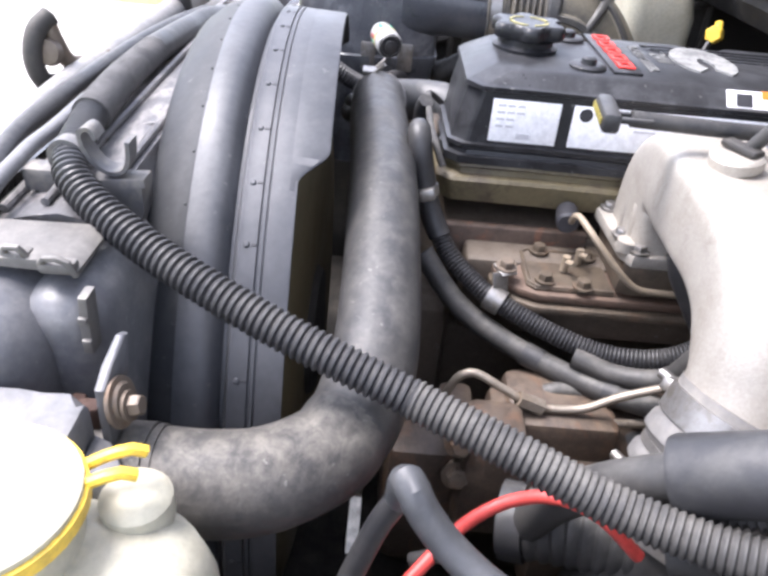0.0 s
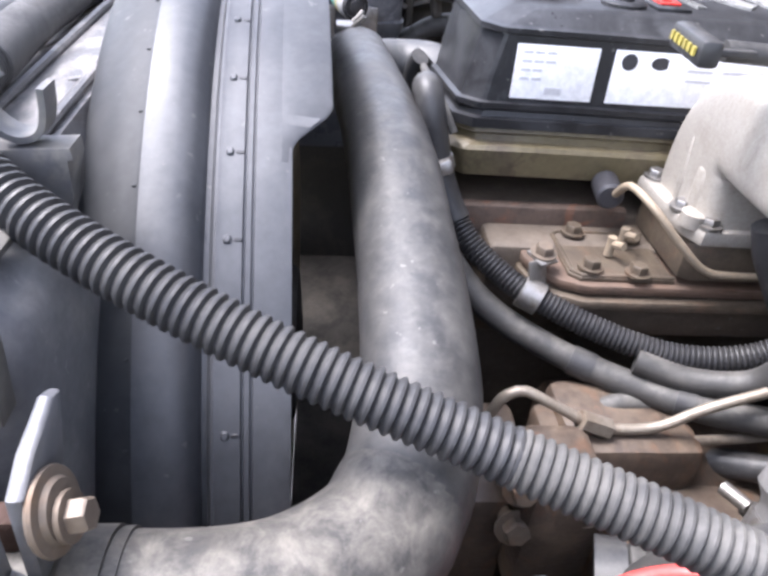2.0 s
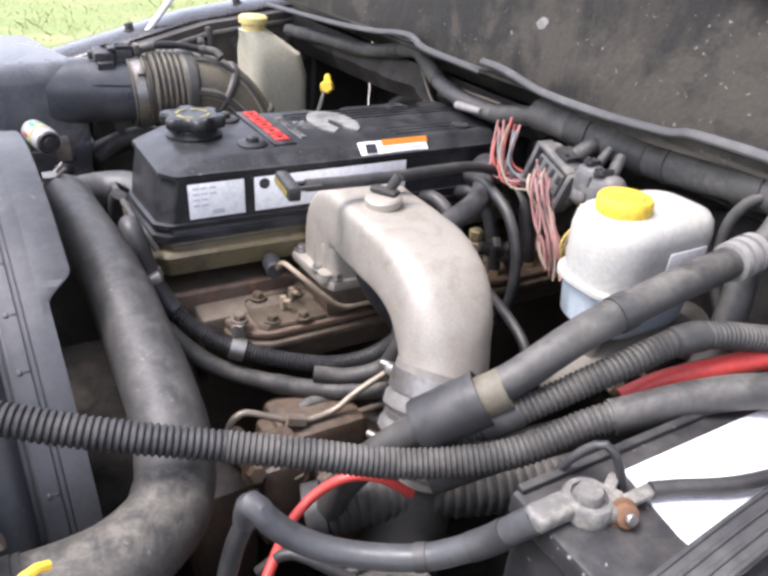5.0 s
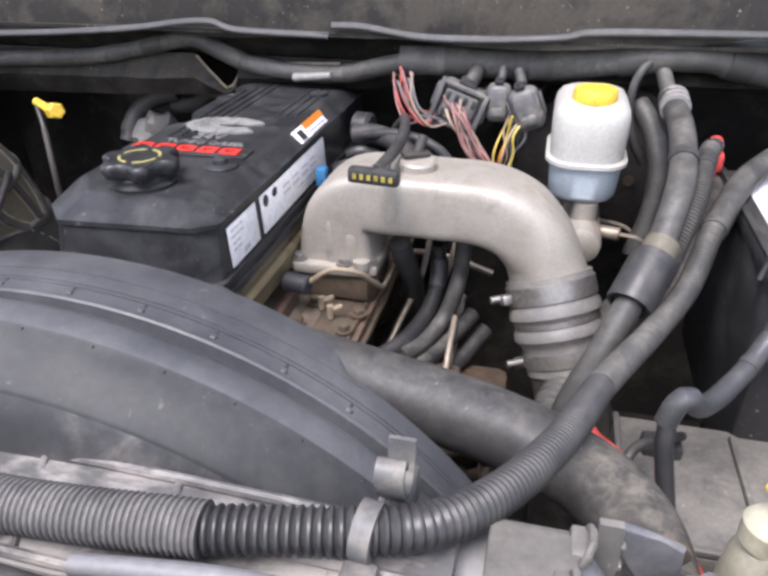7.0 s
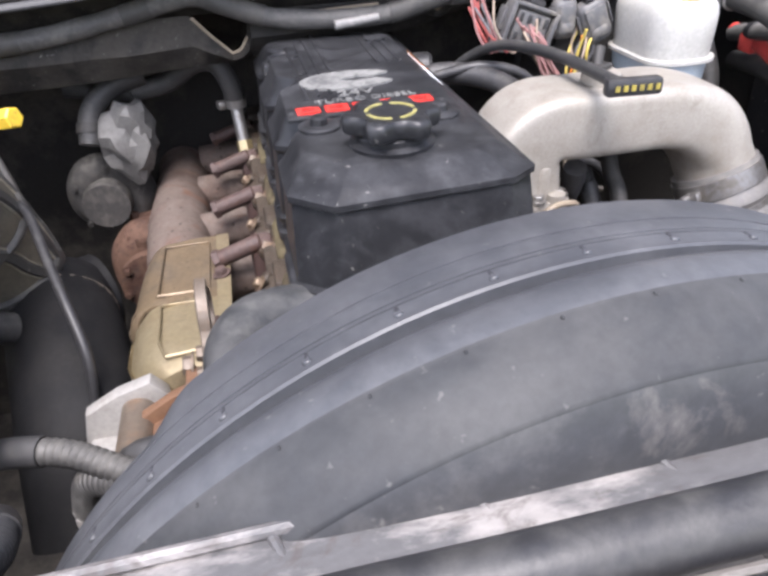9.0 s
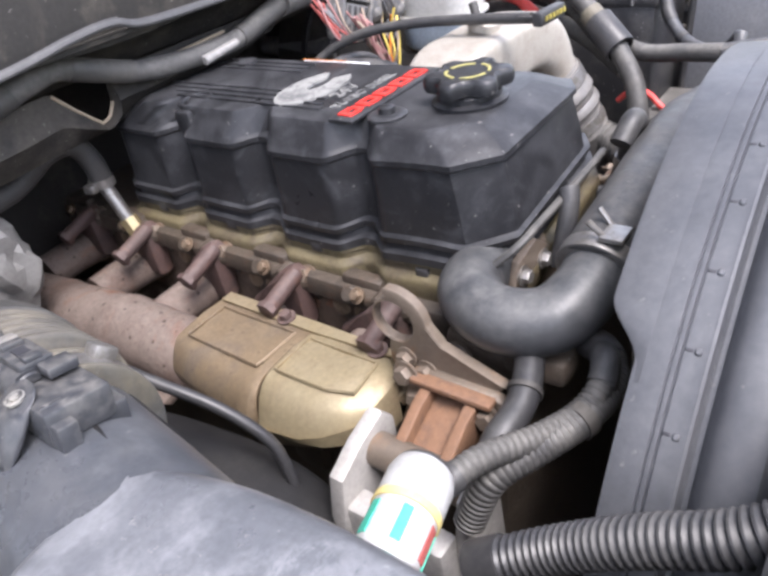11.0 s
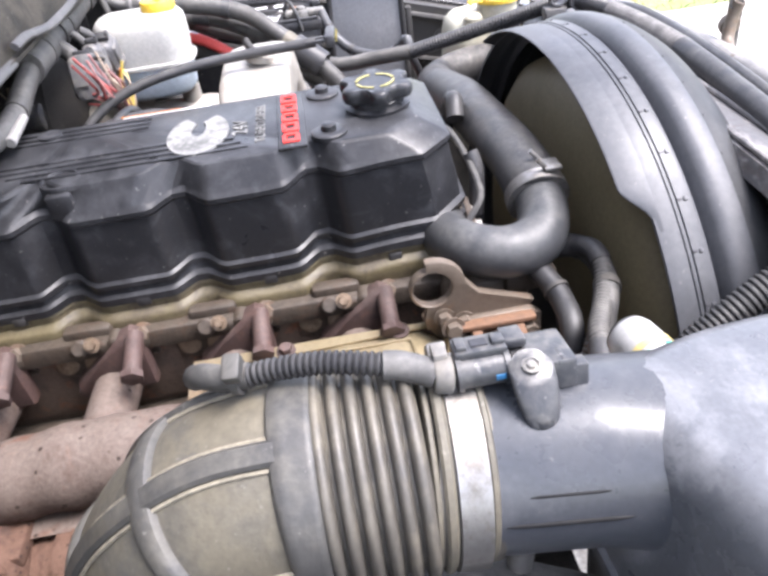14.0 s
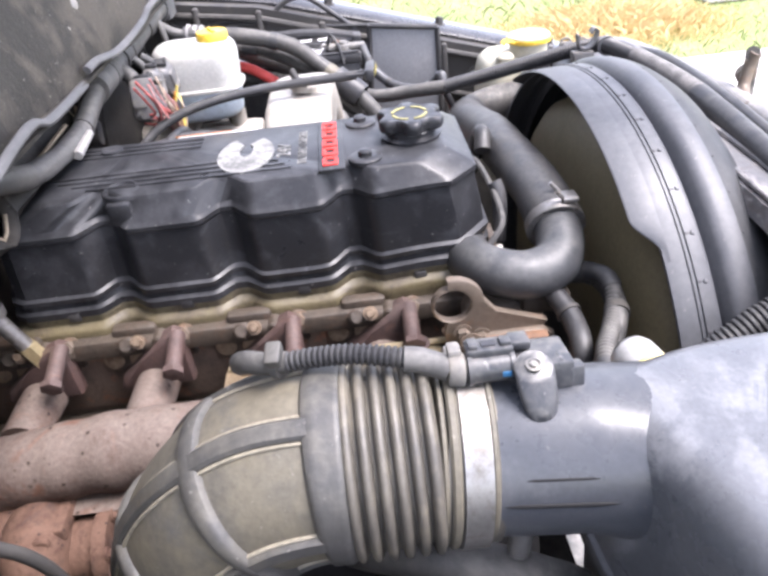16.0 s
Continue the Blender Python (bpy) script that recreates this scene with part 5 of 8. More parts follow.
def build_main_loom():
    t = thing("wiring_loom", "corrugated black wiring loom over the shroud and battery side", "wiring loom", (0.3, -0.16, 0.97))
    bm = B()
    corrugated(bm, MAIN[6:12], 0.0110, 0.0044, 0.0018, 18)
    part("conduit", bm, M_LOOM, t)
    bm = B()
    corrugated(bm, MAIN[1:7], 0.0112, 0.0040, 0.0015, 18)
    part("dusty_conduit", bm, M_LOOM_DUSTY, t, "dusty stretch of conduit")
    bm = B()
    corrugated(bm, MAIN[11:14], 0.0128, 0.0030, 0.0012, 16)
    part("dusty_conduit", bm, M_LOOM_PALE, t, "dusty stretch of conduit")
    bm = B()
    hose(bm, MAIN[13:], 0.0125, 16)
    part("smooth_sleeve", bm, M_BLACK, t, "smooth black sleeve")
    bm = B()
    hose(bm, MAIN[:3], 0.0128, 14)
    part("taped_end", bm, M_LOOM_DUSTY, t, "tape-wrapped stretch")
    br = thing("loom_bracket", "pale dusty clip bracket holding the loom at the radiator top", "bracket", (0.268, -0.17, 1.04))
    bm = B()
    clip_band(bm, (0.268, -0.1885, 1.0600), (1, -0.1, -0.05), 0.0118, 0.009, False, 0.0014)
    box(bm, (0.268, -0.208, 1.046), (0.016, 0.02, 0.016), 0.003)
    part("clip", bm, M_GREY_CONN, br)
    # open cradle of a bent strip with a curled lip, on a small pedestal
    bm = B()
    bend = resample(spline([(-0.1665, 1.078), (-0.170, 1.084), (-0.1755, 1.081), (-0.1745, 1.072), (-0.169, 1.062), (-0.161, 1.0575), (-0.153, 1.0595), (-0.1495, 1.067), (-0.1485, 1.078)]), 0.002)
    rings = []
    for i, p in enumerate(bend):
        d = (bend[min(i + 1, len(bend) - 1)] - bend[max(i - 1, 0)]).normalized()
        n = Vector((-d.y, d.x)) * 0.0013
        rings.append([(x, p[0] + s * n[0], p[1] + s * n[1]) for x, s in ((0.268, -1), (0.281, -1), (0.281, 1), (0.268, 1))])
    ring_faces(bm, rings)
    part("cradle", bm, M_GREY_CONN, br, "dusty grey open cradle")
    bm = B()
    slab(bm, [(-0.172, 1.0535), (-0.141, 1.0560), (-0.140, 1.050), (-0.146, 1.035), (-0.150, 1.01), (-0.172, 1.01), (-0.168, 1.040)], "x", 0.266, 0.282, 0.003)
    part("pedestal", bm, M_GREY_CONN, br, "dusty grey pedestal")


build_main_loom()

GREY_CABLE = material("grey_cable_skin", (0.056, 0.058, 0.062), 0.38, grime=(0.12, 0.117, 0.112), amount=0.35, scale=30)
cable("battery_cable", "smooth grey-black battery cable looping to the terminal", "cable",
      [(0.428, 0.022, 0.972), (0.432, 0.0225, 0.988), (0.4385, 0.0245, 0.9945), (0.4450, 0.0310, 0.985), (0.4540, 0.0445, 0.9725), (0.4670, 0.0625, 0.9660), (0.4840, 0.0860, 0.9660), (0.5030, 0.1110, 0.9740), (0.5220, 0.1340, 0.9950), (0.5340, 0.1430, 1.0150), (0.5425, 0.1480, 1.0290)],
      0.0082, GREY_CABLE, 14)
cable("ground_cable", "thin dark cable dropping beside the hose", "cable",
      [(0.429, 0.022, 0.974), (0.430, 0.012, 0.950), (0.440, -0.004, 0.90), (0.45, -0.014, 0.86), (0.46, -0.02, 0.82)], 0.0066, M_LOOM, 12)
cable("red_cable", "bright red battery cable looping down past the hose", "cable",
      [(0.475, -0.03, 0.86), (0.440, 0.018, 0.893), (0.407, 0.052, 0.909), (0.391, 0.068, 0.910), (0.383, 0.084, 0.915), (0.383, 0.097, 0.923), (0.388, 0.109, 0.932), (0.394, 0.122, 0.936), (0.403, 0.138, 0.934), (0.41, 0.16, 0.915)], 0.0040, M_RED)
cable("small_cable", "thin black cable with bare end beside the battery lead", "cable",
      [(0.41, 0.035, 0.895), (0.418, 0.055, 0.912), (0.44, 0.08, 0.905), (0.47, 0.12, 0.88)], 0.0042, M_LOOM)
cable("coolant_tube", "dusty grey rubber tube from the cowl to the black sleeve", "hose",
      [(0.452, 0.43, 1.10), (0.455, 0.395, 1.094), (0.456, 0.339, 1.087), (0.451, 0.266, 1.066), (0.438, 0.218, 1.03), (0.420, 0.178, 0.998), (0.404, 0.152, 0.972), (0.390, 0.132, 0.945), (0.372, 0.118, 0.905), (0.360, 0.110, 0.86)], 0.0128, M_LOOM_DUSTY, 16)
sl = thing("rubber_sleeve", "short smooth black rubber sleeve on the grey tube", "sleeve", (0.416, 0.17, 0.98))
bm = B()
p0, p1 = Vector((0.4300, 0.1985, 1.0120)), Vector((0.4070, 0.1540, 0.9790))
lathe(bm, [(0.0160, 0.004), (0.0188, 0.000), (0.0208, 0.000), (0.0208, 0.050), (0.0200, 0.0525), (0.0170, 0.0520), (0.0165, 0.048)], p0, p1 - p0, 28)
part("sleeve", bm, M_BLACK, sl)
bm = B()
hose(bm, [p0 + (p0 - p1) * 0.30, p0 + (p0 - p1) * 0.10, p0 - (p0 - p1) * 0.10], 0.0162, 18, 0.004, 0.10)
part("rag_wrap", bm, M_ELBOW, sl, "dusty brown wrap at the open end")
cable("side_loom", "ribbed dusty loom running back beside the battery", "wiring loom",
      [(0.418, 0.165, 0.975), (0.445, 0.215, 1.003), (0.470, 0.275, 1.040), (0.483, 0.335, 1.060), (0.500, 0.400, 1.052), (0.52, 0.47, 1.035)], 0.0105, M_LOOM_DUSTY, 14, True)
cable("heater_hose", "grey dusty heater hose beside the battery", "hose",
      [(0.43, 0.16, 0.95), (0.462, 0.23, 0.985), (0.488, 0.30, 1.002), (0.51, 0.38, 1.01), (0.53, 0.47, 1.0)], 0.0125, M_LOOM_DUSTY, 14)
cable("red_jacket_cable", "red battery cable with a taped grey stretch", "cable",
      [(0.468, 0.30, 1.005), (0.478, 0.325, 1.020), (0.490, 0.352, 1.030), (0.506, 0.41, 1.037), (0.52, 0.47, 1.04)], 0.0085, M_RED)
rc = thing("red_terminal_cover", "red plastic terminal cover on the cable", "terminal cover", (0.51, 0.41, 1.03))
bm = B()
box(bm, (0.506, 0.415, 1.036), (0.024, 0.026, 0.024), 0.005)
part("cover", bm, M_RED, rc)

KL = [(0.066, 0.030, 1.012), (0.084, 0.027, 1.026), (0.098, 0.029, 1.016), (0.104, 0.039, 0.975), (0.114, 0.051, 0.947), (0.128, 0.066, 0.928), (0.143, 0.084, 0.916), (0.160, 0.105, 0.908), (0.185, 0.150, 0.897), (0.205, 0.195, 0.893), (0.220, 0.235, 0.905),
      (0.226, 0.262, 0.93), (0.222, 0.28, 0.96)]
cable("engine_loom", "ribbed black engine loom curving under the intake plate", "wiring loom", KL, 0.0092, M_LOOM, 14, True, 0.0034, 0.0014)
kc = thing("loom_clamp", "bright folded metal clamp holding the engine loom", "clamp", (0.163, 0.112, 0.90))
bm = B()
clip_band(bm, (0.160, 0.105, 0.908), (0.4, 0.8, -0.25), 0.0100, 0.015, False, 0.0018)
turned = Matrix.Rotation(0.45, 3, "Z")
box(bm, (0.1565, 0.1075, 0.9235), (0.0022, 0.015, 0.020), 0.0006, turned @ Matrix.Rotation(-0.3, 3, "Y"))
box(bm, (0.1490, 0.1110, 0.9330), (0.017, 0.015, 0.0022), 0.0006, turned @ Matrix.Rotation(0.15, 3, "Y"))
part("clamp", bm, M_STEEL, kc)
bm = B()
hexbolt(bm, (0.1470, 0.1120, 0.9340), (0.1, 0, 1), 0.0065, 0.006)
part("bolt", bm, M_BRACKET, kc)
pc = thing("pale_spring_clamp", "pale spring clamp on the loom at the engine front", "clamp", (0.104, 0.038, 0.975))
bm = B()
clip_band(bm, (0.1035, 0.0380, 0.9790), (0.15, 0.3, -1), 0.0100, 0.009, True, 0.0014, (1, 0, 0.2))
part("band", bm, M_STEEL, pc)

# lower clutter on the driver side: injection pump, fuel lines, alternator shapes
def build_pump():
    p = thing("injection_pump", "brown grimy injection pump with steel fuel lines", "pump", (0.22, 0.16, 0.70))
    bm = B()
    lathe(bm, [(0.03, -0.06), (0.055, -0.06), (0.060, -0.03), (0.060, 0.06), (0.045, 0.08), (0.02, 0.09)], (0.21, 0.19, 0.80), (0, 1, 0), 32)
    box(bm, (0.23, 0.16, 0.84), (0.07, 0.09, 0.05), 0.01)
    box(bm, (0.27, 0.20, 0.77), (0.09, 0.12, 0.12), 0.015)
    part("body", bm, M_PUMP, p)
    bm = B()
    box(bm, (0.28, 0.10, 0.83), (0.06, 0.05, 0.10), 0.012)
    box(bm, (0.25, 0.05, 0.78), (0.08, 0.06, 0.14), 0.012)
    part("bracket", bm, M_PUMP, p)
    for q in ((0.30, 0.11, 0.862), (0.32, 0.135, 0.853)):
        bm = B()
        hexbolt(bm, q, (0.7, -0.2, 0.7), 0.009, 0.008)
        part("bolt", bm, M_BRACKET, p)
    lines = [[(0.238, 0.060, 0.85), (0.240, 0.070, 0.883), (0.240, 0.077, 0.890), (0.240, 0.085, 0.892), (0.245, 0.102, 0.886), (0.250, 0.126, 0.875), (0.250, 0.139, 0.870), (0.250, 0.171, 0.872), (0.250, 0.198, 0.888), (0.250, 0.233, 0.903)],
             [(0.245, 0.150, 0.838), (0.250, 0.163, 0.846), (0.250, 0.180, 0.858), (0.250, 0.205, 0.860), (0.250, 0.249, 0.865), (0.25, 0.30, 0.88)],
             [(0.20, 0.14, 0.85), (0.21, 0.20, 0.865), (0.235, 0.25, 0.86), (0.25, 0.32, 0.88)],
             [(0.17, 0.22, 0.84), (0.185, 0.26, 0.875), (0.20, 0.30, 0.91), (0.205, 0.34, 0.96)],
             [(0.18, 0.24, 0.82), (0.20, 0.28, 0.86), (0.225, 0.31, 0.90), (0.235, 0.35, 0.95)]]
    for ln in lines:
        bm = B()
        hose(bm, ln, 0.0035, 10)
        part("fuel_line", bm, M_SILVERDASH, p, "dull steel fuel line")
    bm = B()
    rod(bm, (0.250, 0.120, 0.878), (0.250, 0.140, 0.870), 0.007, seg=6)
    part("union_nut", bm, M_SILVERDASH, p)
    for q in ((0.300, 0.072, 0.877), (0.300, 0.096, 0.866), (0.30, 0.074, 0.842), (0.30, 0.094, 0.824)):
        bm = B()
        rod(bm, Vector(q) - Vector((0.05, 0, 0.02)), q, 0.0075, seg=12)
        hexbolt(bm, q, (1, 0, 0.3), 0.0085, 0.007)
        part("stud", bm, M_BRACKET, p, "brown stud and nut")
    for y, w in ((0.075, 0.03), (0.12, 0.036)):
        bm = B()
        box(bm, (0.235, y, 0.832), (0.05, w, 0.05), 0.008)
        part("cast_block", bm, M_PUMP, p)


build_pump()
cable("lower_hose", "dusty black hose below the intake plate", "hose", [(0.128, 0.040, 0.93), (0.150, 0.075, 0.893), (0.178, 0.115, 0.879), (0.205, 0.160, 0.872), (0.235, 0.21, 0.873), (0.265, 0.27, 0.885)], 0.0098, M_LOOM_DUSTY, 14, wobble=0.05)
cable("cross_hose", "dusty black hose lying beside the fuel line", "hose", [(0.215, 0.135, 0.845), (0.220, 0.146, 0.856), (0.220, 0.160, 0.863), (0.220, 0.190, 0.863), (0.220, 0.211, 0.872), (0.220, 0.230, 0.884), (0.222, 0.26, 0.893)], 0.0072, M_LOOM_DUSTY, 12, wobble=0.06)
cable("plate_edge_line", "thin tan steel line bent along the intake spacer", "fuel line", [(0.112, 0.168, 0.965), (0.130, 0.165, 0.980), (0.141, 0.167, 0.983), (0.160, 0.175, 0.977), (0.171, 0.197, 0.955), (0.174, 0.215, 0.941), (0.174, 0.237, 0.938), (0.174, 0.28, 0.938)], 0.0028, M_TAN, 10)
cable("branch_hose", "dusty black branch hose", "hose", [(0.195, 0.155, 0.868), (0.215, 0.175, 0.845), (0.245, 0.22, 0.838), (0.28, 0.28, 0.86)], 0.010, M_RUBBER, 12, wobble=0.05)
cable("vacuum_hose", "black hose curving down under the horn", "hose", [(0.188, 0.235, 0.985), (0.191, 0.245, 0.962), (0.195, 0.278, 0.912), (0.192, 0.298, 0.875), (0.176, 0.312, 0.838), (0.15, 0.32, 0.81)], 0.0115, M_RUBBER, 12, wobble=0.05)
cable("return_hose", "dusty black hose dropping behind the horn to the engine loom", "hose", [(0.249, 0.285, 0.985), (0.250, 0.272, 0.958), (0.249, 0.246, 0.935), (0.238, 0.234, 0.900), (0.222, 0.203, 0.886), (0.205, 0.170, 0.888)], 0.0090, M_LOOM_DUSTY, 12)
cable("lower_air_duct", "dusty black air duct low beside the pump", "duct", [(0.35, 0.10, 0.86), (0.37, 0.16, 0.875), (0.40, 0.23, 0.88), (0.43, 0.32, 0.88)], 0.024, M_LOOM_DUSTY, 18, True, 0.009, 0.002)


# ---- brake fluid reservoir ----
def rounded(w, d, r, n=6):
    pts = []
    for cx, cy, a0 in ((w - r, d - r, 0), (-w + r, d - r, 90), (-w + r, -d + r, 180), (w - r, -d + r, 270)):
        for i in range(n + 1):
            a = radians(a0 + 90 * i / n)
            pts.append((cx + r * math.cos(a), cy + r * math.sin(a)))
    return pts


def build_reservoir():
    t = thing("brake_fluid_reservoir", "milky brake fluid reservoir with yellow cap and bluish fluid", "reservoir", (0.375, 0.40, 1.0))
    c = Vector((0.369, 0.402, 0))

    def ring(z, w, d, r):
        return [(c.x + x, c.y + y, z) for x, y in rounded(w, d, r)]
    bm = B()
    ring_faces(bm, [ring(1.046, 0.0395, 0.060, 0.031), ring(1.070, 0.0405, 0.062, 0.032), ring(1.088, 0.0405, 0.062, 0.031), ring(1.098, 0.0385, 0.060, 0.029), ring(1.104, 0.0335, 0.055, 0.024), ring(1.107, 0.026, 0.047, 0.018), ring(1.108, 0.02, 0.03, 0.01)])
    part("upper_half", bm, M_WHITE_TANK, t)
    bm = B()
    ring_faces(bm, [ring(1.0395, 0.041, 0.061, 0.031), ring(1.0405, 0.0440, 0.065, 0.033), ring(1.0445, 0.0440, 0.065, 0.033), ring(1.0455, 0.041, 0.061, 0.031)])
    part("seam", bm, M_WHITE_TANK, t)
    bm = B()
    ring_faces(bm, [ring(0.995, 0.028, 0.04, 0.02), ring(0.998, 0.0335, 0.05, 0.026), ring(1.004, 0.0370, 0.056, 0.030), ring(1.041, 0.0395, 0.060, 0.031)])
    part("lower_half", bm, M_FLUID, t, "lower half tinted by fluid")
    cap = B()
    rings = []
    for h, s in ((0, 0.98), (0.003, 1.0), (0.011, 0.98), (0.0135, 0.92)):
        rings.append([(0.369 + s * 0.0225 * (1 + 0.03 * (i % 2)) * math.cos(2 * math.pi * i / 48), 0.371 + s * 0.0225 * (1 + 0.03 * (i % 2)) * math.sin(2 * math.pi * i / 48), 1.106 + h) for i in range(48)])
    ring_faces(cap, rings)
    box(cap, (0.369, 0.371, 1.1205), (0.030, 0.005, 0.004), 0.001, Matrix.Rotation(0.4, 3, "Z"))
    part("cap", cap, M_YELLOW, t, "yellow screw cap")
    bm = B()
    box(bm, (0.4100, 0.415, 1.072), (0.0012, 0.045, 0.018), 0.0003)
    part("sticker", bm, M_LABEL, t, "small white sticker")
    m = thing("master_cylinder", "pale aluminium brake master cylinder below the reservoir", "master cylinder", (0.372, 0.40, 0.93))
    bm = B()
    lathe(bm, [(0.014, -0.075), (0.020, -0.072), (0.022, -0.06), (0.022, 0.1), (0.030, 0.105), (0.03, 0.115)], (0.375, 0.395, 0.957), (0, 1, 0), 24)
    rod(bm, (0.375, 0.36, 0.965), (0.375, 0.36, 0.997), 0.014, seg=16)
    rod(bm, (0.375, 0.43, 0.965), (0.375, 0.43, 0.997), 0.014, seg=16)
    part("bore", bm, M_ALU, m)
    bm = B()
    rod(bm, (0.39, 0.372, 0.957), (0.418, 0.365, 0.957), 0.008, seg=12, bevel=0.001)
    hose(bm, [(0.418, 0.365, 0.957), (0.44, 0.36, 0.955), (0.455, 0.37, 0.93), (0.46, 0.40, 0.90)], 0.0026, 8)
    hose(bm, [(0.395, 0.415, 0.952), (0.43, 0.405, 0.948), (0.45, 0.41, 0.92), (0.455, 0.45, 0.90)], 0.0026, 8)
    part("brake_line", bm, M_SILVERDASH, m, "dull brake lines")
    bs = thing("brake_booster", "black round brake booster behind the master cylinder", "brake booster", (0.40, 0.62, 0.9))
    bm = B()
    lathe(bm, [(0.03, -0.09), (0.08, -0.085), (0.115, -0.06), (0.125, -0.02), (0.125, 0.06)], (0.40, 0.60, 0.97), (0, 1, 0), 36)
    part("shell", bm, M_BAY, bs)
    bm = B()
    lathe(bm, [(0.1245, -0.006), (0.1305, -0.005), (0.1310, 0.004), (0.1245, 0.006)], (0.40, 0.60, 0.97), (0, 1, 0), 48)
    part("crimp_rim", bm, M_BLACK, bs)
    for k in range(2):
        bm = B()
        hexbolt(bm, (0.365 + 0.07 * k, 0.5165, 0.97), (0, -1, 0), 0.008, 0.008)
        part("mount_nut", bm, M_BRACKET, bs, "rusty mounting nut")


build_reservoir()


# ---- battery ----
def build_battery():
    b = thing("car_battery", "dusty black battery with a white label on top", "battery", (0.592, 0.285, 0.80))
    bm = B()
    box(bm, (0.592, 0.285, 0.908), (0.144, 0.264, 0.216), 0.008)
    part("case", bm, M_BATTERY, b)
    bm = B()
    box(bm, (0.592, 0.285, 1.016), (0.150, 0.270, 0.018), 0.004)
    part("lid", bm, M_BATTERY, b)
    bm = B()
    slab(bm, [(0.5355, 0.222), (0.5355, 0.405), (0.604, 0.405), (0.604, 0.213), (0.584, 0.213)], "z", 1.0252, 1.0264)
    lab = part("top_label", bm, M_LABEL, b, "white battery label")
    bm = B()
    for k in range(3):
        box(bm, (0.543 + 0.004 * k, 0.262 - 0.003 * k, 1.0266), (0.0008, 0.026 - 0.007 * k, 0.0005))
    lathe(bm, [(0.0038, 0), (0.0048, 0), (0.0048, 0.0006), (0.0038, 0.0006)], (0.5465, 0.234, 1.0262), (0, 0, 1), 16)
    part("print_bar", bm, M_PALEINK, lab)
    for k in range(5):
        bm = B()
        box(bm, (0.632 + 0.004 * (k % 2), 0.215 + 0.034 * k, 1.0256), (0.018 - 0.005 * (k % 2), 0.022, 0.0008))
        part("print_bar", bm, M_LABEL, b, "white print on the lid")
    for x in (0.5205, 0.6635):
        bm = B()
        box(bm, (x, 0.285, 1.0265), (0.006, 0.262, 0.005), 0.0015)
        part("lid_rim", bm, M_BATTERY, b)
    t = thing("battery_terminal", "dull lead battery clamp with a copper-coloured bolt", "battery terminal", (0.547, 0.180, 1.025))
    bm = B()
    lathe(bm, [(0.0150, 0), (0.0150, 0.009), (0.0138, 0.0110), (0.0105, 0.0114), (0.0102, 0.0090), (0.0090, 0.0090)], (0.547, 0.180, 1.025), (0, 0, 1), 28)
    box(bm, (0.5435, 0.158, 1.031), (0.016, 0.032, 0.010), 0.0035, None, 3)
    box(bm, (0.5560, 0.1915, 1.031), (0.007, 0.020, 0.009), 0.002, Matrix.Rotation(0.6, 3, "Z"))
    box(bm, (0.5450, 0.1990, 1.031), (0.007, 0.020, 0.009), 0.002, Matrix.Rotation(0.5, 3, "Z"))
    part("clamp", bm, M_LEAD, t)
    bm = B()
    lathe(bm, [(0.0080, 0.004), (0.0078, 0.014), (0.0068, 0.0155), (0.0018, 0.0157)], (0.547, 0.180, 1.025), (0, 0, 1), 24)
    part("post", bm, M_LEAD, t, "worn lead post")
    bm = B()
    lathe(bm, [(0.0090, 0), (0.0090, 0.0016), (0.0068, 0.0020), (0.0068, 0.0068), (0.0050, 0.0076), (0.0013, 0.0078)], (0.5610, 0.1925, 1.0300), (0.85, -0.25, 0.45), 18)
    part("bolt", bm, M_RUST, t, "corroded copper-coloured bolt")
    bm = B()
    rod(bm, (0.5675, 0.1905, 1.0333), (0.5705, 0.1897, 1.0350), 0.0036, seg=12, bevel=0.001)
    part("bolt_tip", bm, M_STEEL, t, "pale bolt tip")
    bm = B()
    box(bm, (0.5575, 0.210, 1.0325), (0.009, 0.026, 0.0045), 0.0018)
    part("lug", bm, M_LEAD, t, "dull lug")
    bm = B()
    hose(bm, [(0.558, 0.218, 1.0330), (0.563, 0.232, 1.0335), (0.578, 0.268, 1.0345), (0.590, 0.315, 1.038), (0.600, 0.36, 1.042)], 0.0050, 14)
    part("lead", bm, M_LOOM, t, "black lead")
    h = thing("carry_strap", "black ribbed battery strap across the top", "strap", (0.607, 0.28, 1.025))
    bm = B()
    rings = []
    for k in range(25):
        f = k / 24
        y = 0.150 + 0.262 * f
        x = 0.612 - 0.012 * f
        z = 1.028 + 0.018 * math.sin(f * math.pi)
        rings.append([(x - 0.012, y, z), (x + 0.012, y, z), (x + 0.012, y, z + 0.005), (x - 0.012, y, z + 0.005)])
    ring_faces(bm, rings)
    part("strap", bm, M_STRAP, h)
    for dx in (-0.0105, -0.0035, 0.0035, 0.0105):
        bm = B()
        sweep(bm, [Vector((0.612 - 0.012 * k / 24 + dx, 0.152 + 0.258 * k / 24, 1.0335 + 0.018 * math.sin(k / 24 * math.pi))) for k in range(25)], 0.0015, 8)
        part("strap_rib", bm, M_STRAP, h)
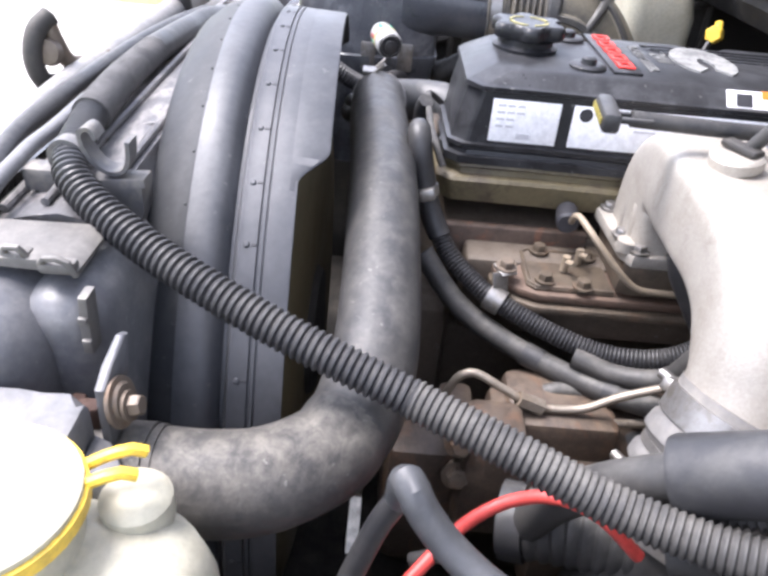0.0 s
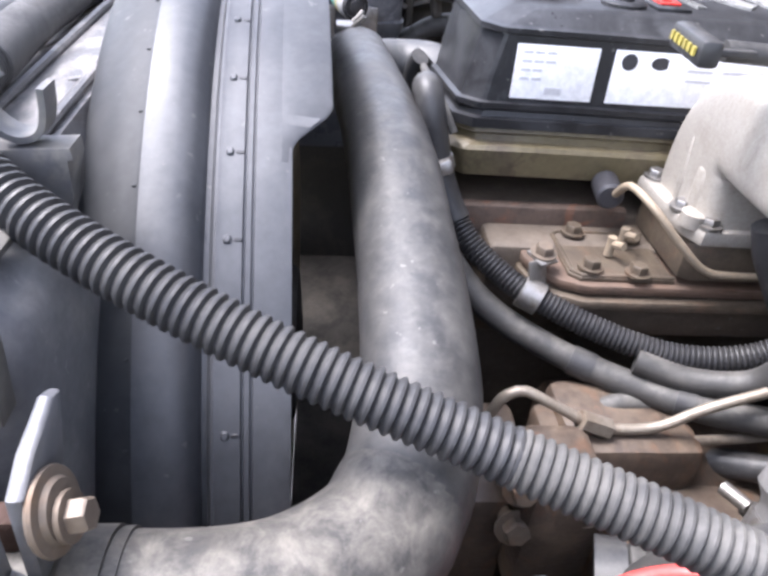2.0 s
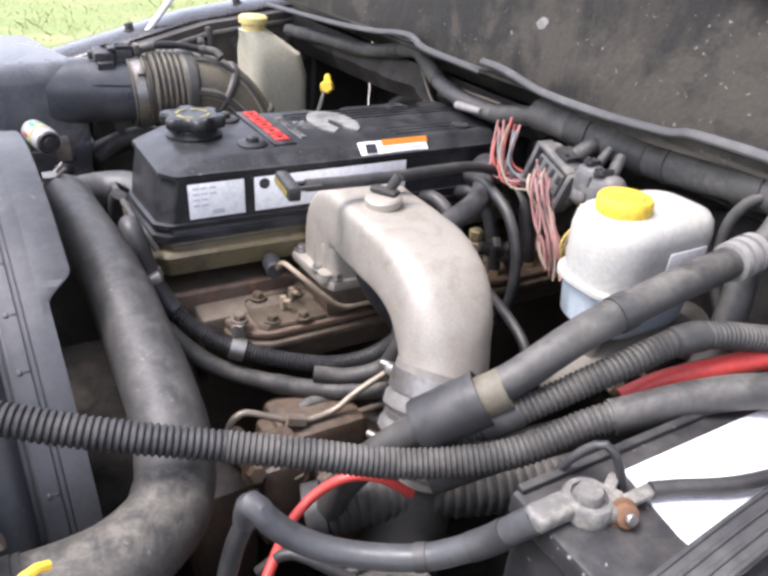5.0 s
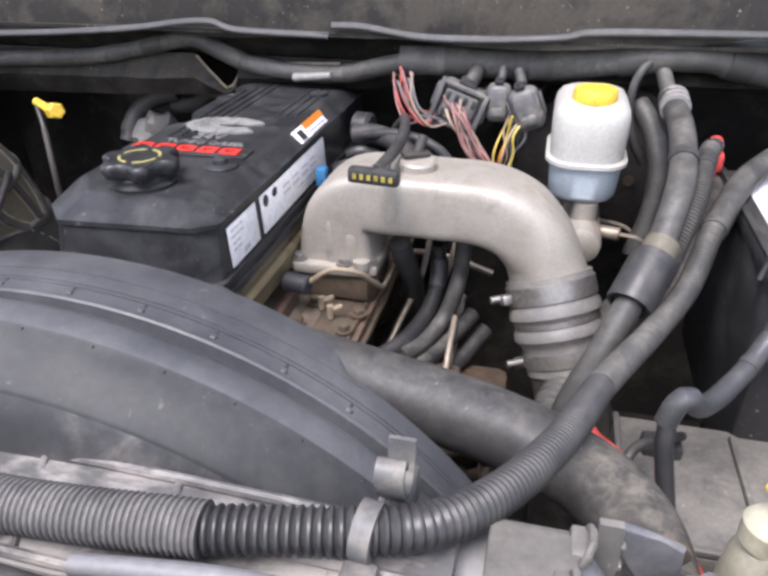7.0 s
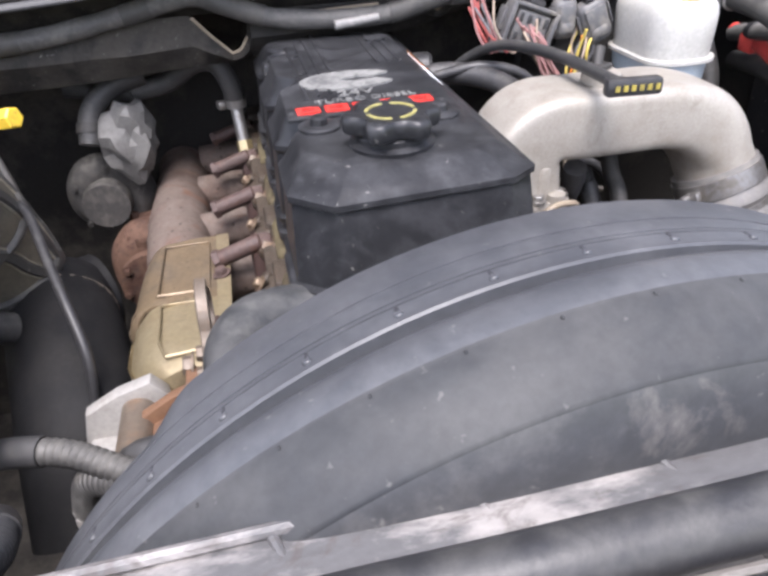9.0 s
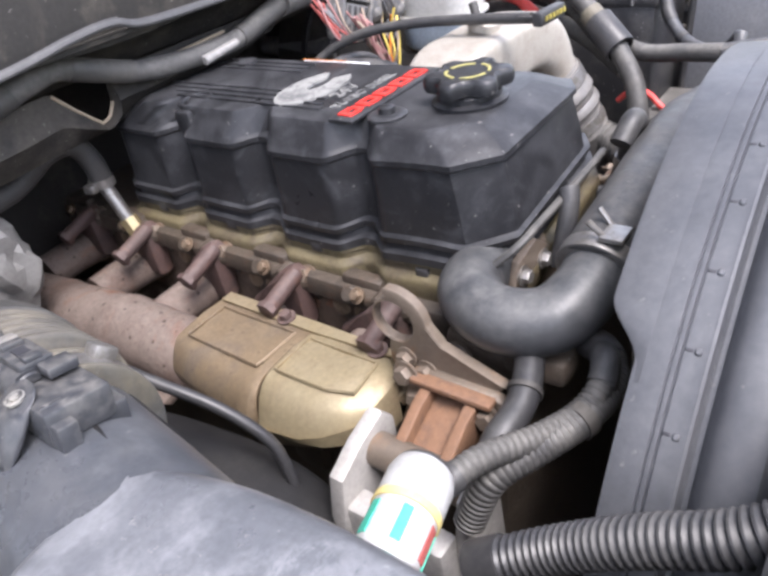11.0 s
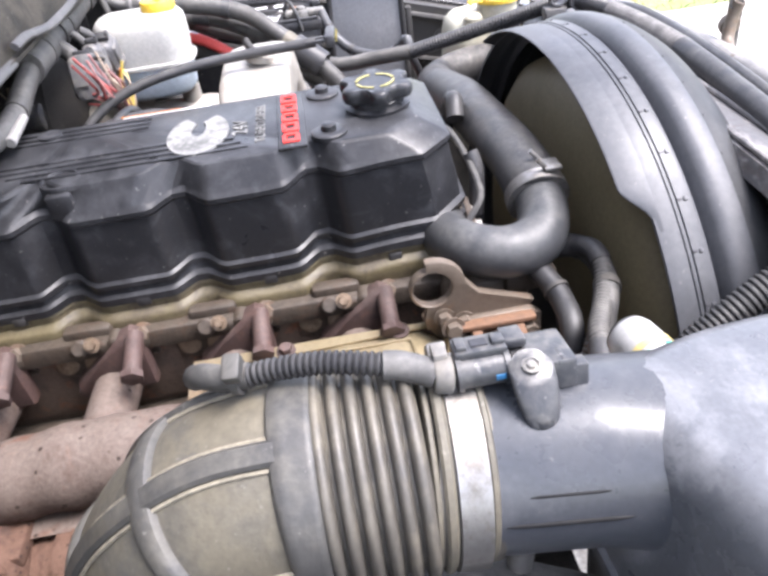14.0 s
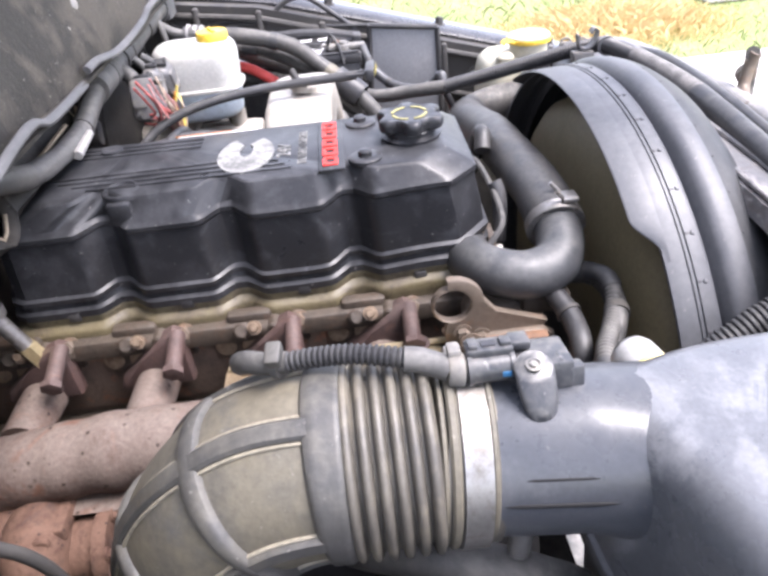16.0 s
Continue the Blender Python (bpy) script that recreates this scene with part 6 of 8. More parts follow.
    for y, x in ((0.154, 0.612), (0.408, 0.600)):
        bm = B()
        box(bm, (x, y, 1.030), (0.030, 0.016, 0.012), 0.0035, None, 3)
        part("end_block", bm, M_STRAP, h)
    st = thing("hold_down_strap", "thin black wire strap over the battery edge", "strap", (0.515, 0.19, 1.02))
    bm = B()
    hose(bm, [(0.514, 0.183, 1.010), (0.521, 0.188, 1.035), (0.530, 0.196, 1.052), (0.536, 0.201, 1.054), (0.542, 0.205, 1.045), (0.548, 0.209, 1.026)], 0.0028, 10)
    part("wire", bm, M_BLACK, st)
    tr = thing("battery_tray_cover", "flat grey-black plastic tray cover ahead of the battery", "cover", (0.50, 0.06, 0.75))
    bm = B()
    box(bm, (0.52, 0.085, 0.80), (0.21, 0.16, 0.12), 0.008)
    part("lid", bm, M_TRAY, tr)
    for x, y, w, d in ((0.52, 0.010, 0.20, 0.006), (0.418, 0.085, 0.006, 0.15), (0.52, 0.085, 0.006, 0.13)):
        bm = B()
        box(bm, (x, y, 0.862), (w, d, 0.008), 0.002)
        part("raised_rim", bm, M_TRAY, tr)
    bm = B()
    box(bm, (0.455, 0.12, 0.866), (0.034, 0.022, 0.014), 0.003)
    part("latch", bm, M_BLACK, tr)
    pn = thing("battery_divider", "upright grey-black plastic panel with a raised rim near the battery", "panel", (0.63, 0.07, 0.78))
    bm = B()
    slab(bm, [(-0.002, 0.80), (0.142, 0.80), (0.128, 1.044), (0.002, 1.027)], "x", 0.622, 0.634, 0.002)
    part("panel", bm, material("grey_panel_plastic", (0.16, 0.165, 0.175), 0.5, grime=(0.24, 0.24, 0.24), amount=0.4, scale=12), pn)
    bm = B()
    for a, c in (((-0.002, 0.80), (0.002, 1.027)), ((0.002, 1.027), (0.128, 1.044)), ((0.128, 1.044), (0.142, 0.80))):
        rod(bm, (0.622, *a), (0.622, *c), 0.005, seg=8)
    part("rim", bm, M_BLACK, pn)


build_battery()


# ---- washer bottle ----
def build_washer():
    t = thing("washer_bottle", "cream washer bottle with a yellow snap cap", "bottle", (0.51, -0.11, 0.80))
    c = Vector((0.513, -0.112, 0))

    def ring(z, w, d, r, dx=0.0, dy=0.0):
        return [(c.x + dx + x, c.y + dy + y, z) for x, y in rounded(w, d, r)]
    bm = B()
    ring_faces(bm, [ring(0.78, 0.066, 0.060, 0.03), ring(0.90, 0.066, 0.060, 0.03), ring(0.965, 0.064, 0.058, 0.034), ring(0.985, 0.060, 0.054, 0.034), ring(0.996, 0.050, 0.046, 0.034), ring(1.001, 0.036, 0.032, 0.028)])
    part("body", bm, M_CREAM_TANK, t, sharp=60)
    bm = B()
    lathe(bm, [(0.033, -0.035), (0.032, 0.010), (0.030, 0.014)], (0.488, -0.136, 1.008), (0, 0, 1), 32)
    part("neck", bm, M_CREAM_TANK, t)
    bm = B()
    lathe(bm, [(0.015, 0), (0.015, 0.012), (0.011, 0.017), (0.003, 0.019)], (0.464, -0.090, 0.992), (0, 0, 1), 20)
    part("tether_post", bm, M_CREAM_TANK, t)
    bm = B()
    lathe(bm, [(0.034, 0.0), (0.036, 0.002), (0.036, 0.008), (0.033, 0.0105), (0.003, 0.0115)], (0.488, -0.136, 1.021), (0, 0, 1), 40)
    part("cap", bm, M_CREAM_TANK, t, "pale cream cap top")
    bm = B()
    lathe(bm, [(0.034, 0.0), (0.0375, 0.0), (0.0375, 0.0062), (0.0355, 0.007)], (0.488, -0.136, 1.020), (0, 0, 1), 40)
    part("cap_rim", bm, M_YELLOW, t, "yellow cap rim")
    for o in (-0.006, 0.006):
        bm = B()
        hose(bm, [(0.472 + o, -0.106, 1.024), (0.469 + o, -0.098, 1.027), (0.466 + o, -0.090, 1.028), (0.464 + o, -0.085, 1.025)], 0.0026, 8)
        part("tether", bm, M_YELLOW, t, "yellow tether strap")


build_washer()


# ---- passenger side: manifold, heat shield, brackets ----
def build_manifold():
    t = thing("exhaust_manifold", "rusty pinkish-brown cast exhaust manifold", "manifold", (-0.2, 0.42, 0.84))
    bm = B()
    hose(bm, [(-0.195, 0.175, 0.858), (-0.205, 0.24, 0.860), (-0.212, 0.315, 0.868), (-0.218, 0.375, 0.880), (-0.220, 0.46, 0.878), (-0.222, 0.56, 0.868), (-0.225, 0.68, 0.86)], 0.036, 24, 0.008, 0.08)
    part("log", bm, M_MANIFOLD, t)
    bm = B()
    slab(bm, [(-0.262, 0.846), (-0.252, 0.836), (-0.180, 0.846), (-0.180, 0.856)], "y", 0.35, 0.69, 0.003)
    part("lower_rib", bm, M_MANIFOLD, t)
    for k in range(5):
        y = 0.127 + 0.118 * k
        bm = B()
        hose(bm, [(-0.110, y + 0.052, 0.880), (-0.150, y + 0.052, 0.884), (-0.195, y + 0.055, 0.880 if k > 1 else 0.866)], 0.022, 18)
        part("runner", bm, M_MANIFOLD, t)
        bm = B()
        slab(bm, [(y + 0.014, 0.880), (y + 0.086, 0.876), (y + 0.090, 0.884), (y + 0.086, 0.896), (y + 0.060, 0.916), (y + 0.034, 0.940), (y + 0.024, 0.944), (y + 0.014, 0.938)], "x", -0.136, -0.113, 0.006)
        part("port_flange", bm, M_PRIMER, t)
        for dy in (0.020,):
            bm = B()
            rod(bm, (-0.124, y + dy, 0.938), (-0.168, y + dy, 0.924), 0.0085, seg=14, bevel=0.002)
            lathe(bm, [(0.011, 0), (0.011, 0.006), (0.008, 0.007)], (-0.166, y + dy, 0.9245), (-0.95, 0, -0.3), 6)
            part("spacer_bolt", bm, M_PRIMER, t, "reddish spacer and bolt")
    sh = thing("heat_shield", "brassy folded heat shield over the front of the manifold", "heat shield", (-0.21, 0.19, 0.83))
    # folded panels: place along the engine, outer reach, depth of the fold and lower edge
    stain = material("heat_stained_shield", (0.185, 0.138, 0.088), 0.45, metal=0.35, grime=(0.105, 0.090, 0.080), amount=0.5, scale=16, bump=0.2, edge=0.24, dust=0.35, dust_color=(0.31, 0.235, 0.145), pits=0.4)
    bowl = [(0.100, 0.196, 0.012, 0.915), (0.103, 0.208, 0.016, 0.908), (0.110, 0.222, 0.020, 0.897), (0.122, 0.236, 0.023, 0.884), (0.140, 0.247, 0.026, 0.870), (0.162, 0.253, 0.028, 0.858), (0.190, 0.255, 0.029, 0.850), (0.205, 0.254, 0.028, 0.848), (0.211, 0.247, 0.022, 0.848)]
    rear = [(0.2115, 0.249, 0.019, 0.848), (0.216, 0.257, 0.024, 0.846), (0.226, 0.259, 0.026, 0.846), (0.230, 0.255, 0.023, 0.846), (0.262, 0.253, 0.022, 0.848), (0.300, 0.250, 0.021, 0.850), (0.326, 0.246, 0.020, 0.855), (0.332, 0.238, 0.016, 0.860)]
    for nm, rows, note, mt in (("front_bowl", bowl, "brassy front bowl", M_SHIELD), ("rear_panel", rear, "heat-stained brown rear panel", stain)):
        bm = B()
        rings = []
        for y, reach, fold, low in rows:
            top = 0.9160 - 0.6 * max(0.0, 0.125 - y)
            sec = [(0.163, top - 0.003), (0.168, top), (0.168 + 0.35 * (reach - 0.168), top + 0.001), (reach - fold * 0.95, top - 0.002), (reach - fold * 0.55, top - fold * 0.30), (reach - fold * 0.20, top - fold * 0.72), (reach, top - fold * 1.25),
                   (reach + 0.001, (top + low) / 2), (reach - 0.006, low + 0.012), (reach - 0.020, low)]
            ring = []
            for j, (x, z) in enumerate(sec):
                jog = 0.0016 * noise.noise(Vector((y * 45, j * 0.8, 2))) + (0.0014 * math.sin(j * 2.4 + y * 30) * max(0.0, 1 - abs(y - 0.115) / 0.03) if 2 < j < 8 else 0.0)
                ring.append((-x + jog, y + 0.3 * jog, z + jog))
            rings.append(ring + [(x + 0.0015, y, z - 0.0015) for x, y, z in ring[::-1]])
        ring_faces(bm, rings)
        part(nm, bm, mt, sh, note, sharp=30)
    bm = B()
    slab(bm, [(-0.160, 0.112), (-0.166, 0.106), (-0.171, 0.21), (-0.171, 0.330), (-0.158, 0.330), (-0.158, 0.21)], "z", 0.9167, 0.9187)
    part("top_flange", bm, M_SHIELD, sh)
    for ln, mt in (([(0.178, 0.132), (0.214, 0.128), (0.221, 0.150), (0.222, 0.206), (0.178, 0.206), (0.178, 0.132)], M_SHIELD), ([(0.178, 0.224), (0.226, 0.224), (0.224, 0.318), (0.178, 0.318), (0.178, 0.224)], stain)):
        bm = B()
        sweep(bm, resample([Vector((-x, y, 0.9172)) for x, y in ln], 0.004), 0.0016, 8, 0.6)
        part("pressed_frame", bm, mt, sh)
    for y in (0.140, 0.245):
        bm = B()
        hexbolt(bm, (-0.166, y, 0.9185), (-0.2, 0, 1), 0.0062, 0.006)
        part("clamp_bolt", bm, M_PRIMER, sh, "rusty clamp bolt")
    # lifting eye bracket and roller bracket
    le = thing("lifting_bracket", "brown steel lifting eye bracket at the engine front", "bracket", (-0.17, 0.08, 0.90))
    bm = B()
    c = (0.108, 0.966)
    outline = [(c[0] + 0.030 * math.cos(radians(a)), c[1] + 0.029 * math.sin(radians(a))) for a in range(80, 290, 9)]
    outline += [(0.116, 0.922), (0.060, 0.922), (0.022, 0.930), (0.016, 0.938), (0.050, 0.946), (0.066, 0.954), (0.077, 0.968), (0.088, 0.984), (0.100, 0.993)]

    def reach(a):
        """How far the plate's edge lies from the eye's middle in one direction."""
        dx, dz = math.cos(a), math.sin(a)
        far = 0.02
        for (x0, z0), (x1, z1) in zip(outline, outline[1:] + outline[:1]):
            x0, z0, x1, z1 = x0 - c[0], z0 - c[1], x1 - c[0], z1 - c[1]
            det = dx * (z0 - z1) - dz * (x0 - x1)
            if abs(det) > 1e-9:
                r = (x0 * (z0 - z1) - z0 * (x0 - x1)) / det
                q = (dx * z0 - dz * x0) / det
                if r > 0 and -0.001 <= q <= 1.001:
                    far = max(far, r)
        return far
    rings = []
    for k in range(121):
        a = 2 * math.pi * k / 120
        f, h = reach(a), 0.0175
        ring = []
        for x, r in ((-0.1755, f), (-0.1765, f - 0.0015), (-0.1765, h + 0.001), (-0.1755, h), (-0.168, h), (-0.168, f)):
            ring.append((x, c[0] + r * math.cos(a), c[1] + r * math.sin(a)))
        rings.append(ring)
    ring_faces(bm, rings, caps=False)
    bmesh.ops.remove_doubles(bm, verts=bm.verts, dist=0.00005)
    part("plate", bm, M_BRACKET, le)
    for y, z in ((0.100, 0.935), (0.082, 0.928)):
        bm = B()
        hexbolt(bm, (-0.177, y, z), (-1, 0, 0.1), 0.0065, 0.007)
        part("bolt", bm, M_BRACKET, le)
    bm = B()
    slab(bm, [(0.118, 0.930), (0.100, 0.945), (0.076, 0.945), (0.074, 0.900), (0.090, 0.888), (0.104, 0.898)], "x", -0.170, -0.160, 0.002)
    part("mount_foot", bm, M_BRACKET, le)
    rb = thing("roller_bracket", "rust-orange bracket with a worn brown roller pin", "bracket", (-0.2, 0.055, 0.86))
    bm = B()
    slab(bm, [(0.012, 0.876), (0.098, 0.876), (0.098, 0.925), (0.088, 0.932), (0.022, 0.932), (0.012, 0.925)], "x", -0.184, -0.174, 0.002)
    part("back_plate", bm, M_BRACKET, rb)
    bm = B()
    slab(bm, [(-0.182, 0.918), (-0.228, 0.898), (-0.228, 0.890), (-0.182, 0.884)], "y", 0.036, 0.074, 0.002)
    part("web", bm, M_RUST, rb)
    for y in (0.036, 0.074):
        bm = B()
        slab(bm, [(-0.182, 0.930), (-0.205, 0.922), (-0.234, 0.906), (-0.237, 0.885), (-0.182, 0.876)], "y", y - 0.0045, y + 0.0045, 0.0015)
        part("cheek", bm, M_RUST, rb)
    bm = B()
    box(bm, (-0.188, 0.055, 0.929), (0.012, 0.070, 0.006), 0.002)
    part("top_rib", bm, M_RUST, rb)
    bm = B()
    rod(bm, (-0.236, 0.014, 0.896), (-0.236, 0.096, 0.896), 0.0135, seg=24, bevel=0.002)
    part("roller", bm, M_BRACKET, rb)
    for y, z in ((0.086, 0.909), (0.025, 0.915), (0.094, 0.93)):
        bm = B()
        hexbolt(bm, (-0.188, y, z), (-1, 0, 0.15), 0.0075, 0.007)
        part("bolt", bm, M_BRACKET, rb)
    al = thing("aluminium_yoke", "pale cast aluminium yoke round the roller", "bracket", (-0.25, 0.06, 0.80))
    bm = B()
    slab(bm, [(-0.212, 0.908), (-0.223, 0.922), (-0.250, 0.914), (-0.276, 0.900), (-0.284, 0.865), (-0.284, 0.80), (-0.21, 0.80)], "y", 0.092, 0.106, 0.003)
    slab(bm, [(-0.215, 0.905), (-0.235, 0.914), (-0.254, 0.904), (-0.262, 0.86), (-0.265, 0.80), (-0.21, 0.80)], "y", 0.004, 0.014, 0.003)
    box(bm, (-0.268, 0.055, 0.838), (0.022, 0.085, 0.075), 0.004)
    part("yoke", bm, material("pale_alloy", (0.40, 0.385, 0.365), 0.5, metal=0.3, grime=(0.27, 0.25, 0.22), amount=0.35, scale=30), al)
    bm = B()
    hexbolt(bm, (-0.236, 0.106, 0.896), (0, 1, 0), 0.009, 0.006)
    part("nut", bm, M_STEEL, al)


build_manifold()


# ---- air cleaner box, sensor and bellows ----
def band(bm, line, outs, width, lift, sink=0.004):
    """A flat raised strip along a line; outs: the outward direction at each point."""
    rings = []
    k = len(line)
    for i, p in enumerate(line):
        d = (line[min(i + 1, k - 1)] - line[max(i - 1, 0)]).normalized()
        o = outs[i]
        side = d.cross(o).normalized() * width / 2
        rings.append([p - side - o * sink, p - side + o * lift * 0.55, p - side * 0.72 + o * lift, p + side * 0.72 + o * lift, p + side + o * lift * 0.55, p + side - o * sink])
    ring_faces(bm, rings)
    return bm


def build_airbox():
    t = thing("air_filter_box", "big dusty black plastic air filter box", "air box", (-0.50, -0.06, 0.80))
    # plan from the outlet along the engine side, round the front and back along the fender
    plan = [(-0.3950, 0.050), (-0.3800, 0.0), (-0.3760, -0.066), (-0.3830, -0.090), (-0.4090, -0.132), (-0.436, -0.150), (-0.50, -0.156), (-0.60, -0.154), (-0.64, -0.140), (-0.655, -0.10),
            (-0.655, -0.02), (-0.640, 0.012), (-0.600, 0.028), (-0.540, 0.036), (-0.483, 0.048), (-0.455, 0.058), (-0.432, 0.060), (-0.408, 0.060)]
    loop = [Vector((*p, 0)) for p in plan]
    smooth = spline(loop + loop[:3], 5)[5:5 + 5 * len(loop)]

    def ring(z, inset):
        c = Vector((-0.50, -0.05, 0))
        out = []
        for i, p in enumerate(smooth):
            d = (smooth[(i + 1) % len(smooth)] - smooth[i - 1]).normalized()
            n = Vector((-d.y, d.x, 0))
            if n.dot(c - p) < 0:
                n = -n
            q = p + n * min(inset, 0.014)
            q = q.lerp(c, max(0.0, inset - 0.014) * 7)
            out.append((q.x, q.y, z + 0.003 * (1 - abs(q.x + 0.5) / 0.16)))
        return out
    bm = B()
    ring_faces(bm, [ring(z, i) for z, i in ((0.78, 0.010), (0.935, 0.002), (0.945, -0.003), (0.955, -0.003), (0.957, 0.0), (1.052, 0.001), (1.063, 0.003), (1.0705, 0.007), (1.0750, 0.012), (1.0775, 0.019), (1.0785, 0.032), (1.079, 0.1))])
    part("shell", bm, M_AIRBOX, t, sharp=40)
    bm = B()
    # the outlet: a round neck that widens softly into the box on its outer side
    rings = []
    for k in range(37):
        f = k / 36
        y = 0.150 - 0.145 * f
        g = max(0.0, (f - 0.52) / 0.48)
        wide = 0.010 * g ** 2.2
        cx, cz = -0.4080 - 0.020 * f - wide * 0.5, 1.0310 + 0.006 * f - 0.010 * g
        hx, hz = 0.0480 + wide * 0.5, 0.0480 + 0.002 * g
        e = 2 + 0.7 * g
        rings.append([(cx + math.copysign(abs(math.cos(a)) ** (2 / e), math.cos(a)) * hx, y, cz + math.copysign(abs(math.sin(a)) ** (2 / e), math.sin(a)) * hz) for a in (2 * math.pi * j / 56 for j in range(56))])
    ring_faces(bm, rings)
    part("outlet_neck", bm, M_NECK, t, "smooth outlet neck, colour darkened to look shaded", sharp=60)
    # matte black ribs draw the shaded groove lines along the neck
    for a, y0, y1, w in ((-80, 0.065, 0.127, 0.0016), (-62, 0.074, 0.116, 0.0010), (70, 0.066, 0.127, 0.0016), (20, 0.068, 0.127, 0.0014)):
        ar = radians(a)
        bm = B()
        o = Vector((math.sin(ar), 0, math.cos(ar)))
        ln = [Vector((-0.4080 - 0.138 * (0.150 - y0 - (y1 - y0) * k / 12), y0 + (y1 - y0) * k / 12, 1.0310 + 0.04 * (0.150 - y0 - (y1 - y0) * k / 12))) + o * 0.0474 for k in range(13)]
        sweep(bm, ln, [w * min(1, 0.2 + k / 2, 0.2 + (12 - k) / 2) for k in range(13)], 8)
        part("neck_rib", bm, M_DUCT, t)
    # drain nipple below the outlet
    bm = B()
    rod(bm, (-0.425, 0.105, 0.988), (-0.434, 0.111, 0.960), 0.008, 0.007, 16, 0.002)
    part("drain_nipple", bm, M_TRAY, t, "dusty grey nipple")
    # cover clips along the seam
    for x, y in ((-0.3765, -0.04), (-0.3800, 0.015)):
        bm = B()
        box(bm, (x, y, 0.957), (0.006, 0.022, 0.040), 0.002)
        part("clip", bm, M_STEEL, t, "dull steel clip")

    s = thing("air_flow_sensor", "dusty grey sensor plugged into the air box outlet", "sensor", (-0.410, 0.10, 1.075))
    tilt = Matrix.Rotation(radians(10), 3, "Y")
    bm = B()
    box(bm, (-0.4035, 0.0930, 1.0880), (0.030, 0.0290, 0.0165), 0.0022, tilt)
    box(bm, (-0.3990, 0.0930, 1.0760), (0.030, 0.0240, 0.0140), 0.002, tilt)
    box(bm, (-0.3950, 0.1040, 1.0990), (0.014, 0.0110, 0.0050), 0.0012, tilt)
    part("body", bm, M_SENSOR, s)
    bm = B()
    rings = []
    for f, r, sq in ((0.0, 0.0098, 1.0), (0.04, 0.0108, 1.0), (0.35, 0.0106, 1.0), (0.62, 0.0098, 0.95), (0.84, 0.0080, 0.85), (0.96, 0.0048, 0.7), (1.0, 0.0020, 0.5)):
        c = Vector((-0.4165, 0.1010, 1.0985)).lerp(Vector((-0.4335, 0.0995, 1.0760)), f)
        rings.append([c + Vector((math.cos(a) * 0.8 * r * sq, math.sin(a) * r, 0.004 * math.cos(a) * r / 0.01)) for a in (2 * math.pi * j / 28 for j in range(28))])
    ring_faces(bm, rings)
    part("mounting_foot", bm, M_SENSOR, s, "rounded foot hanging over the neck", sharp=50)
    bm = B()
    lathe(bm, [(0.0046, 0), (0.0046, 0.0012), (0.0036, 0.0015), (0.0032, 0.0006), (0.0022, 0.0006), (0.0020, 0.0020), (0.0008, 0.0022)], (-0.4165, 0.1010, 1.0985), (-0.15, 0, 1), 24)
    part("screw", bm, M_LEAD, s, "dull screw in a ring")
    bm = B()
    box(bm, (-0.4135, 0.0800, 1.0840), (0.0090, 0.0145, 0.0180), 0.0012, tilt)
    box(bm, (-0.4120, 0.0850, 1.0880), (0.0100, 0.0025, 0.0200), 0.0006, tilt)
    part("end_tab", bm, M_SENSOR, s)
    bm = B()
    rod(bm, (-0.4070, 0.1085, 1.0930), (-0.4070, 0.1350, 1.0930), 0.0082, 0.0082, 24, 0.0012)
    box(bm, (-0.4000, 0.1215, 1.0890), (0.012, 0.0260, 0.0160), 0.002)
    for y in (0.1105, 0.1335):
        clip_band(bm, (-0.4070, y, 1.0930), (0, 1, 0), 0.0080, 0.0026, False, 0.0012)
    part("plug", bm, M_SENSOR, s, "dark connector plug")
    bm = B()
    box(bm, (-0.4005, 0.1220, 1.1015), (0.0150, 0.0250, 0.0045), 0.0010, tilt)
    box(bm, (-0.4005, 0.1130, 1.1045), (0.0080, 0.0060, 0.0030), 0.0006, tilt)
    box(bm, (-0.4005, 0.1310, 1.1045), (0.0100, 0.0050, 0.0030), 0.0006, tilt)
    part("latch", bm, M_SENSOR, s, "connector latch with a slot")
    # black chip laid on the latch for the shade of its slot
    bm = B()
    box(bm, (-0.4005, 0.1220, 1.1040), (0.0060, 0.0080, 0.0012), 0, tilt)
    part("latch_slot", bm, M_INKBLACK, s)
    bm = B()
    rod(bm, (-0.4060, 0.1365, 1.0925), (-0.4060, 0.1455, 1.0935), 0.0098, 0.0090, 10, 0.001)
    box(bm, (-0.4000, 0.1410, 1.1010), (0.012, 0.0070, 0.0060), 0.001, tilt)
    part("collar", bm, M_GREY_CONN, s, "dusty grey collar")
    bm = B()
    box(bm, (-0.4149, 0.1145, 1.0935), (0.0010, 0.0050, 0.0034), 0.0003)
    part("seal", bm, M_TEAL, s, "blue seal")
    w = thing("sensor_loom", "ribbed dark loom arching over the bellows to the sensor", "wiring loom", (-0.3880, 0.2, 1.085))
    bm = B()
    corrugated(bm, [(-0.4035, 0.1500, 1.0960), (-0.3990, 0.172, 1.1010), (-0.3930, 0.196, 1.1020), (-0.3880, 0.218, 1.0990), (-0.3850, 0.236, 1.0950)], 0.0062, 0.0034, 0.0012, 14)
    part("conduit", bm, M_LOOM, w)
    bm = B()
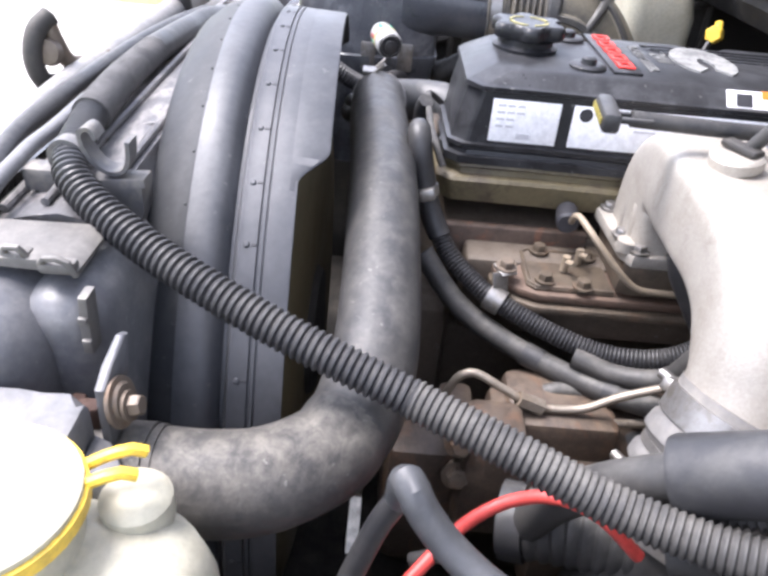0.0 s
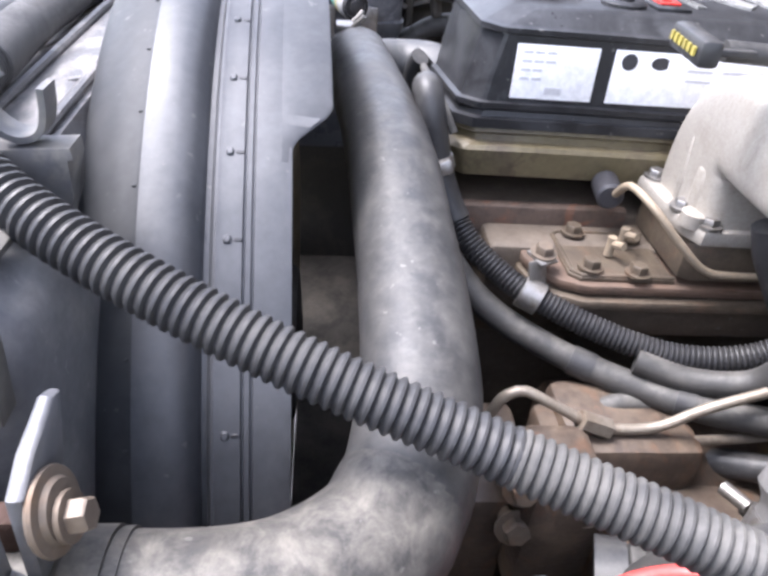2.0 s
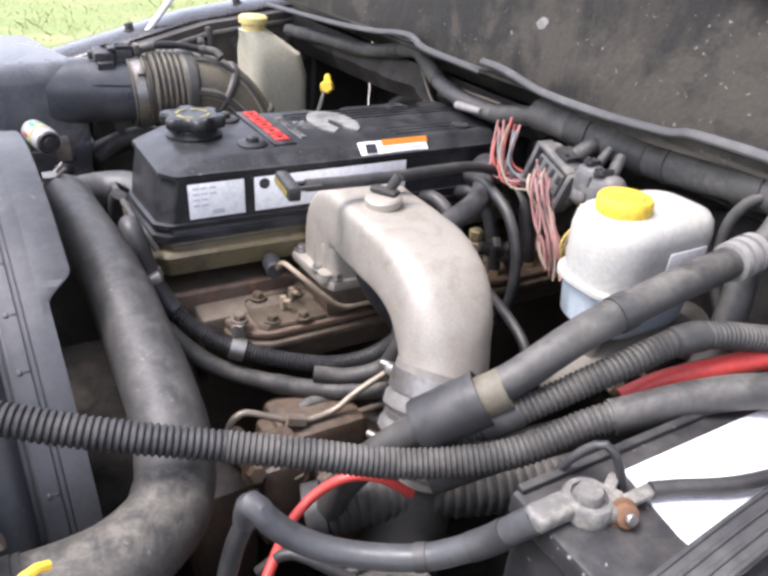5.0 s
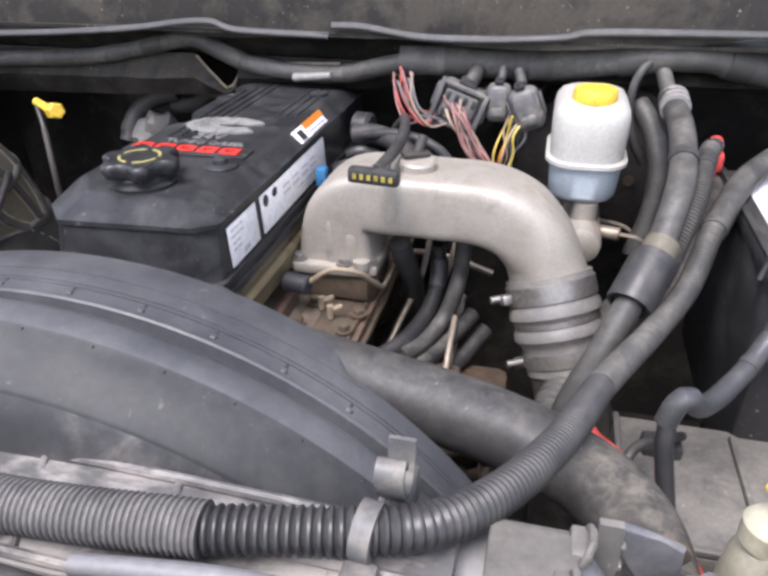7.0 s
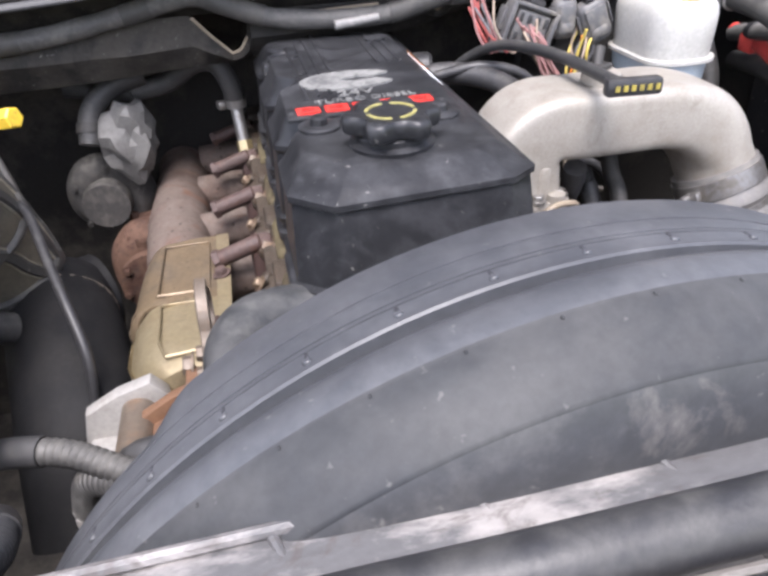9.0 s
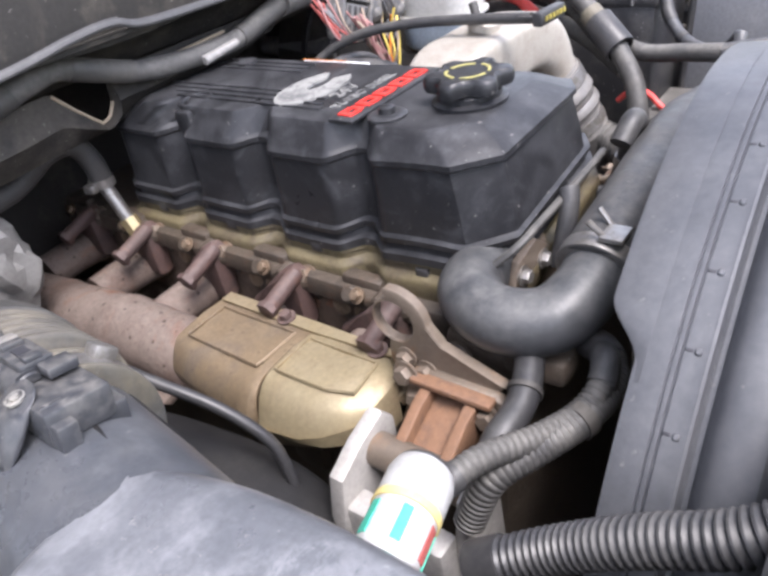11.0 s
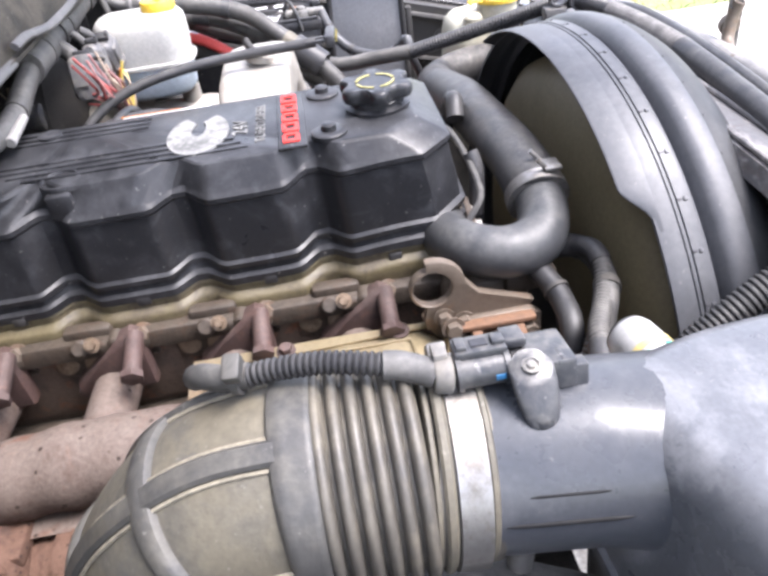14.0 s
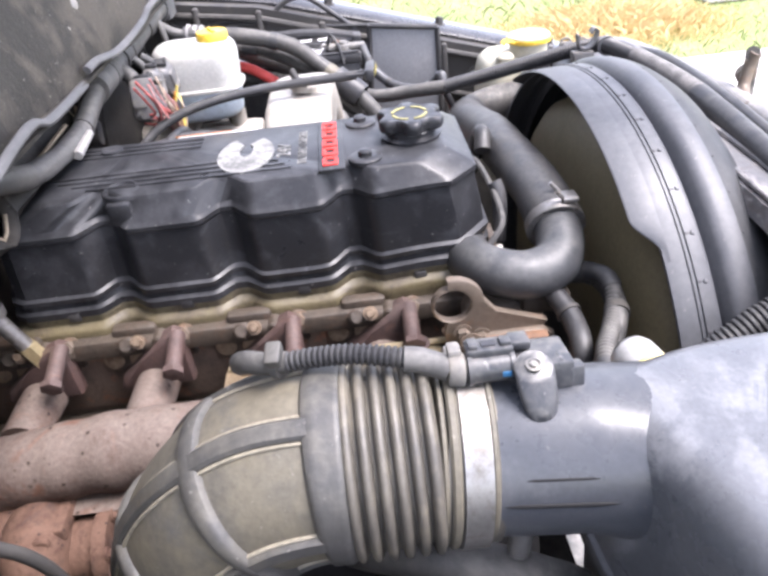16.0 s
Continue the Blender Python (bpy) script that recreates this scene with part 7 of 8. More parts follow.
    hose(bm, [(-0.3855, 0.233, 1.0955), (-0.3820, 0.247, 1.0940), (-0.3760, 0.258, 1.0920), (-0.3680, 0.264, 1.0850)], 0.0066, 14, 0.003, 0.12)
    clip_band(bm, (-0.3842, 0.239, 1.0948), (0.25, 1, -0.15), 0.0076, 0.004, True, 0.0012, (-0.5, 0, 0.9))
    part("boot", bm, M_LOOM_DUSTY, w, "dusty grey end boot")
    bm = B()
    hose(bm, [(-0.4060, 0.1440, 1.0938), (-0.4040, 0.1490, 1.0955), (-0.4010, 0.1600, 1.0990), (-0.4000, 0.1680, 1.1000)], 0.0074, 14, 0.003, 0.1)
    part("taped_end", bm, M_TAPE, w, "dusty taped end")

    bl = thing("intake_bellows", "dusty black bellows intake hose with a square-ribbed elbow", "intake hose", (-0.44, 0.22, 1.0))
    bm = B()
    y0, y1 = 0.1555, 0.2085
    line, radii = [], []
    n = 6
    p = (y1 - y0) / n
    for k in range(n):
        for dy, r in ((0.0, 0.0522), (0.06, 0.0530), (0.14, 0.0560), (0.24, 0.0580), (0.38, 0.0590), (0.55, 0.0591), (0.70, 0.0584), (0.82, 0.0564), (0.90, 0.0534), (0.96, 0.0522)):
            line.append(Vector((-0.4055 + 0.002 * (k / n) ** 2, y0 + p * (k + dy), 1.0335 - 0.0005 * k / n)))
            radii.append(r)
    sweep(bm, line, radii, 56)
    part("bellows", bm, M_BELLOWS, bl)
    elbow = [(-0.4035, 0.200, 1.0330), (-0.403, 0.226, 1.0325), (-0.402, 0.252, 1.0260), (-0.400, 0.277, 1.0090), (-0.396, 0.299, 0.9820), (-0.391, 0.315, 0.9480), (-0.386, 0.325, 0.9150), (-0.382, 0.329, 0.880)]
    ln = resample(spline(elbow), 0.004)
    k = len(ln)
    bm = B()
    sweep(bm, ln, [0.0560 if i < 4 else 0.0550 for i in range(k)], 56)
    part("elbow", bm, M_ELBOW, bl)
    rib = material("dark_rubber_rib", (0.052, 0.051, 0.049), 0.46, grime=(0.095, 0.088, 0.073), amount=0.45, scale=22, dust=0.5, dust_color=(0.165, 0.155, 0.130), specks=0.3, edge=0.2, bump=0.15)
    for f0, f1 in ((0.03, 0.105), (0.265, 0.325), (0.535, 0.590), (0.82, 0.88)):
        i0, i1 = int(f0 * k), max(int(f1 * k), int(f0 * k) + 3)
        bm = B()
        sub = ln[i0:i1 + 1]
        fine = []
        for q0, q1 in zip(sub, sub[1:]):
            fine += [q0, q0.lerp(q1, 0.5)]
        fine.append(sub[-1])
        m = len(fine)
        sweep(bm, fine, [0.0545 if j in (0, m - 1) else (0.0583 if j in (1, m - 2) else 0.0596) for j in range(m)], 56)
        part("cross_rib", bm, rib, bl, "dark raised rib")
    crust = material("settled_tan_dirt", (0.25, 0.225, 0.17), 0.85, grime=(0.15, 0.135, 0.105), amount=0.5, scale=60, bump=0.5, edge=0.14)
    for a in (-142, -92, -27, 28, 85, 150):
        pts, outs = [], []
        for i in range(2, k - 2):
            turn_ = radians(a + (22.0 * i / k if a == -27 else 0.0))
            u0 = Vector((math.sin(turn_), 0, math.cos(turn_)))
            t_ = (ln[i + 1] - ln[i - 1]).normalized()
            u = (u0 - t_ * u0.dot(t_)).normalized()
            pts.append(ln[i] + u * 0.0548)
            outs.append(u)
        bm = B()
        band(bm, pts, outs, 0.0125 if a == -27 else 0.0105, 0.0045)
        part("long_rib", bm, rib, bl, "dark raised rib")
        wide = 0.0125 if a == -27 else 0.0105
        for side in (-1, 1):
            bm = B()
            edge_line = []
            for i, q in enumerate(pts):
                d = (pts[min(i + 1, len(pts) - 1)] - pts[max(i - 1, 0)]).normalized()
                edge_line.append(q + d.cross(outs[i]).normalized() * side * (wide / 2 + 0.0010) + outs[i] * 0.0004)
            sweep(bm, edge_line, 0.0013, 6)
            part("dirt_line", bm, crust, bl, "pale settled dirt")
    bm = B()
    clip_band(bm, (-0.4060, 0.1375, 1.0300), (0.03, 1, 0.06), 0.0545, 0.0150, False, 0.0014)
    box(bm, (-0.365, 0.1375, 1.070), (0.014, 0.011, 0.010), 0.002, Matrix.Rotation(radians(45), 3, "Y"))
    part("clamp", bm, M_STEEL, bl, "bright band clamp")
    for y, wd, r in ((0.1280, 0.0040, 0.0528), (0.1490, 0.0055, 0.0545), (0.1545, 0.0035, 0.0526)):
        bm = B()
        lathe(bm, [(r - 0.004, -wd / 2), (r, -wd / 2), (r + 0.0014, -wd / 4), (r + 0.0014, wd / 4), (r, wd / 2), (r - 0.004, wd / 2)], (-0.4058, y, 1.0315), (0.03, 1, 0.06), 56)
        part("cuff", bm, M_ELBOW, bl, "dusty rubber cuff")
    bm = B()
    hose(bm, [(-0.4060, 0.125, 1.029), (-0.4060, 0.140, 1.030), (-0.4055, 0.157, 1.033)], 0.0532, 40)
    part("sleeve", bm, M_BELLOWS, bl)


build_airbox()
cable("drain_hose", "dusty grey hose low between the air box and the duct", "hose", [(-0.36, 0.235, 0.90), (-0.40, 0.20, 0.935), (-0.425, 0.155, 0.952), (-0.437, 0.110, 0.945), (-0.44, 0.07, 0.92)], 0.015, M_LOOM_DUSTY, 16, wobble=0.05)
cable("fender_hose", "dark hose lying along the inner fender", "hose", [(-0.53, 0.36, 0.90), (-0.50, 0.24, 0.93), (-0.49, 0.14, 0.93), (-0.50, 0.06, 0.90)], 0.018, M_RUBBER, 16)


def build_can():
    t = thing("filter_gauge", "filter gauge with yellow ring and teal print on air box", "gauge", (-0.365, -0.012, 1.0))
    p, way = Vector((-0.3085, -0.0095, 0.9935)), Vector((0.97, 0.22, 0.0)).normalized()
    bm = B()
    lathe(bm, [(0.014, -0.055), (0.0165, -0.053), (0.0172, -0.014)], p, way, 36)
    can = part("barrel", bm, M_CAN, t)
    bm = B()
    lathe(bm, [(0.0172, -0.014), (0.0178, -0.012), (0.0178, 0.002), (0.0162, 0.008), (0.0125, 0.0115), (0.0120, 0.008), (0.0072, 0.008), (0.0068, 0.013), (0.0034, 0.014)], p, way, 36)
    part("end_cap", bm, M_CAN, t, "pale domed end")
    bm = B()
    lathe(bm, [(0.0160, 0.0072), (0.0154, 0.0100), (0.0130, 0.0122), (0.0120, 0.0100), (0.0074, 0.0100), (0.0074, 0.0152), (0.0030, 0.0160)], p, way, 30)
    part("end_disc", bm, M_BLACK, t, "black end disc")
    bm = B()
    lathe(bm, [(0.0174, -0.0195), (0.0180, -0.0195), (0.0180, -0.0150), (0.0174, -0.0150)], p, way, 36)
    part("yellow_ring", bm, M_FADED, can, "faded yellow ring")
    u, v, w = axes(way)
    for k, mt in ((0, M_GREEN), (2, M_GREEN), (4, M_WIRE_RED), (5, M_GREEN), (7, M_GREEN), (9, M_WIRE_RED), (10, M_GREEN)):
        bm = B()
        a0 = 2 * math.pi * k / 12
        rings = []
        for h in (-0.041, -0.0225):
            arc = [(u * math.cos(a0 + 0.1 * i) + v * math.sin(a0 + 0.1 * i)) for i in range(4)]
            rings.append([p + w * h + q * 0.0176 for q in arc] + [p + w * h + q * 0.0160 for q in arc[::-1]])
        ring_faces(bm, rings)
        part("print_patch", bm, mt, can)


build_can()
cable("refrigerant_hose", "ribbed grey hose bending down behind the gauge", "hose",
      [(-0.120, -0.020, 0.950), (-0.132, -0.036, 0.955), (-0.145, -0.047, 0.951), (-0.166, -0.049, 0.949), (-0.192, -0.043, 0.947), (-0.221, -0.029, 0.944), (-0.247, -0.012, 0.935), (-0.26, 0.0, 0.90)], 0.0105, M_LOOM_DUSTY, 14, True, 0.004, 0.0009)
cable("refrigerant_pipe", "dark pipe beside the ribbed hose", "pipe", [(-0.150, 0.010, 0.955), (-0.173, 0.001, 0.948), (-0.195, -0.003, 0.942), (-0.223, -0.001, 0.935), (-0.24, 0.003, 0.90)], 0.0105, M_LOOM, 14)
cable("front_loom", "ribbed grey loom low across the passenger front", "wiring loom",
      [(-0.310, 0.012, 0.948), (-0.281, 0.0, 0.957), (-0.252, -0.010, 0.957), (-0.217, -0.028, 0.950), (-0.186, -0.042, 0.950), (-0.166, -0.047, 0.958), (-0.150, -0.043, 0.963), (-0.130, -0.033, 0.954)], 0.0088, M_LOOM_DUSTY, 14, True, 0.005, 0.0009)
cable("shroud_loom", "ribbed black loom passing below the shroud on the passenger side", "wiring loom",
      [(-0.30, -0.03, 0.93), (-0.285, -0.07, 0.955), (-0.28, -0.11, 0.985), (-0.275, -0.15, 1.01), (-0.26, -0.18, 1.03)], 0.0125, M_LOOM, 16, True, 0.0048, 0.002)


# ---- passenger side rear: coolant bottle, dipstick, turbo, heater pipes ----
def build_rear_passenger():
    b = thing("coolant_bottle", "aged cream coolant bottle with a yellow cap at the passenger fender", "bottle", (-0.56, 0.43, 0.80))
    c = Vector((-0.555, 0.42, 0))

    def ring(z, w, d, r, dx=0.0, dy=0.0):
        return [(c.x + dx + x, c.y + dy + y, z) for x, y in rounded(w, d, r)]
    bm = B()
    ring_faces(bm, [ring(0.80, 0.06, 0.055, 0.025), ring(1.02, 0.06, 0.055, 0.025), ring(1.06, 0.055, 0.05, 0.025, 0.01, -0.01), ring(1.085, 0.035, 0.035, 0.022, 0.02, -0.03), ring(1.10, 0.024, 0.026, 0.02, 0.025, -0.045)])
    part("body", bm, M_CREAM_TANK, b)
    bm = B()
    lathe(bm, [(0.021, 0), (0.021, 0.012), (0.026, 0.014), (0.026, 0.024), (0.022, 0.027)], (-0.53, 0.375, 1.098), (0, 0, 1), 24)
    part("cap", bm, M_FADED, b, "faded yellow cap")
    d = thing("transmission_dipstick", "yellow-handled dipstick with a steel tube", "dipstick", (-0.36, 0.42, 0.90))
    bm = B()
    rod(bm, (-0.383, 0.459, 1.028), (-0.362, 0.445, 1.033), 0.012, seg=6, bevel=0.002)
    rod(bm, (-0.383, 0.459, 1.028), (-0.420, 0.475, 1.036), 0.006, seg=10, bevel=0.001)
    part("handle", bm, M_YELLOW, d)
    bm = B()
    hose(bm, [(-0.420, 0.474, 1.034), (-0.413, 0.468, 1.02), (-0.402, 0.457, 1.00)], 0.0042, 10)
    part("upper_tube", bm, M_LOOM, d, "black upper tube")
    bm = B()
    hose(bm, [(-0.402, 0.457, 1.00), (-0.385, 0.435, 0.955), (-0.378, 0.425, 0.905), (-0.375, 0.42, 0.82)], 0.0048, 10)
    part("tube", bm, M_DARK, d)
    t = thing("turbocharger", "dark rusty turbine housing with a dull grey compressor cover", "turbocharger", (-0.30, 0.50, 0.76))
    bm = B()
    hose(bm, [(-0.268 + 0.030 * math.cos(q), 0.512, 0.800 + 0.034 * math.sin(q)) for q in (radians(d_) for d_ in range(0, 340, 20))], 0.030, 20, 0.006, 0.12)
    lathe(bm, [(0.02, -0.055), (0.040, -0.055), (0.040, -0.042), (0.031, -0.040), (0.029, 0.0), (0.034, 0.05)], (-0.268, 0.500, 0.806), (0, 1, 0), 28)
    box(bm, (-0.254, 0.530, 0.846), (0.062, 0.100, 0.016), 0.004)
    for k in range(6):
        a = radians(60 * k + 20)
        hexbolt(bm, (-0.268 + 0.035 * math.cos(a), 0.445, 0.806 + 0.035 * math.sin(a)), (0, -1, 0), 0.0045, 0.005)
    for q in ((-0.2855, 0.500, 0.848), (-0.2855, 0.560, 0.848)):
        rod(bm, q, Vector(q) + Vector((-0.012, -0.004, 0.002)), 0.0085, seg=14, bevel=0.002)
    part("turbine_housing", bm, M_PEACH, t, "rust-brown turbine housing")
    bm = B()
    hose(bm, [(-0.317 + (0.040 - 0.010 * q / 280) * math.cos(radians(q)), 0.578, 0.880 + (0.040 - 0.010 * q / 280) * math.sin(radians(q))) for q in range(-60, 280, 20)], 0.022, 16, 0.006, 0.12)
    lathe(bm, [(0.018, -0.045), (0.030, -0.045), (0.032, -0.030), (0.028, -0.028), (0.034, 0.0), (0.046, 0.03), (0.02, 0.04)], (-0.317, 0.578, 0.880), (0, 1, 0), 24)
    for k in range(5):
        a = radians(72 * k + 10)
        hexbolt(bm, (-0.317 + 0.044 * math.cos(a), 0.557, 0.880 + 0.044 * math.sin(a)), (0, -1, 0), 0.004, 0.004)
    part("compressor_cover", bm, material("dull_alloy", (0.055, 0.052, 0.049), 0.65, metal=0.1, grime=(0.11, 0.102, 0.090), amount=0.5, scale=24, bump=0.4, dust=0.5, dust_color=(0.24, 0.225, 0.20), edge=0.12), t, "dull grey compressor cover")
    bm = B()
    got = bmesh.ops.create_icosphere(bm, subdivisions=3, radius=1.0)
    for v in got["verts"]:
        d = v.co.normalized()
        q = 1 + 0.35 * noise.noise(d * 1.7) + 0.20 * noise.noise(d * 4 + Vector((3, 0, 0))) + 0.10 * abs(noise.noise(d * 9))
        v.co = Vector((-0.268 + 0.036 * d.x * q, 0.548 + 0.034 * d.y * q, 0.962 + 0.046 * d.z * q))
    part("crumpled_foil", bm, material("dirty_foil", (0.17, 0.165, 0.155), 0.6, metal=0.15, grime=(0.09, 0.085, 0.077), amount=0.5, scale=18, bump=0.5), t, "crumpled pale foil wrap", sharp=22)
    dk = thing("inlet_duct", "big matte black duct between the turbo and the air box", "duct", (-0.33, 0.28, 0.80))
    bm = B()
    hose(bm, [(-0.383, 0.337, 0.915), (-0.376, 0.336, 0.875), (-0.348, 0.345, 0.850), (-0.31, 0.37, 0.845)], 0.047, 28)
    hose(bm, [(-0.35, 0.34, 0.86), (-0.325, 0.25, 0.855), (-0.305, 0.16, 0.83), (-0.30, 0.10, 0.76)], 0.056, 28)
    part("duct", bm, M_DUCT, dk)
    for p, w, r in (((-0.381, 0.337, 0.892), (0.15, 0, -1), 0.0475), ((-0.338, 0.297, 0.858), (0.2, -1, -0.05), 0.0535)):
        bm = B()
        clip_band(bm, p, w, r, 0.012, False, 0.003)
        part("clamp", bm, M_SILVERDASH, dk, "dull band clamp")
    cable("heater_pipe", "dusty rubber heater hose arching under the cowl to a clamp", "hose",
          [(-0.34, 0.60, 1.02), (-0.27, 0.585, 1.012), (-0.215, 0.57, 1.02), (-0.175, 0.553, 1.045), (-0.148, 0.545, 1.045), (-0.134, 0.545, 1.018), (-0.131, 0.548, 0.992)], 0.0125, M_LOOM_DUSTY, 16)
    hp = thing("heater_pipe_end", "pale clamp and steel pipe with a brass fitting", "pipe", (-0.13, 0.53, 0.93))
    bm = B()
    clip_band(bm, (-0.131, 0.548, 0.993), (0, 0, 1), 0.0128, 0.010, True, 0.0014, (-1, -0.3, 0))
    rod(bm, (-0.131, 0.547, 0.99), (-0.128, 0.53, 0.945), 0.008, seg=14)
    part("clamp_and_tube", bm, M_STEEL, hp)
    bm = B()
    rod(bm, (-0.128, 0.531, 0.948), (-0.1265, 0.522, 0.925), 0.010, seg=6)
    part("fitting", bm, M_ZINC, hp, "brass fitting")
    cable("second_heater_hose", "dusty hose curving down toward the turbo", "hose",
          [(-0.24, 0.57, 1.035), (-0.28, 0.56, 1.025), (-0.307, 0.548, 1.0), (-0.314, 0.53, 0.965)], 0.0135, M_LOOM_DUSTY, 14)
    cable("vent_tube", "thin dark tube running down beside the air box", "hose",
          [(-0.362, 0.318, 0.955), (-0.352, 0.314, 0.982), (-0.340, 0.302, 0.992), (-0.326, 0.277, 0.986), (-0.309, 0.230, 0.966), (-0.293, 0.189, 0.946), (-0.282, 0.162, 0.922), (-0.279, 0.150, 0.902), (-0.282, 0.140, 0.87)], 0.0046, M_LOOM, 10)


build_rear_passenger()


# ---- wiring along the cowl and the connectors ----
def build_cowl_wiring():
    cable("cowl_harness", "thick tape-wrapped wiring harness along the cowl", "wiring harness",
          [(-0.63, 0.485, 1.082), (-0.46, 0.492, 1.093), (-0.33, 0.496, 1.100), (-0.235, 0.497, 1.116), (-0.180, 0.496, 1.128), (-0.150, 0.495, 1.1285), (-0.115, 0.490, 1.116), (-0.07, 0.484, 1.102), (0.0, 0.478, 1.096), (0.06, 0.478, 1.097), (0.11, 0.479, 1.108), (0.155, 0.479, 1.118)],
          0.0110, M_TAPE, 14, wobble=0.10)
    cable("main_harness", "fat dusty wrapped harness trunk above the brake reservoir", "wiring harness",
          [(0.135, 0.479, 1.117), (0.20, 0.483, 1.117), (0.25, 0.488, 1.115), (0.305, 0.490, 1.115), (0.37, 0.484, 1.123), (0.433, 0.474, 1.133), (0.485, 0.474, 1.136), (0.535, 0.482, 1.126), (0.60, 0.50, 1.108)], 0.0180, M_TAPE, 18, wobble=0.08)
    cable("shift_cable", "black dipstick cable with T handle above the horn", "cable",
          [(0.182, 0.168, 1.085), (0.183, 0.249, 1.083), (0.176, 0.311, 1.081), (0.163, 0.373, 1.074), (0.150, 0.421, 1.057), (0.131, 0.455, 1.03), (0.12, 0.49, 0.99)], 0.0058, M_BLACK, 12)
    h = thing("dipstick_handle", "black T-shaped dipstick handle with faded yellow lettering", "handle", (0.184, 0.15, 1.08))
    bm = B()
    box(bm, (0.184, 0.150, 1.088), (0.046, 0.012, 0.014), 0.003, Matrix.Rotation(radians(-6), 3, "Z"))
    box(bm, (0.178, 0.166, 1.086), (0.005, 0.03, 0.004), 0.001)
    box(bm, (0.190, 0.166, 1.086), (0.005, 0.03, 0.004), 0.001)
    part("grip", bm, M_BLACK, h)
    bm = B()
    for k in range(6):
        box(bm, (0.168 + 0.0065 * k, 0.1445 - 0.0007 * k, 1.0885), (0.0034, 0.0012, 0.0045), 0, Matrix.Rotation(radians(-6), 3, "Z"))
    part("faded_print_bar", bm, material("worn_yellow_print", (0.34, 0.28, 0.06), 0.5, grime=(0.06, 0.05, 0.03), amount=0.5, scale=120), h, "faded yellow print")
    specs = [((0.216, 0.448, 1.074), (0.060, 0.034, 0.052), M_GREY_CONN, 0.35), ((0.263, 0.444, 1.080), (0.030, 0.024, 0.046), M_GREY_CONN, 0.0), ((0.298, 0.437, 1.076), (0.036, 0.028, 0.052), M_GREY_CONN, -0.4)]
    for k, (c, s, m, a) in enumerate(specs):
        t = thing("wire_connector", "dusty grey multi-pin connector hanging from the harness", "connector", c, "connectors on the cowl")
        turn = Matrix.Rotation(a, 3, "Y")
        c = Vector(c)

        def at(x, y, z):
            return c + turn @ Vector((x * s[0], y * s[1], z * s[2]))
        bm = B()
        box(bm, c, (s[0], s[1] * (0.7 if k == 0 else 1.0), s[2]), min(s) * (0.28 if k == 0 else 0.42), turn, 4)
        part("housing", bm, m, t)
        # collar round the mating face with cavities, latch on top; the small ones are plain and rounded
        bm = B()
        for x, z, w, h in () if k else ((-0.46, 0, 0.10, 0.96), (0.46, 0, 0.10, 0.96), (0, 0.46, 0.84, 0.09), (0, -0.46, 0.84, 0.09)):
            box(bm, at(x, -0.30, z), (w * s[0], s[1] * 0.62, h * s[2]), 0.0014, turn)
        if k:
            lathe(bm, [(s[0] * 0.50, -0.002), (s[0] * 0.52, 0.0), (s[0] * 0.52, 0.006), (s[0] * 0.48, 0.008)], at(0, 0, -0.25), turn @ Vector((0, 0, 1)), 24)
        part("collar", bm, m, t)
        bm = B()
        box(bm, at(0, -0.42, 0), (s[0] * 0.70, s[1] * 0.30, s[2] * 0.70), 0.003, turn)
        part("insert", bm, M_GREY_CONN, t)
        cols = 0 if k else 4
        for q in range(cols):
            for z in (-0.22, 0.20):
                # raised black block takes the place of a shaded opening
                bm = B()
                x = (q - (cols - 1) / 2) * 0.72 / cols
                box(bm, at(x, -0.575, z), (s[0] * 0.34 / cols, s[1] * 0.05, s[2] * 0.20), 0.0006, turn)
                part("cavity", bm, M_BLACK, t, "black block for the shade in a cavity")
        bm = B()
        box(bm, at(0, -0.10, 0.56), (s[0] * 0.34, s[1] * 0.6, s[2] * 0.12), 0.0012, turn)
        box(bm, at(0, -0.34, 0.64), (s[0] * 0.22, s[1] * 0.12, s[2] * 0.08), 0.0008, turn)
        part("latch", bm, M_BLACK, t)
        for x in (-0.54, 0.54):
            bm = B()
            box(bm, at(x, -0.05, 0.05), (s[0] * 0.06, s[1] * 0.5, s[2] * 0.5), 0.001, turn)
            part("side_rail", bm, m, t)
        bm = B()
        hose(bm, [at(0, 0.2, 0.40), at(0.05, 0.42, 0.62), at(0.05, 0.75, 0.80)], s[0] * 0.17, 14, 0.004, 0.08)
        part("boot", bm, M_LOOM_DUSTY, t, "tape-wrapped boot")
    rnd = random.Random(7)
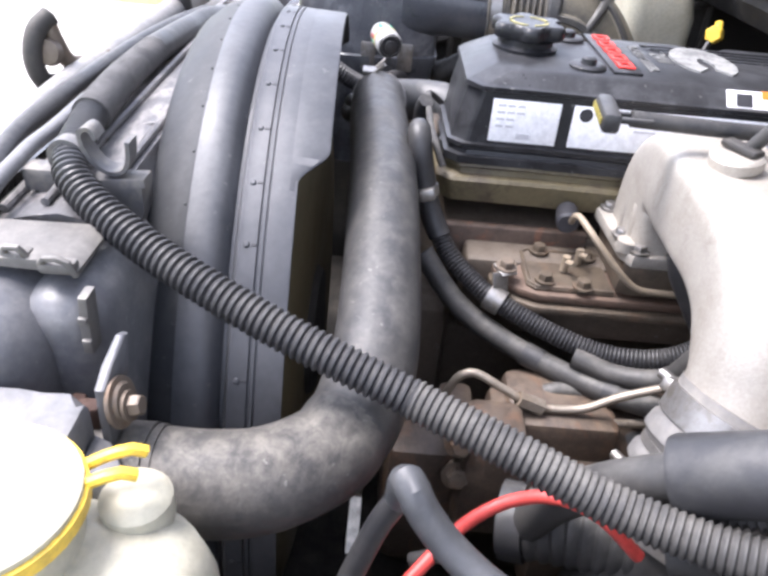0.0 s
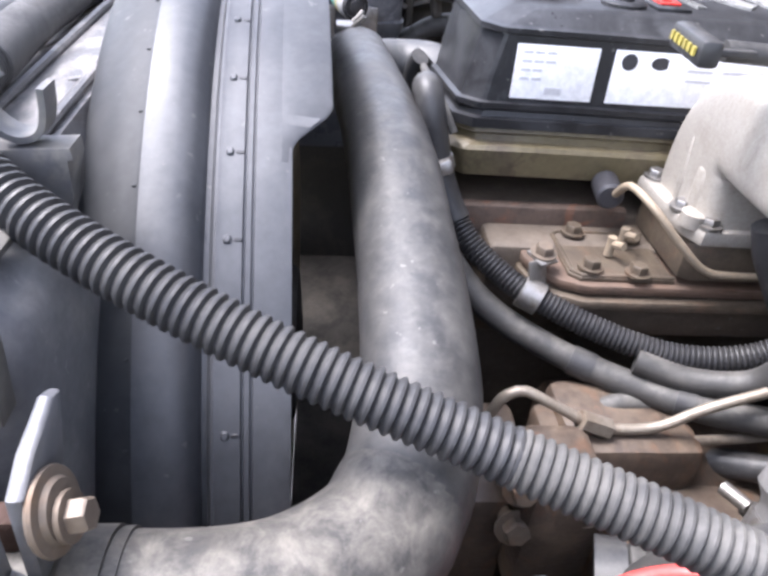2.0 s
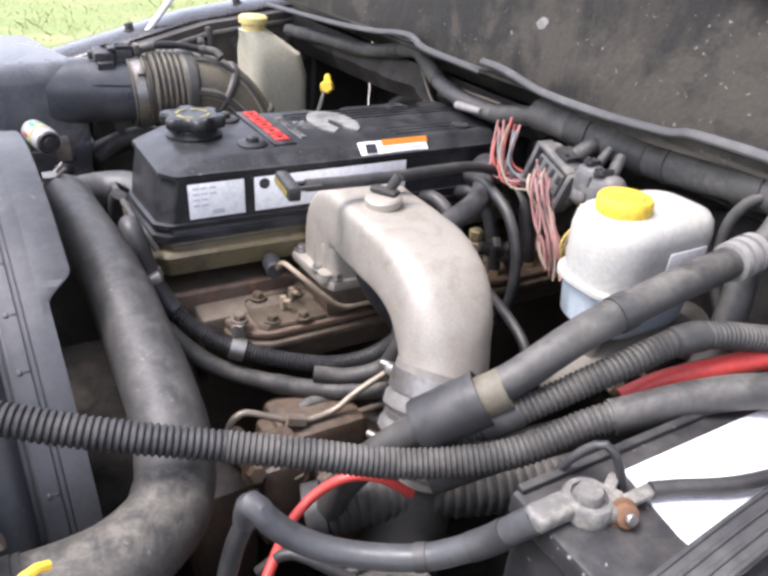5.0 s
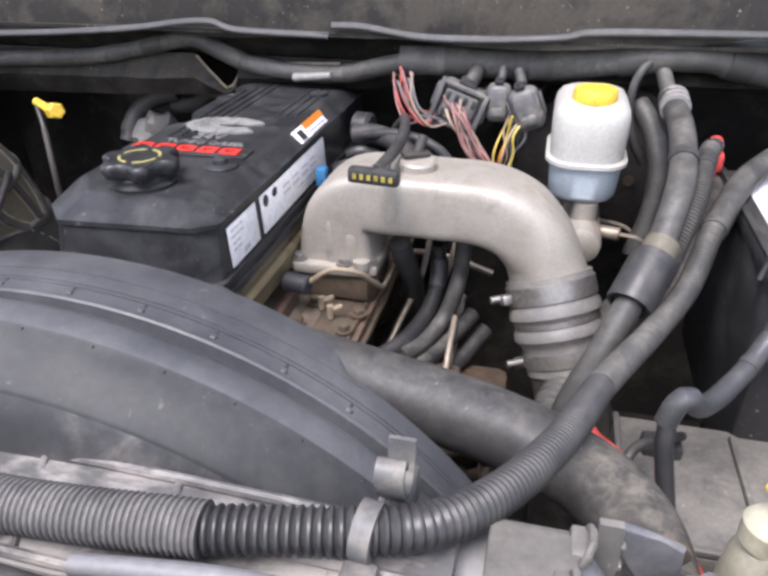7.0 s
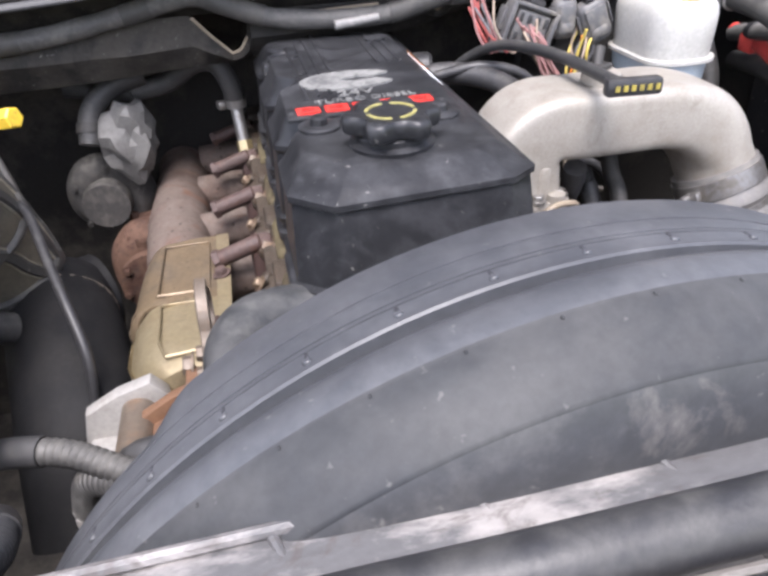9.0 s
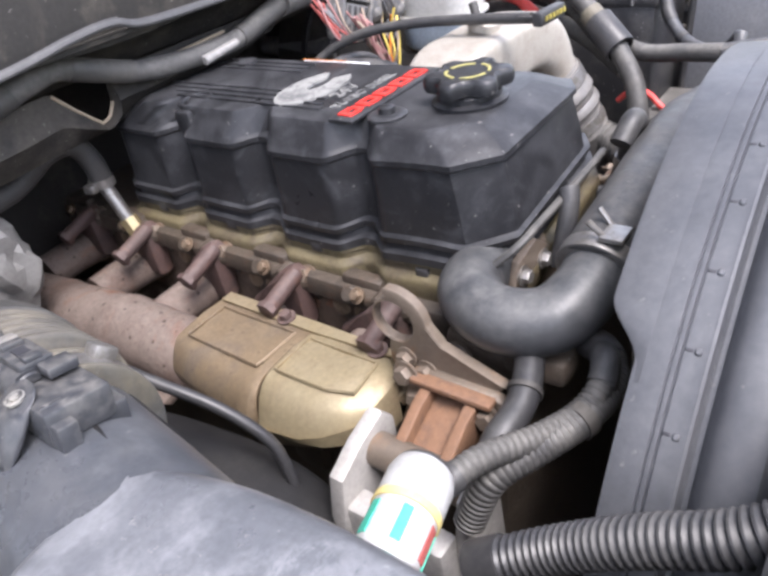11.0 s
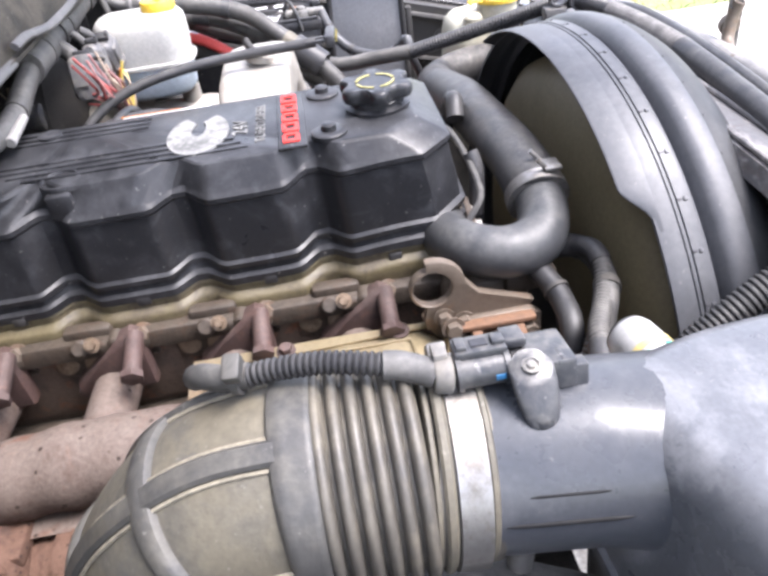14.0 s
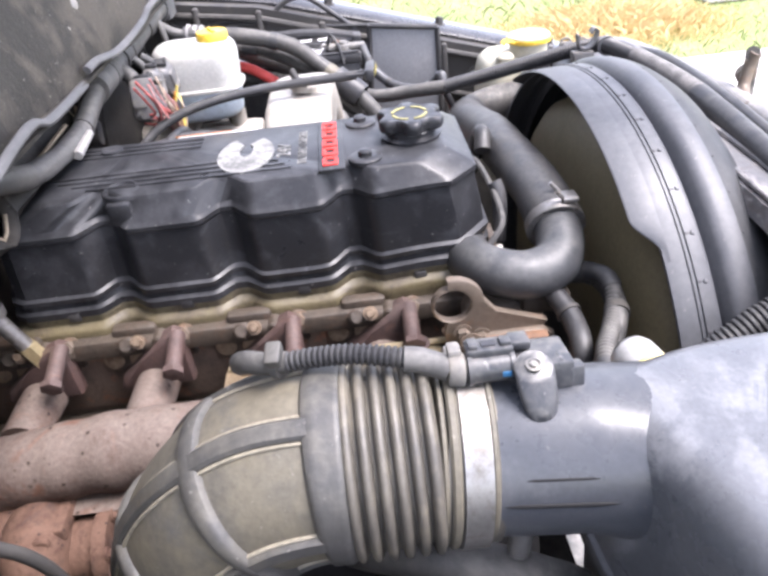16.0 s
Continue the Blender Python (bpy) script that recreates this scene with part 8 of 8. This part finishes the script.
    bundles = [("pink_wire_bundle", "bundle of pink and tan wires hanging from a connector", [(0.212, 0.430, 1.082), (0.222, 0.424, 1.062), (0.238, 0.422, 1.035), (0.254, 0.424, 1.005), (0.262, 0.43, 0.98)], (M_WIRE_PINK, M_WIRE_TAN, M_WIRE_PINK, M_WIRE_GREY, M_WIRE_PINK, M_WIRE_TAN, M_WIRE_PINK, M_WIRE_TAN, M_WIRE_PINK, M_WIRE_GREY, M_WIRE_PINK)),
               ("red_wire_bundle", "bundle of red and pink wires looping to the harness", [(0.152, 0.425, 1.112), (0.158, 0.415, 1.085), (0.172, 0.418, 1.062), (0.196, 0.438, 1.060)], (M_WIRE_RED, M_WIRE_RED, M_WIRE_GREY, M_WIRE_TAN, M_WIRE_PINK, M_WIRE_RED, M_WIRE_GREY, M_WIRE_PINK)),
               ("yellow_wire_bundle", "yellow and orange wires hanging from a connector", [(0.290, 0.428, 1.066), (0.282, 0.424, 1.045), (0.278, 0.425, 1.02), (0.276, 0.43, 0.99)], (M_WIRE_YELLOW, M_ORANGE, M_WIRE_GREY, M_WIRE_YELLOW, M_WIRE_TAN))]
    for nm, lab, pts, mats in bundles:
        t = thing(nm, lab, "wires", pts[-1])
        for m in mats + mats[::2]:
            o = Vector((rnd.uniform(-0.011, 0.011), rnd.uniform(-0.008, 0.008), 0))
            bm = B()
            hose(bm, [Vector(p) + o + Vector([rnd.uniform(-0.007, 0.007) for _ in range(3)]) for p in pts], rnd.uniform(0.0012, 0.0018), 8)
            part("wire", bm, m, t)
    tf = thing("tube_fitting", "pale ribbed collar and black stub on the grey tube", "fitting", (0.455, 0.41, 1.09))
    bm = B()
    for d in (0.0, 0.010, 0.020):
        lathe(bm, [(0.0130, 0), (0.0160, 0.001), (0.0160, 0.007), (0.0130, 0.008)], (0.4555, 0.398 + d, 1.0945 + 0.17 * d), (0, 1, 0.17), 24)
    part("collar", bm, M_PALE, tf, "pale dusty collar")
    bm = B()
    hose(bm, [(0.453, 0.428, 1.099), (0.450, 0.446, 1.106), (0.446, 0.462, 1.118), (0.440, 0.472, 1.128)], 0.0085, 14)
    part("stub", bm, M_LOOM_DUSTY, tf)
    cable("loop_cable", "thin black cable looping down from the harness", "cable", [(0.440, 0.468, 1.137), (0.422, 0.455, 1.123), (0.414, 0.450, 1.100), (0.416, 0.450, 1.067), (0.426, 0.450, 1.037), (0.440, 0.455, 1.014)], 0.0050, M_LOOM_DUSTY, 12)
    cable("rear_heater_hose", "dusty brown hose dropping beside the brake booster", "hose", [(0.425, 0.47, 1.08), (0.438, 0.455, 1.065), (0.450, 0.438, 1.040), (0.456, 0.420, 1.005), (0.452, 0.405, 0.965), (0.44, 0.39, 0.92)], 0.0125, M_LOOM_DUSTY, 14, wobble=0.06)
    rc = thing("round_cap", "round dusty grey cap on the firewall behind the connectors", "cap", (0.30, 0.54, 1.01))
    bm = B()
    lathe(bm, [(0.004, 0.16), (0.014, 0.16), (0.0185, 0.010), (0.0185, 0.002), (0.0165, 0.0), (0.012, -0.001), (0.002, -0.001)], (0.298, 0.545, 1.010), (0, 1, 0), 28)
    part("cap", bm, M_GREY_CONN, rc)
    t = thing("grey_end_connector", "pale grey connector at the end of the trunk harness", "connector", (0.60, 0.48, 1.11))
    bm = B()
    box(bm, (0.60, 0.485, 1.118), (0.06, 0.03, 0.034), 0.004)
    part("housing", bm, M_GREY_CONN, t)
    v = thing("crankcase_pipe", "dusty black breather pipe behind the valve cover", "pipe", (0.12, 0.42, 0.99))
    bm = B()
    hose(bm, [(0.085, 0.435, 1.03), (0.11, 0.43, 1.035), (0.14, 0.41, 1.035), (0.165, 0.38, 1.03), (0.175, 0.345, 1.02), (0.17, 0.31, 1.0)], 0.0125, 16)
    part("tube", bm, M_RUBBER, v)
    bm = B()
    lathe(bm, [(0.020, 0), (0.020, 0.018), (0.016, 0.022)], (0.082, 0.455, 1.035), (1, -0.2, 0), 20)
    part("collar", bm, M_BLACK, v)
    t = thing("blue_sensor", "small blue sensor plug beside the valve cover", "sensor", (0.092, 0.275, 1.02))
    bm = B()
    box(bm, (0.090, 0.285, 1.030), (0.012, 0.014, 0.022), 0.003)
    part("plug", bm, M_TEAL, t)


build_cowl_wiring()


# ---- driver side rear and front odds ----
def build_odds():
    t = thing("hood_latch_hook", "rusty dark latch hook on the front rail", "bracket", (0.06, -0.29, 1.02))
    bm = B()
    hose(bm, [(0.020, -0.262, 1.045), (0.045, -0.270, 1.046), (0.065, -0.278, 1.052), (0.072, -0.284, 1.075), (0.070, -0.288, 1.090)], 0.007, 12)
    part("arm", bm, M_BRACKET, t)
    bm = B()
    hose(bm, [(0.070, -0.284, 1.090), (0.082, -0.292, 1.080), (0.088, -0.296, 1.060), (0.084, -0.294, 1.040), (0.070, -0.286, 1.034)], 0.008, 12)
    part("claw", bm, M_DARK, t)
    bm = B()
    lathe(bm, [(0.010, 0), (0.012, 0.004), (0.010, 0.012), (0.004, 0.013)], (0.074, -0.287, 1.062), (1, 0.1, 0.2), 18)
    part("pivot", bm, M_BRACKET, t, "rusty pivot pin")
    p = thing("latch_post", "short dark post on the front rail", "post", (-0.20, -0.256, 1.03))
    bm = B()
    lathe(bm, [(0.020, 0), (0.020, 0.004), (0.011, 0.006), (0.010, 0.022), (0.013, 0.024), (0.012, 0.030)], (-0.20, -0.256, 1.035), (0, 0, 1), 18)
    part("stud", bm, M_DARK, p)
    cable("washer_tube", "thin dark tube running along the front rail", "hose",
          [(0.33, -0.225, 1.035), (0.253, -0.243, 1.047), (0.184, -0.246, 1.053), (0.05, -0.240, 1.055), (-0.07, -0.232, 1.053), (-0.2, -0.23, 1.04)], 0.0075, M_BLACK, 10)
    cable("signal_cable", "thin grey cable curving down to the headlamp", "cable",
          [(0.36, -0.215, 1.01), (0.315, -0.222, 1.046), (0.262, -0.222, 1.056), (0.215, -0.222, 1.056), (0.15, -0.228, 1.053)], 0.005, M_WIRE_GREY, 10)
    dusty = material("dusty_housing_plastic", (0.110, 0.113, 0.122), 0.42, grime=(0.22, 0.218, 0.215), amount=0.55, scale=14, bump=0.08, dust=0.6, dust_color=(0.24, 0.235, 0.23), edge=0.24, specks=0.2)
    k = thing("radiator_tank", "dusty black plastic radiator end tank beside the shroud", "radiator tank", (0.30, -0.16, 0.75))
    bm = B()
    box(bm, (0.318, -0.163, 0.885), (0.116, 0.046, 0.29), 0.020, None, 4)
    part("tank", bm, dusty, k, sharp=60)
    for x in (0.272, 0.366):
        bm = B()
        rod(bm, (x, -0.1405, 0.74), (x, -0.1405, 0.975), 0.004, seg=10)
        part("tank_rib", bm, dusty, k)
    h = thing("headlamp_housing", "dusty black headlamp housing with pale clips and a rusty pivot", "headlamp housing", (0.40, -0.21, 0.88))
    bm = B()
    box(bm, (0.362, -0.222, 0.965), (0.100, 0.116, 0.136), 0.034, None, 5)
    part("shell", bm, dusty, h, "dusty blue-grey domed back", sharp=60)
    bm = B()
    slab(bm, [(-0.215, 1.038), (-0.160, 1.0395), (-0.152, 1.036), (-0.151, 1.040), (-0.1585, 1.0450), (-0.215, 1.0435)], "x", 0.318, 0.358, 0.0015)
    part("lid", bm, M_TRAY, h, "dusty grey lid edge")
    bm = B()
    slab(bm, [(0.377, 1.0185), (0.3835, 1.0215), (0.402, 1.0165), (0.4140, 1.0120), (0.4160, 0.975), (0.402, 0.975), (0.392, 0.990), (0.3840, 1.0000)], "y", -0.1262, -0.1212, 0.0016)
    part("bracket", bm, dusty, h, "dusty grey curved bracket limb")
    bm = B()
    slab(bm, [(0.4070, -0.225), (0.4085, -0.165), (0.4100, -0.152), (0.4130, -0.141), (0.4135, -0.1305), (0.4360, -0.1300), (0.4400, -0.142), (0.4460, -0.225)], "z", 0.960, 1.004, 0.004)
    part("bracket", bm, dusty, h, "dusty grey lower bracket arm")
    bm = B()
    slab(bm, [(0.4135, -0.1304), (0.4360, -0.1299), (0.4420, -0.1120), (0.4330, -0.1095), (0.4180, -0.1200)], "z", 0.952, 0.984, 0.003)
    part("bracket_toe", bm, dusty, h)
    # dark red blocks stand for the shaded rust-red hollow behind the bracket
    bm = B()
    slab(bm, [(0.384, -0.176), (0.406, -0.176), (0.407, -0.146), (0.398, -0.134), (0.384, -0.136)], "z", 0.930, 0.972, 0.003)
    box(bm, (0.3985, -0.1385, 0.9800), (0.010, 0.012, 0.016), 0.003)
    box(bm, (0.3905, -0.1500, 0.9750), (0.014, 0.008, 0.010), 0.002)
    part("hollow_block", bm, M_REDRUST, h, "dark red block standing for the shaded hollow behind the bracket")
    bm = B()
    slab(bm, [(-0.1385, 1.039), (-0.1430, 1.039), (-0.1445, 1.022), (-0.1455, 1.004), (-0.1405, 1.004)], "x", 0.368, 0.380, 0.001)
    for z in (1.012, 1.026):
        box(bm, (0.3805, -0.1420, z), (0.003, 0.005, 0.004), 0.001)
    part("edge_strip", bm, M_TRAY, h, "pale dusty edge strip")
    for x, y, sz in ((0.359, -0.160, 0.018), (0.352, -0.184, 0.014)):
        bm = B()
        box(bm, (x, y, 1.0430), (0.010, sz, 0.006), 0.002)
        hose(bm, [(x, y - sz * 0.5, 1.040), (x + 0.004, y - sz * 0.3, 1.0490), (x + 0.004, y + sz * 0.3, 1.0490), (x + 0.002, y + sz * 0.5, 1.039)], 0.0020, 8)
        part("pale_clip", bm, M_TRAY, h)
    ax = Vector((0.04, 0.97, 0.24))
    pc = Vector((0.4070, -0.1185, 0.9990))
    bm = B()
    lathe(bm, [(0.0020, 0), (0.0130, 0), (0.0134, 0.0010), (0.0130, 0.0022), (0.0100, 0.0026), (0.0090, 0.0042), (0.0045, 0.0044)], pc, ax, 32)
    part("pivot_washer", bm, M_BRACKET, h, "rusty oval pivot plate")
    bm = B()
    hexbolt(bm, pc + ax.normalized() * 0.0050 + Vector((0.001, 0, -0.002)), ax, 0.0054, 0.0060)
    part("pivot_bolt", bm, M_BRACKET, h, "rusty pivot bolt")
    r = thing("hood_prop_rod", "slim pale steel hood prop rod at the passenger fender", "prop rod", (-0.72, 0.225, 1.068))
    bm = B()
    rod(bm, (-0.72, 0.225, 1.065), (-0.70, 0.50, 1.40), 0.0060, seg=12)
    part("rod", bm, M_LABEL, r)
    for side in (1, -1):
        for n, y in enumerate((-0.25, -0.02, 0.2, 0.42, 0.6)):
            f = thing("fender_bolt", "small dark hex bolt on the fender edge", "bolt", (side * 0.755, y, fender_top(y) + 0.003), "fender bolts")
            bm = B()
            hexbolt(bm, (side * 0.755, y, fender_top(y) + 0.001), (0, -0.2, 1), 0.009, 0.012)
            part("head", bm, M_DARK, f)


build_odds()


# ---- fuse box, thermostat clutter and tags ----
def build_clutter():
    f = thing("fuse_box", "black fuse box with dusty lid between battery and fender", "fuse box", (0.675, 0.185, 0.92))
    bm = B()
    box(bm, (0.676, 0.185, 0.97), (0.030, 0.115, 0.08), 0.004)
    part("case", bm, M_BLACK, f)
    bm = B()
    box(bm, (0.676, 0.185, 1.013), (0.034, 0.120, 0.008), 0.002)
    part("lid", bm, M_TRAY, f, "dusty lid")
    for k in range(3):
        bm = B()
        box(bm, (0.660, 0.150 + 0.035 * k, 0.985), (0.004, 0.014, 0.04), 0.001)
        part("latch", bm, M_GREY_CONN, f)
    cable("fender_cable", "black cable looping above the driver fender edge", "cable",
          [(0.676, 0.32, 1.03), (0.675, 0.30, 1.075), (0.674, 0.27, 1.095), (0.673, 0.236, 1.094), (0.672, 0.19, 1.060), (0.672, 0.15, 1.025), (0.675, 0.14, 1.01)], 0.005, M_LOOM, 10)
    cable("fender_wire", "thin black wire lying along the fender", "wire",
          [(0.665, 0.46, 1.055), (0.668, 0.40, 1.068), (0.668, 0.33, 1.060), (0.668, 0.24, 1.045), (0.668, 0.10, 1.03), (0.665, 0.02, 1.0)], 0.0038, M_LOOM, 8)
    # small lines at the front of the head
    cable("front_return_line", "thin dusty line crossing the front of the head", "fuel line",
          [(-0.108, 0.060, 0.985), (-0.096, 0.044, 1.000), (-0.072, 0.040, 1.006), (-0.031, 0.039, 1.008), (0.024, 0.040, 1.009), (0.062, 0.044, 1.006), (0.075, 0.052, 0.99)], 0.0033, M_LOOM_DUSTY, 8)
    cable("breather_hose", "short black hose standing between cover and radiator hose", "hose",
          [(-0.026, 0.036, 1.015), (-0.032, 0.033, 1.005), (-0.040, 0.033, 0.985), (-0.046, 0.036, 0.955)], 0.008, M_RUBBER, 12)
    w = thing("front_bracket", "brown bracket with bolts at the front of the head", "bracket", (-0.06, 0.05, 0.94))
    bm = B()
    slab(bm, [(-0.10, 0.955), (-0.04, 0.950), (-0.035, 0.965), (-0.06, 0.985), (-0.09, 0.980)], "y", 0.048, 0.055, 0.0015)
    part("plate", bm, M_BRACKET, w)
    for x, z in ((-0.086, 0.966), (-0.052, 0.962)):
        bm = B()
        hexbolt(bm, (x, 0.048, z), (0, -1, 0.1), 0.006, 0.006)
        part("bolt", bm, M_STEEL, w)
    y = thing("yellow_tag", "small yellow plastic tag hanging from a black wire", "tag", (0.232, 0.31, 0.82))
    bm = B()
    slab(bm, [(0.224, 0.822), (0.242, 0.825), (0.244, 0.838), (0.234, 0.846), (0.228, 0.832)], "y", 0.306, 0.310, 0.0008)
    part("tag", bm, M_YELLOW, y)
    bm = B()
    hose(bm, [(0.236, 0.308, 0.842), (0.242, 0.31, 0.858), (0.250, 0.315, 0.872), (0.262, 0.32, 0.885)], 0.002, 8)
    part("wire", bm, M_LOOM, y)
    # injector line bundle and tubes behind the horn
    rnd = random.Random(11)
    for k in range(4):
        t = thing("injector_line", "black sleeved injector line entering the head", "fuel line", (0.10, 0.31 + 0.06 * k, 0.94), "injector lines behind the horn")
        bm = B()
        y0 = 0.315 + 0.055 * k
        hose(bm, [(0.075, y0, 1.005), (0.098, y0 + 0.004, 1.012), (0.124, y0 + 0.010, 0.998), (0.140, y0 + 0.014, 0.96), (0.146, y0 + 0.018, 0.92)], 0.0085, 12)
        part("sleeve", bm, M_RUBBER, t)
        bm = B()
        rod(bm, (0.146, y0 + 0.018, 0.928), (0.147, y0 + 0.019, 0.905), 0.0095, seg=6)
        part("nut", bm, M_ZINC, t, "brass nut")
    cable("black_vacuum_tube", "glossy black tube arching behind the horn", "hose",
          [(0.10, 0.42, 1.035), (0.15, 0.405, 1.045), (0.20, 0.40, 1.03), (0.225, 0.40, 0.99), (0.228, 0.40, 0.94), (0.215, 0.40, 0.90)], 0.0062, M_BLACK, 12)
    cable("black_cross_tube", "black tube crossing low behind the horn", "hose",
          [(0.16, 0.40, 0.93), (0.22, 0.385, 0.935), (0.28, 0.375, 0.925), (0.31, 0.37, 0.90)], 0.006, M_BLACK, 12)
    cable("steel_cross_line", "dull steel line low behind the horn", "fuel line",
          [(0.16, 0.35, 0.915), (0.22, 0.34, 0.920), (0.28, 0.335, 0.905)], 0.0038, M_SILVERDASH, 10)

    # fuel union with ring clamps on the intake plate
    u = thing("fuel_union", "oily olive-brass fuel union with ring clamps on the plate", "fitting", (0.155, 0.398, 0.926))
    bm = B()
    rod(bm, (0.155, 0.398, 0.924), (0.155, 0.398, 0.952), 0.0085, seg=16, bevel=0.001)
    part("stem", bm, M_PLATE, u, "oily stem")
    for z, r in ((0.956, 0.0125), (0.972, 0.0105), (0.986, 0.0085)):
        bm = B()
        rod(bm, (0.155, 0.398, z - 0.006), (0.155, 0.398, z + 0.006), r, seg=6, bevel=0.0012)
        part("hex_nut", bm, M_TAN if r > 0.01 else M_ZINC, u, "oily brass nut")
    bm = B()
    hose(bm, [(0.158, 0.402, 0.968), (0.162, 0.420, 0.966), (0.166, 0.440, 0.955), (0.168, 0.455, 0.930)], 0.0075, 14)
    part("hose_tail", bm, M_RUBBER, u, "black hose tail")
    for p, w in (((0.161, 0.417, 0.9665), (0.2, 1, -0.1)), ((0.165, 0.435, 0.958), (0.2, 1, -0.6))):
        bm = B()
        clip_band(bm, p, w, 0.0080, 0.007, True, 0.0014, (0.6, 0, 0.8))
        part("ring_clamp", bm, M_STEEL, u, "dull ring clamp")


build_clutter()
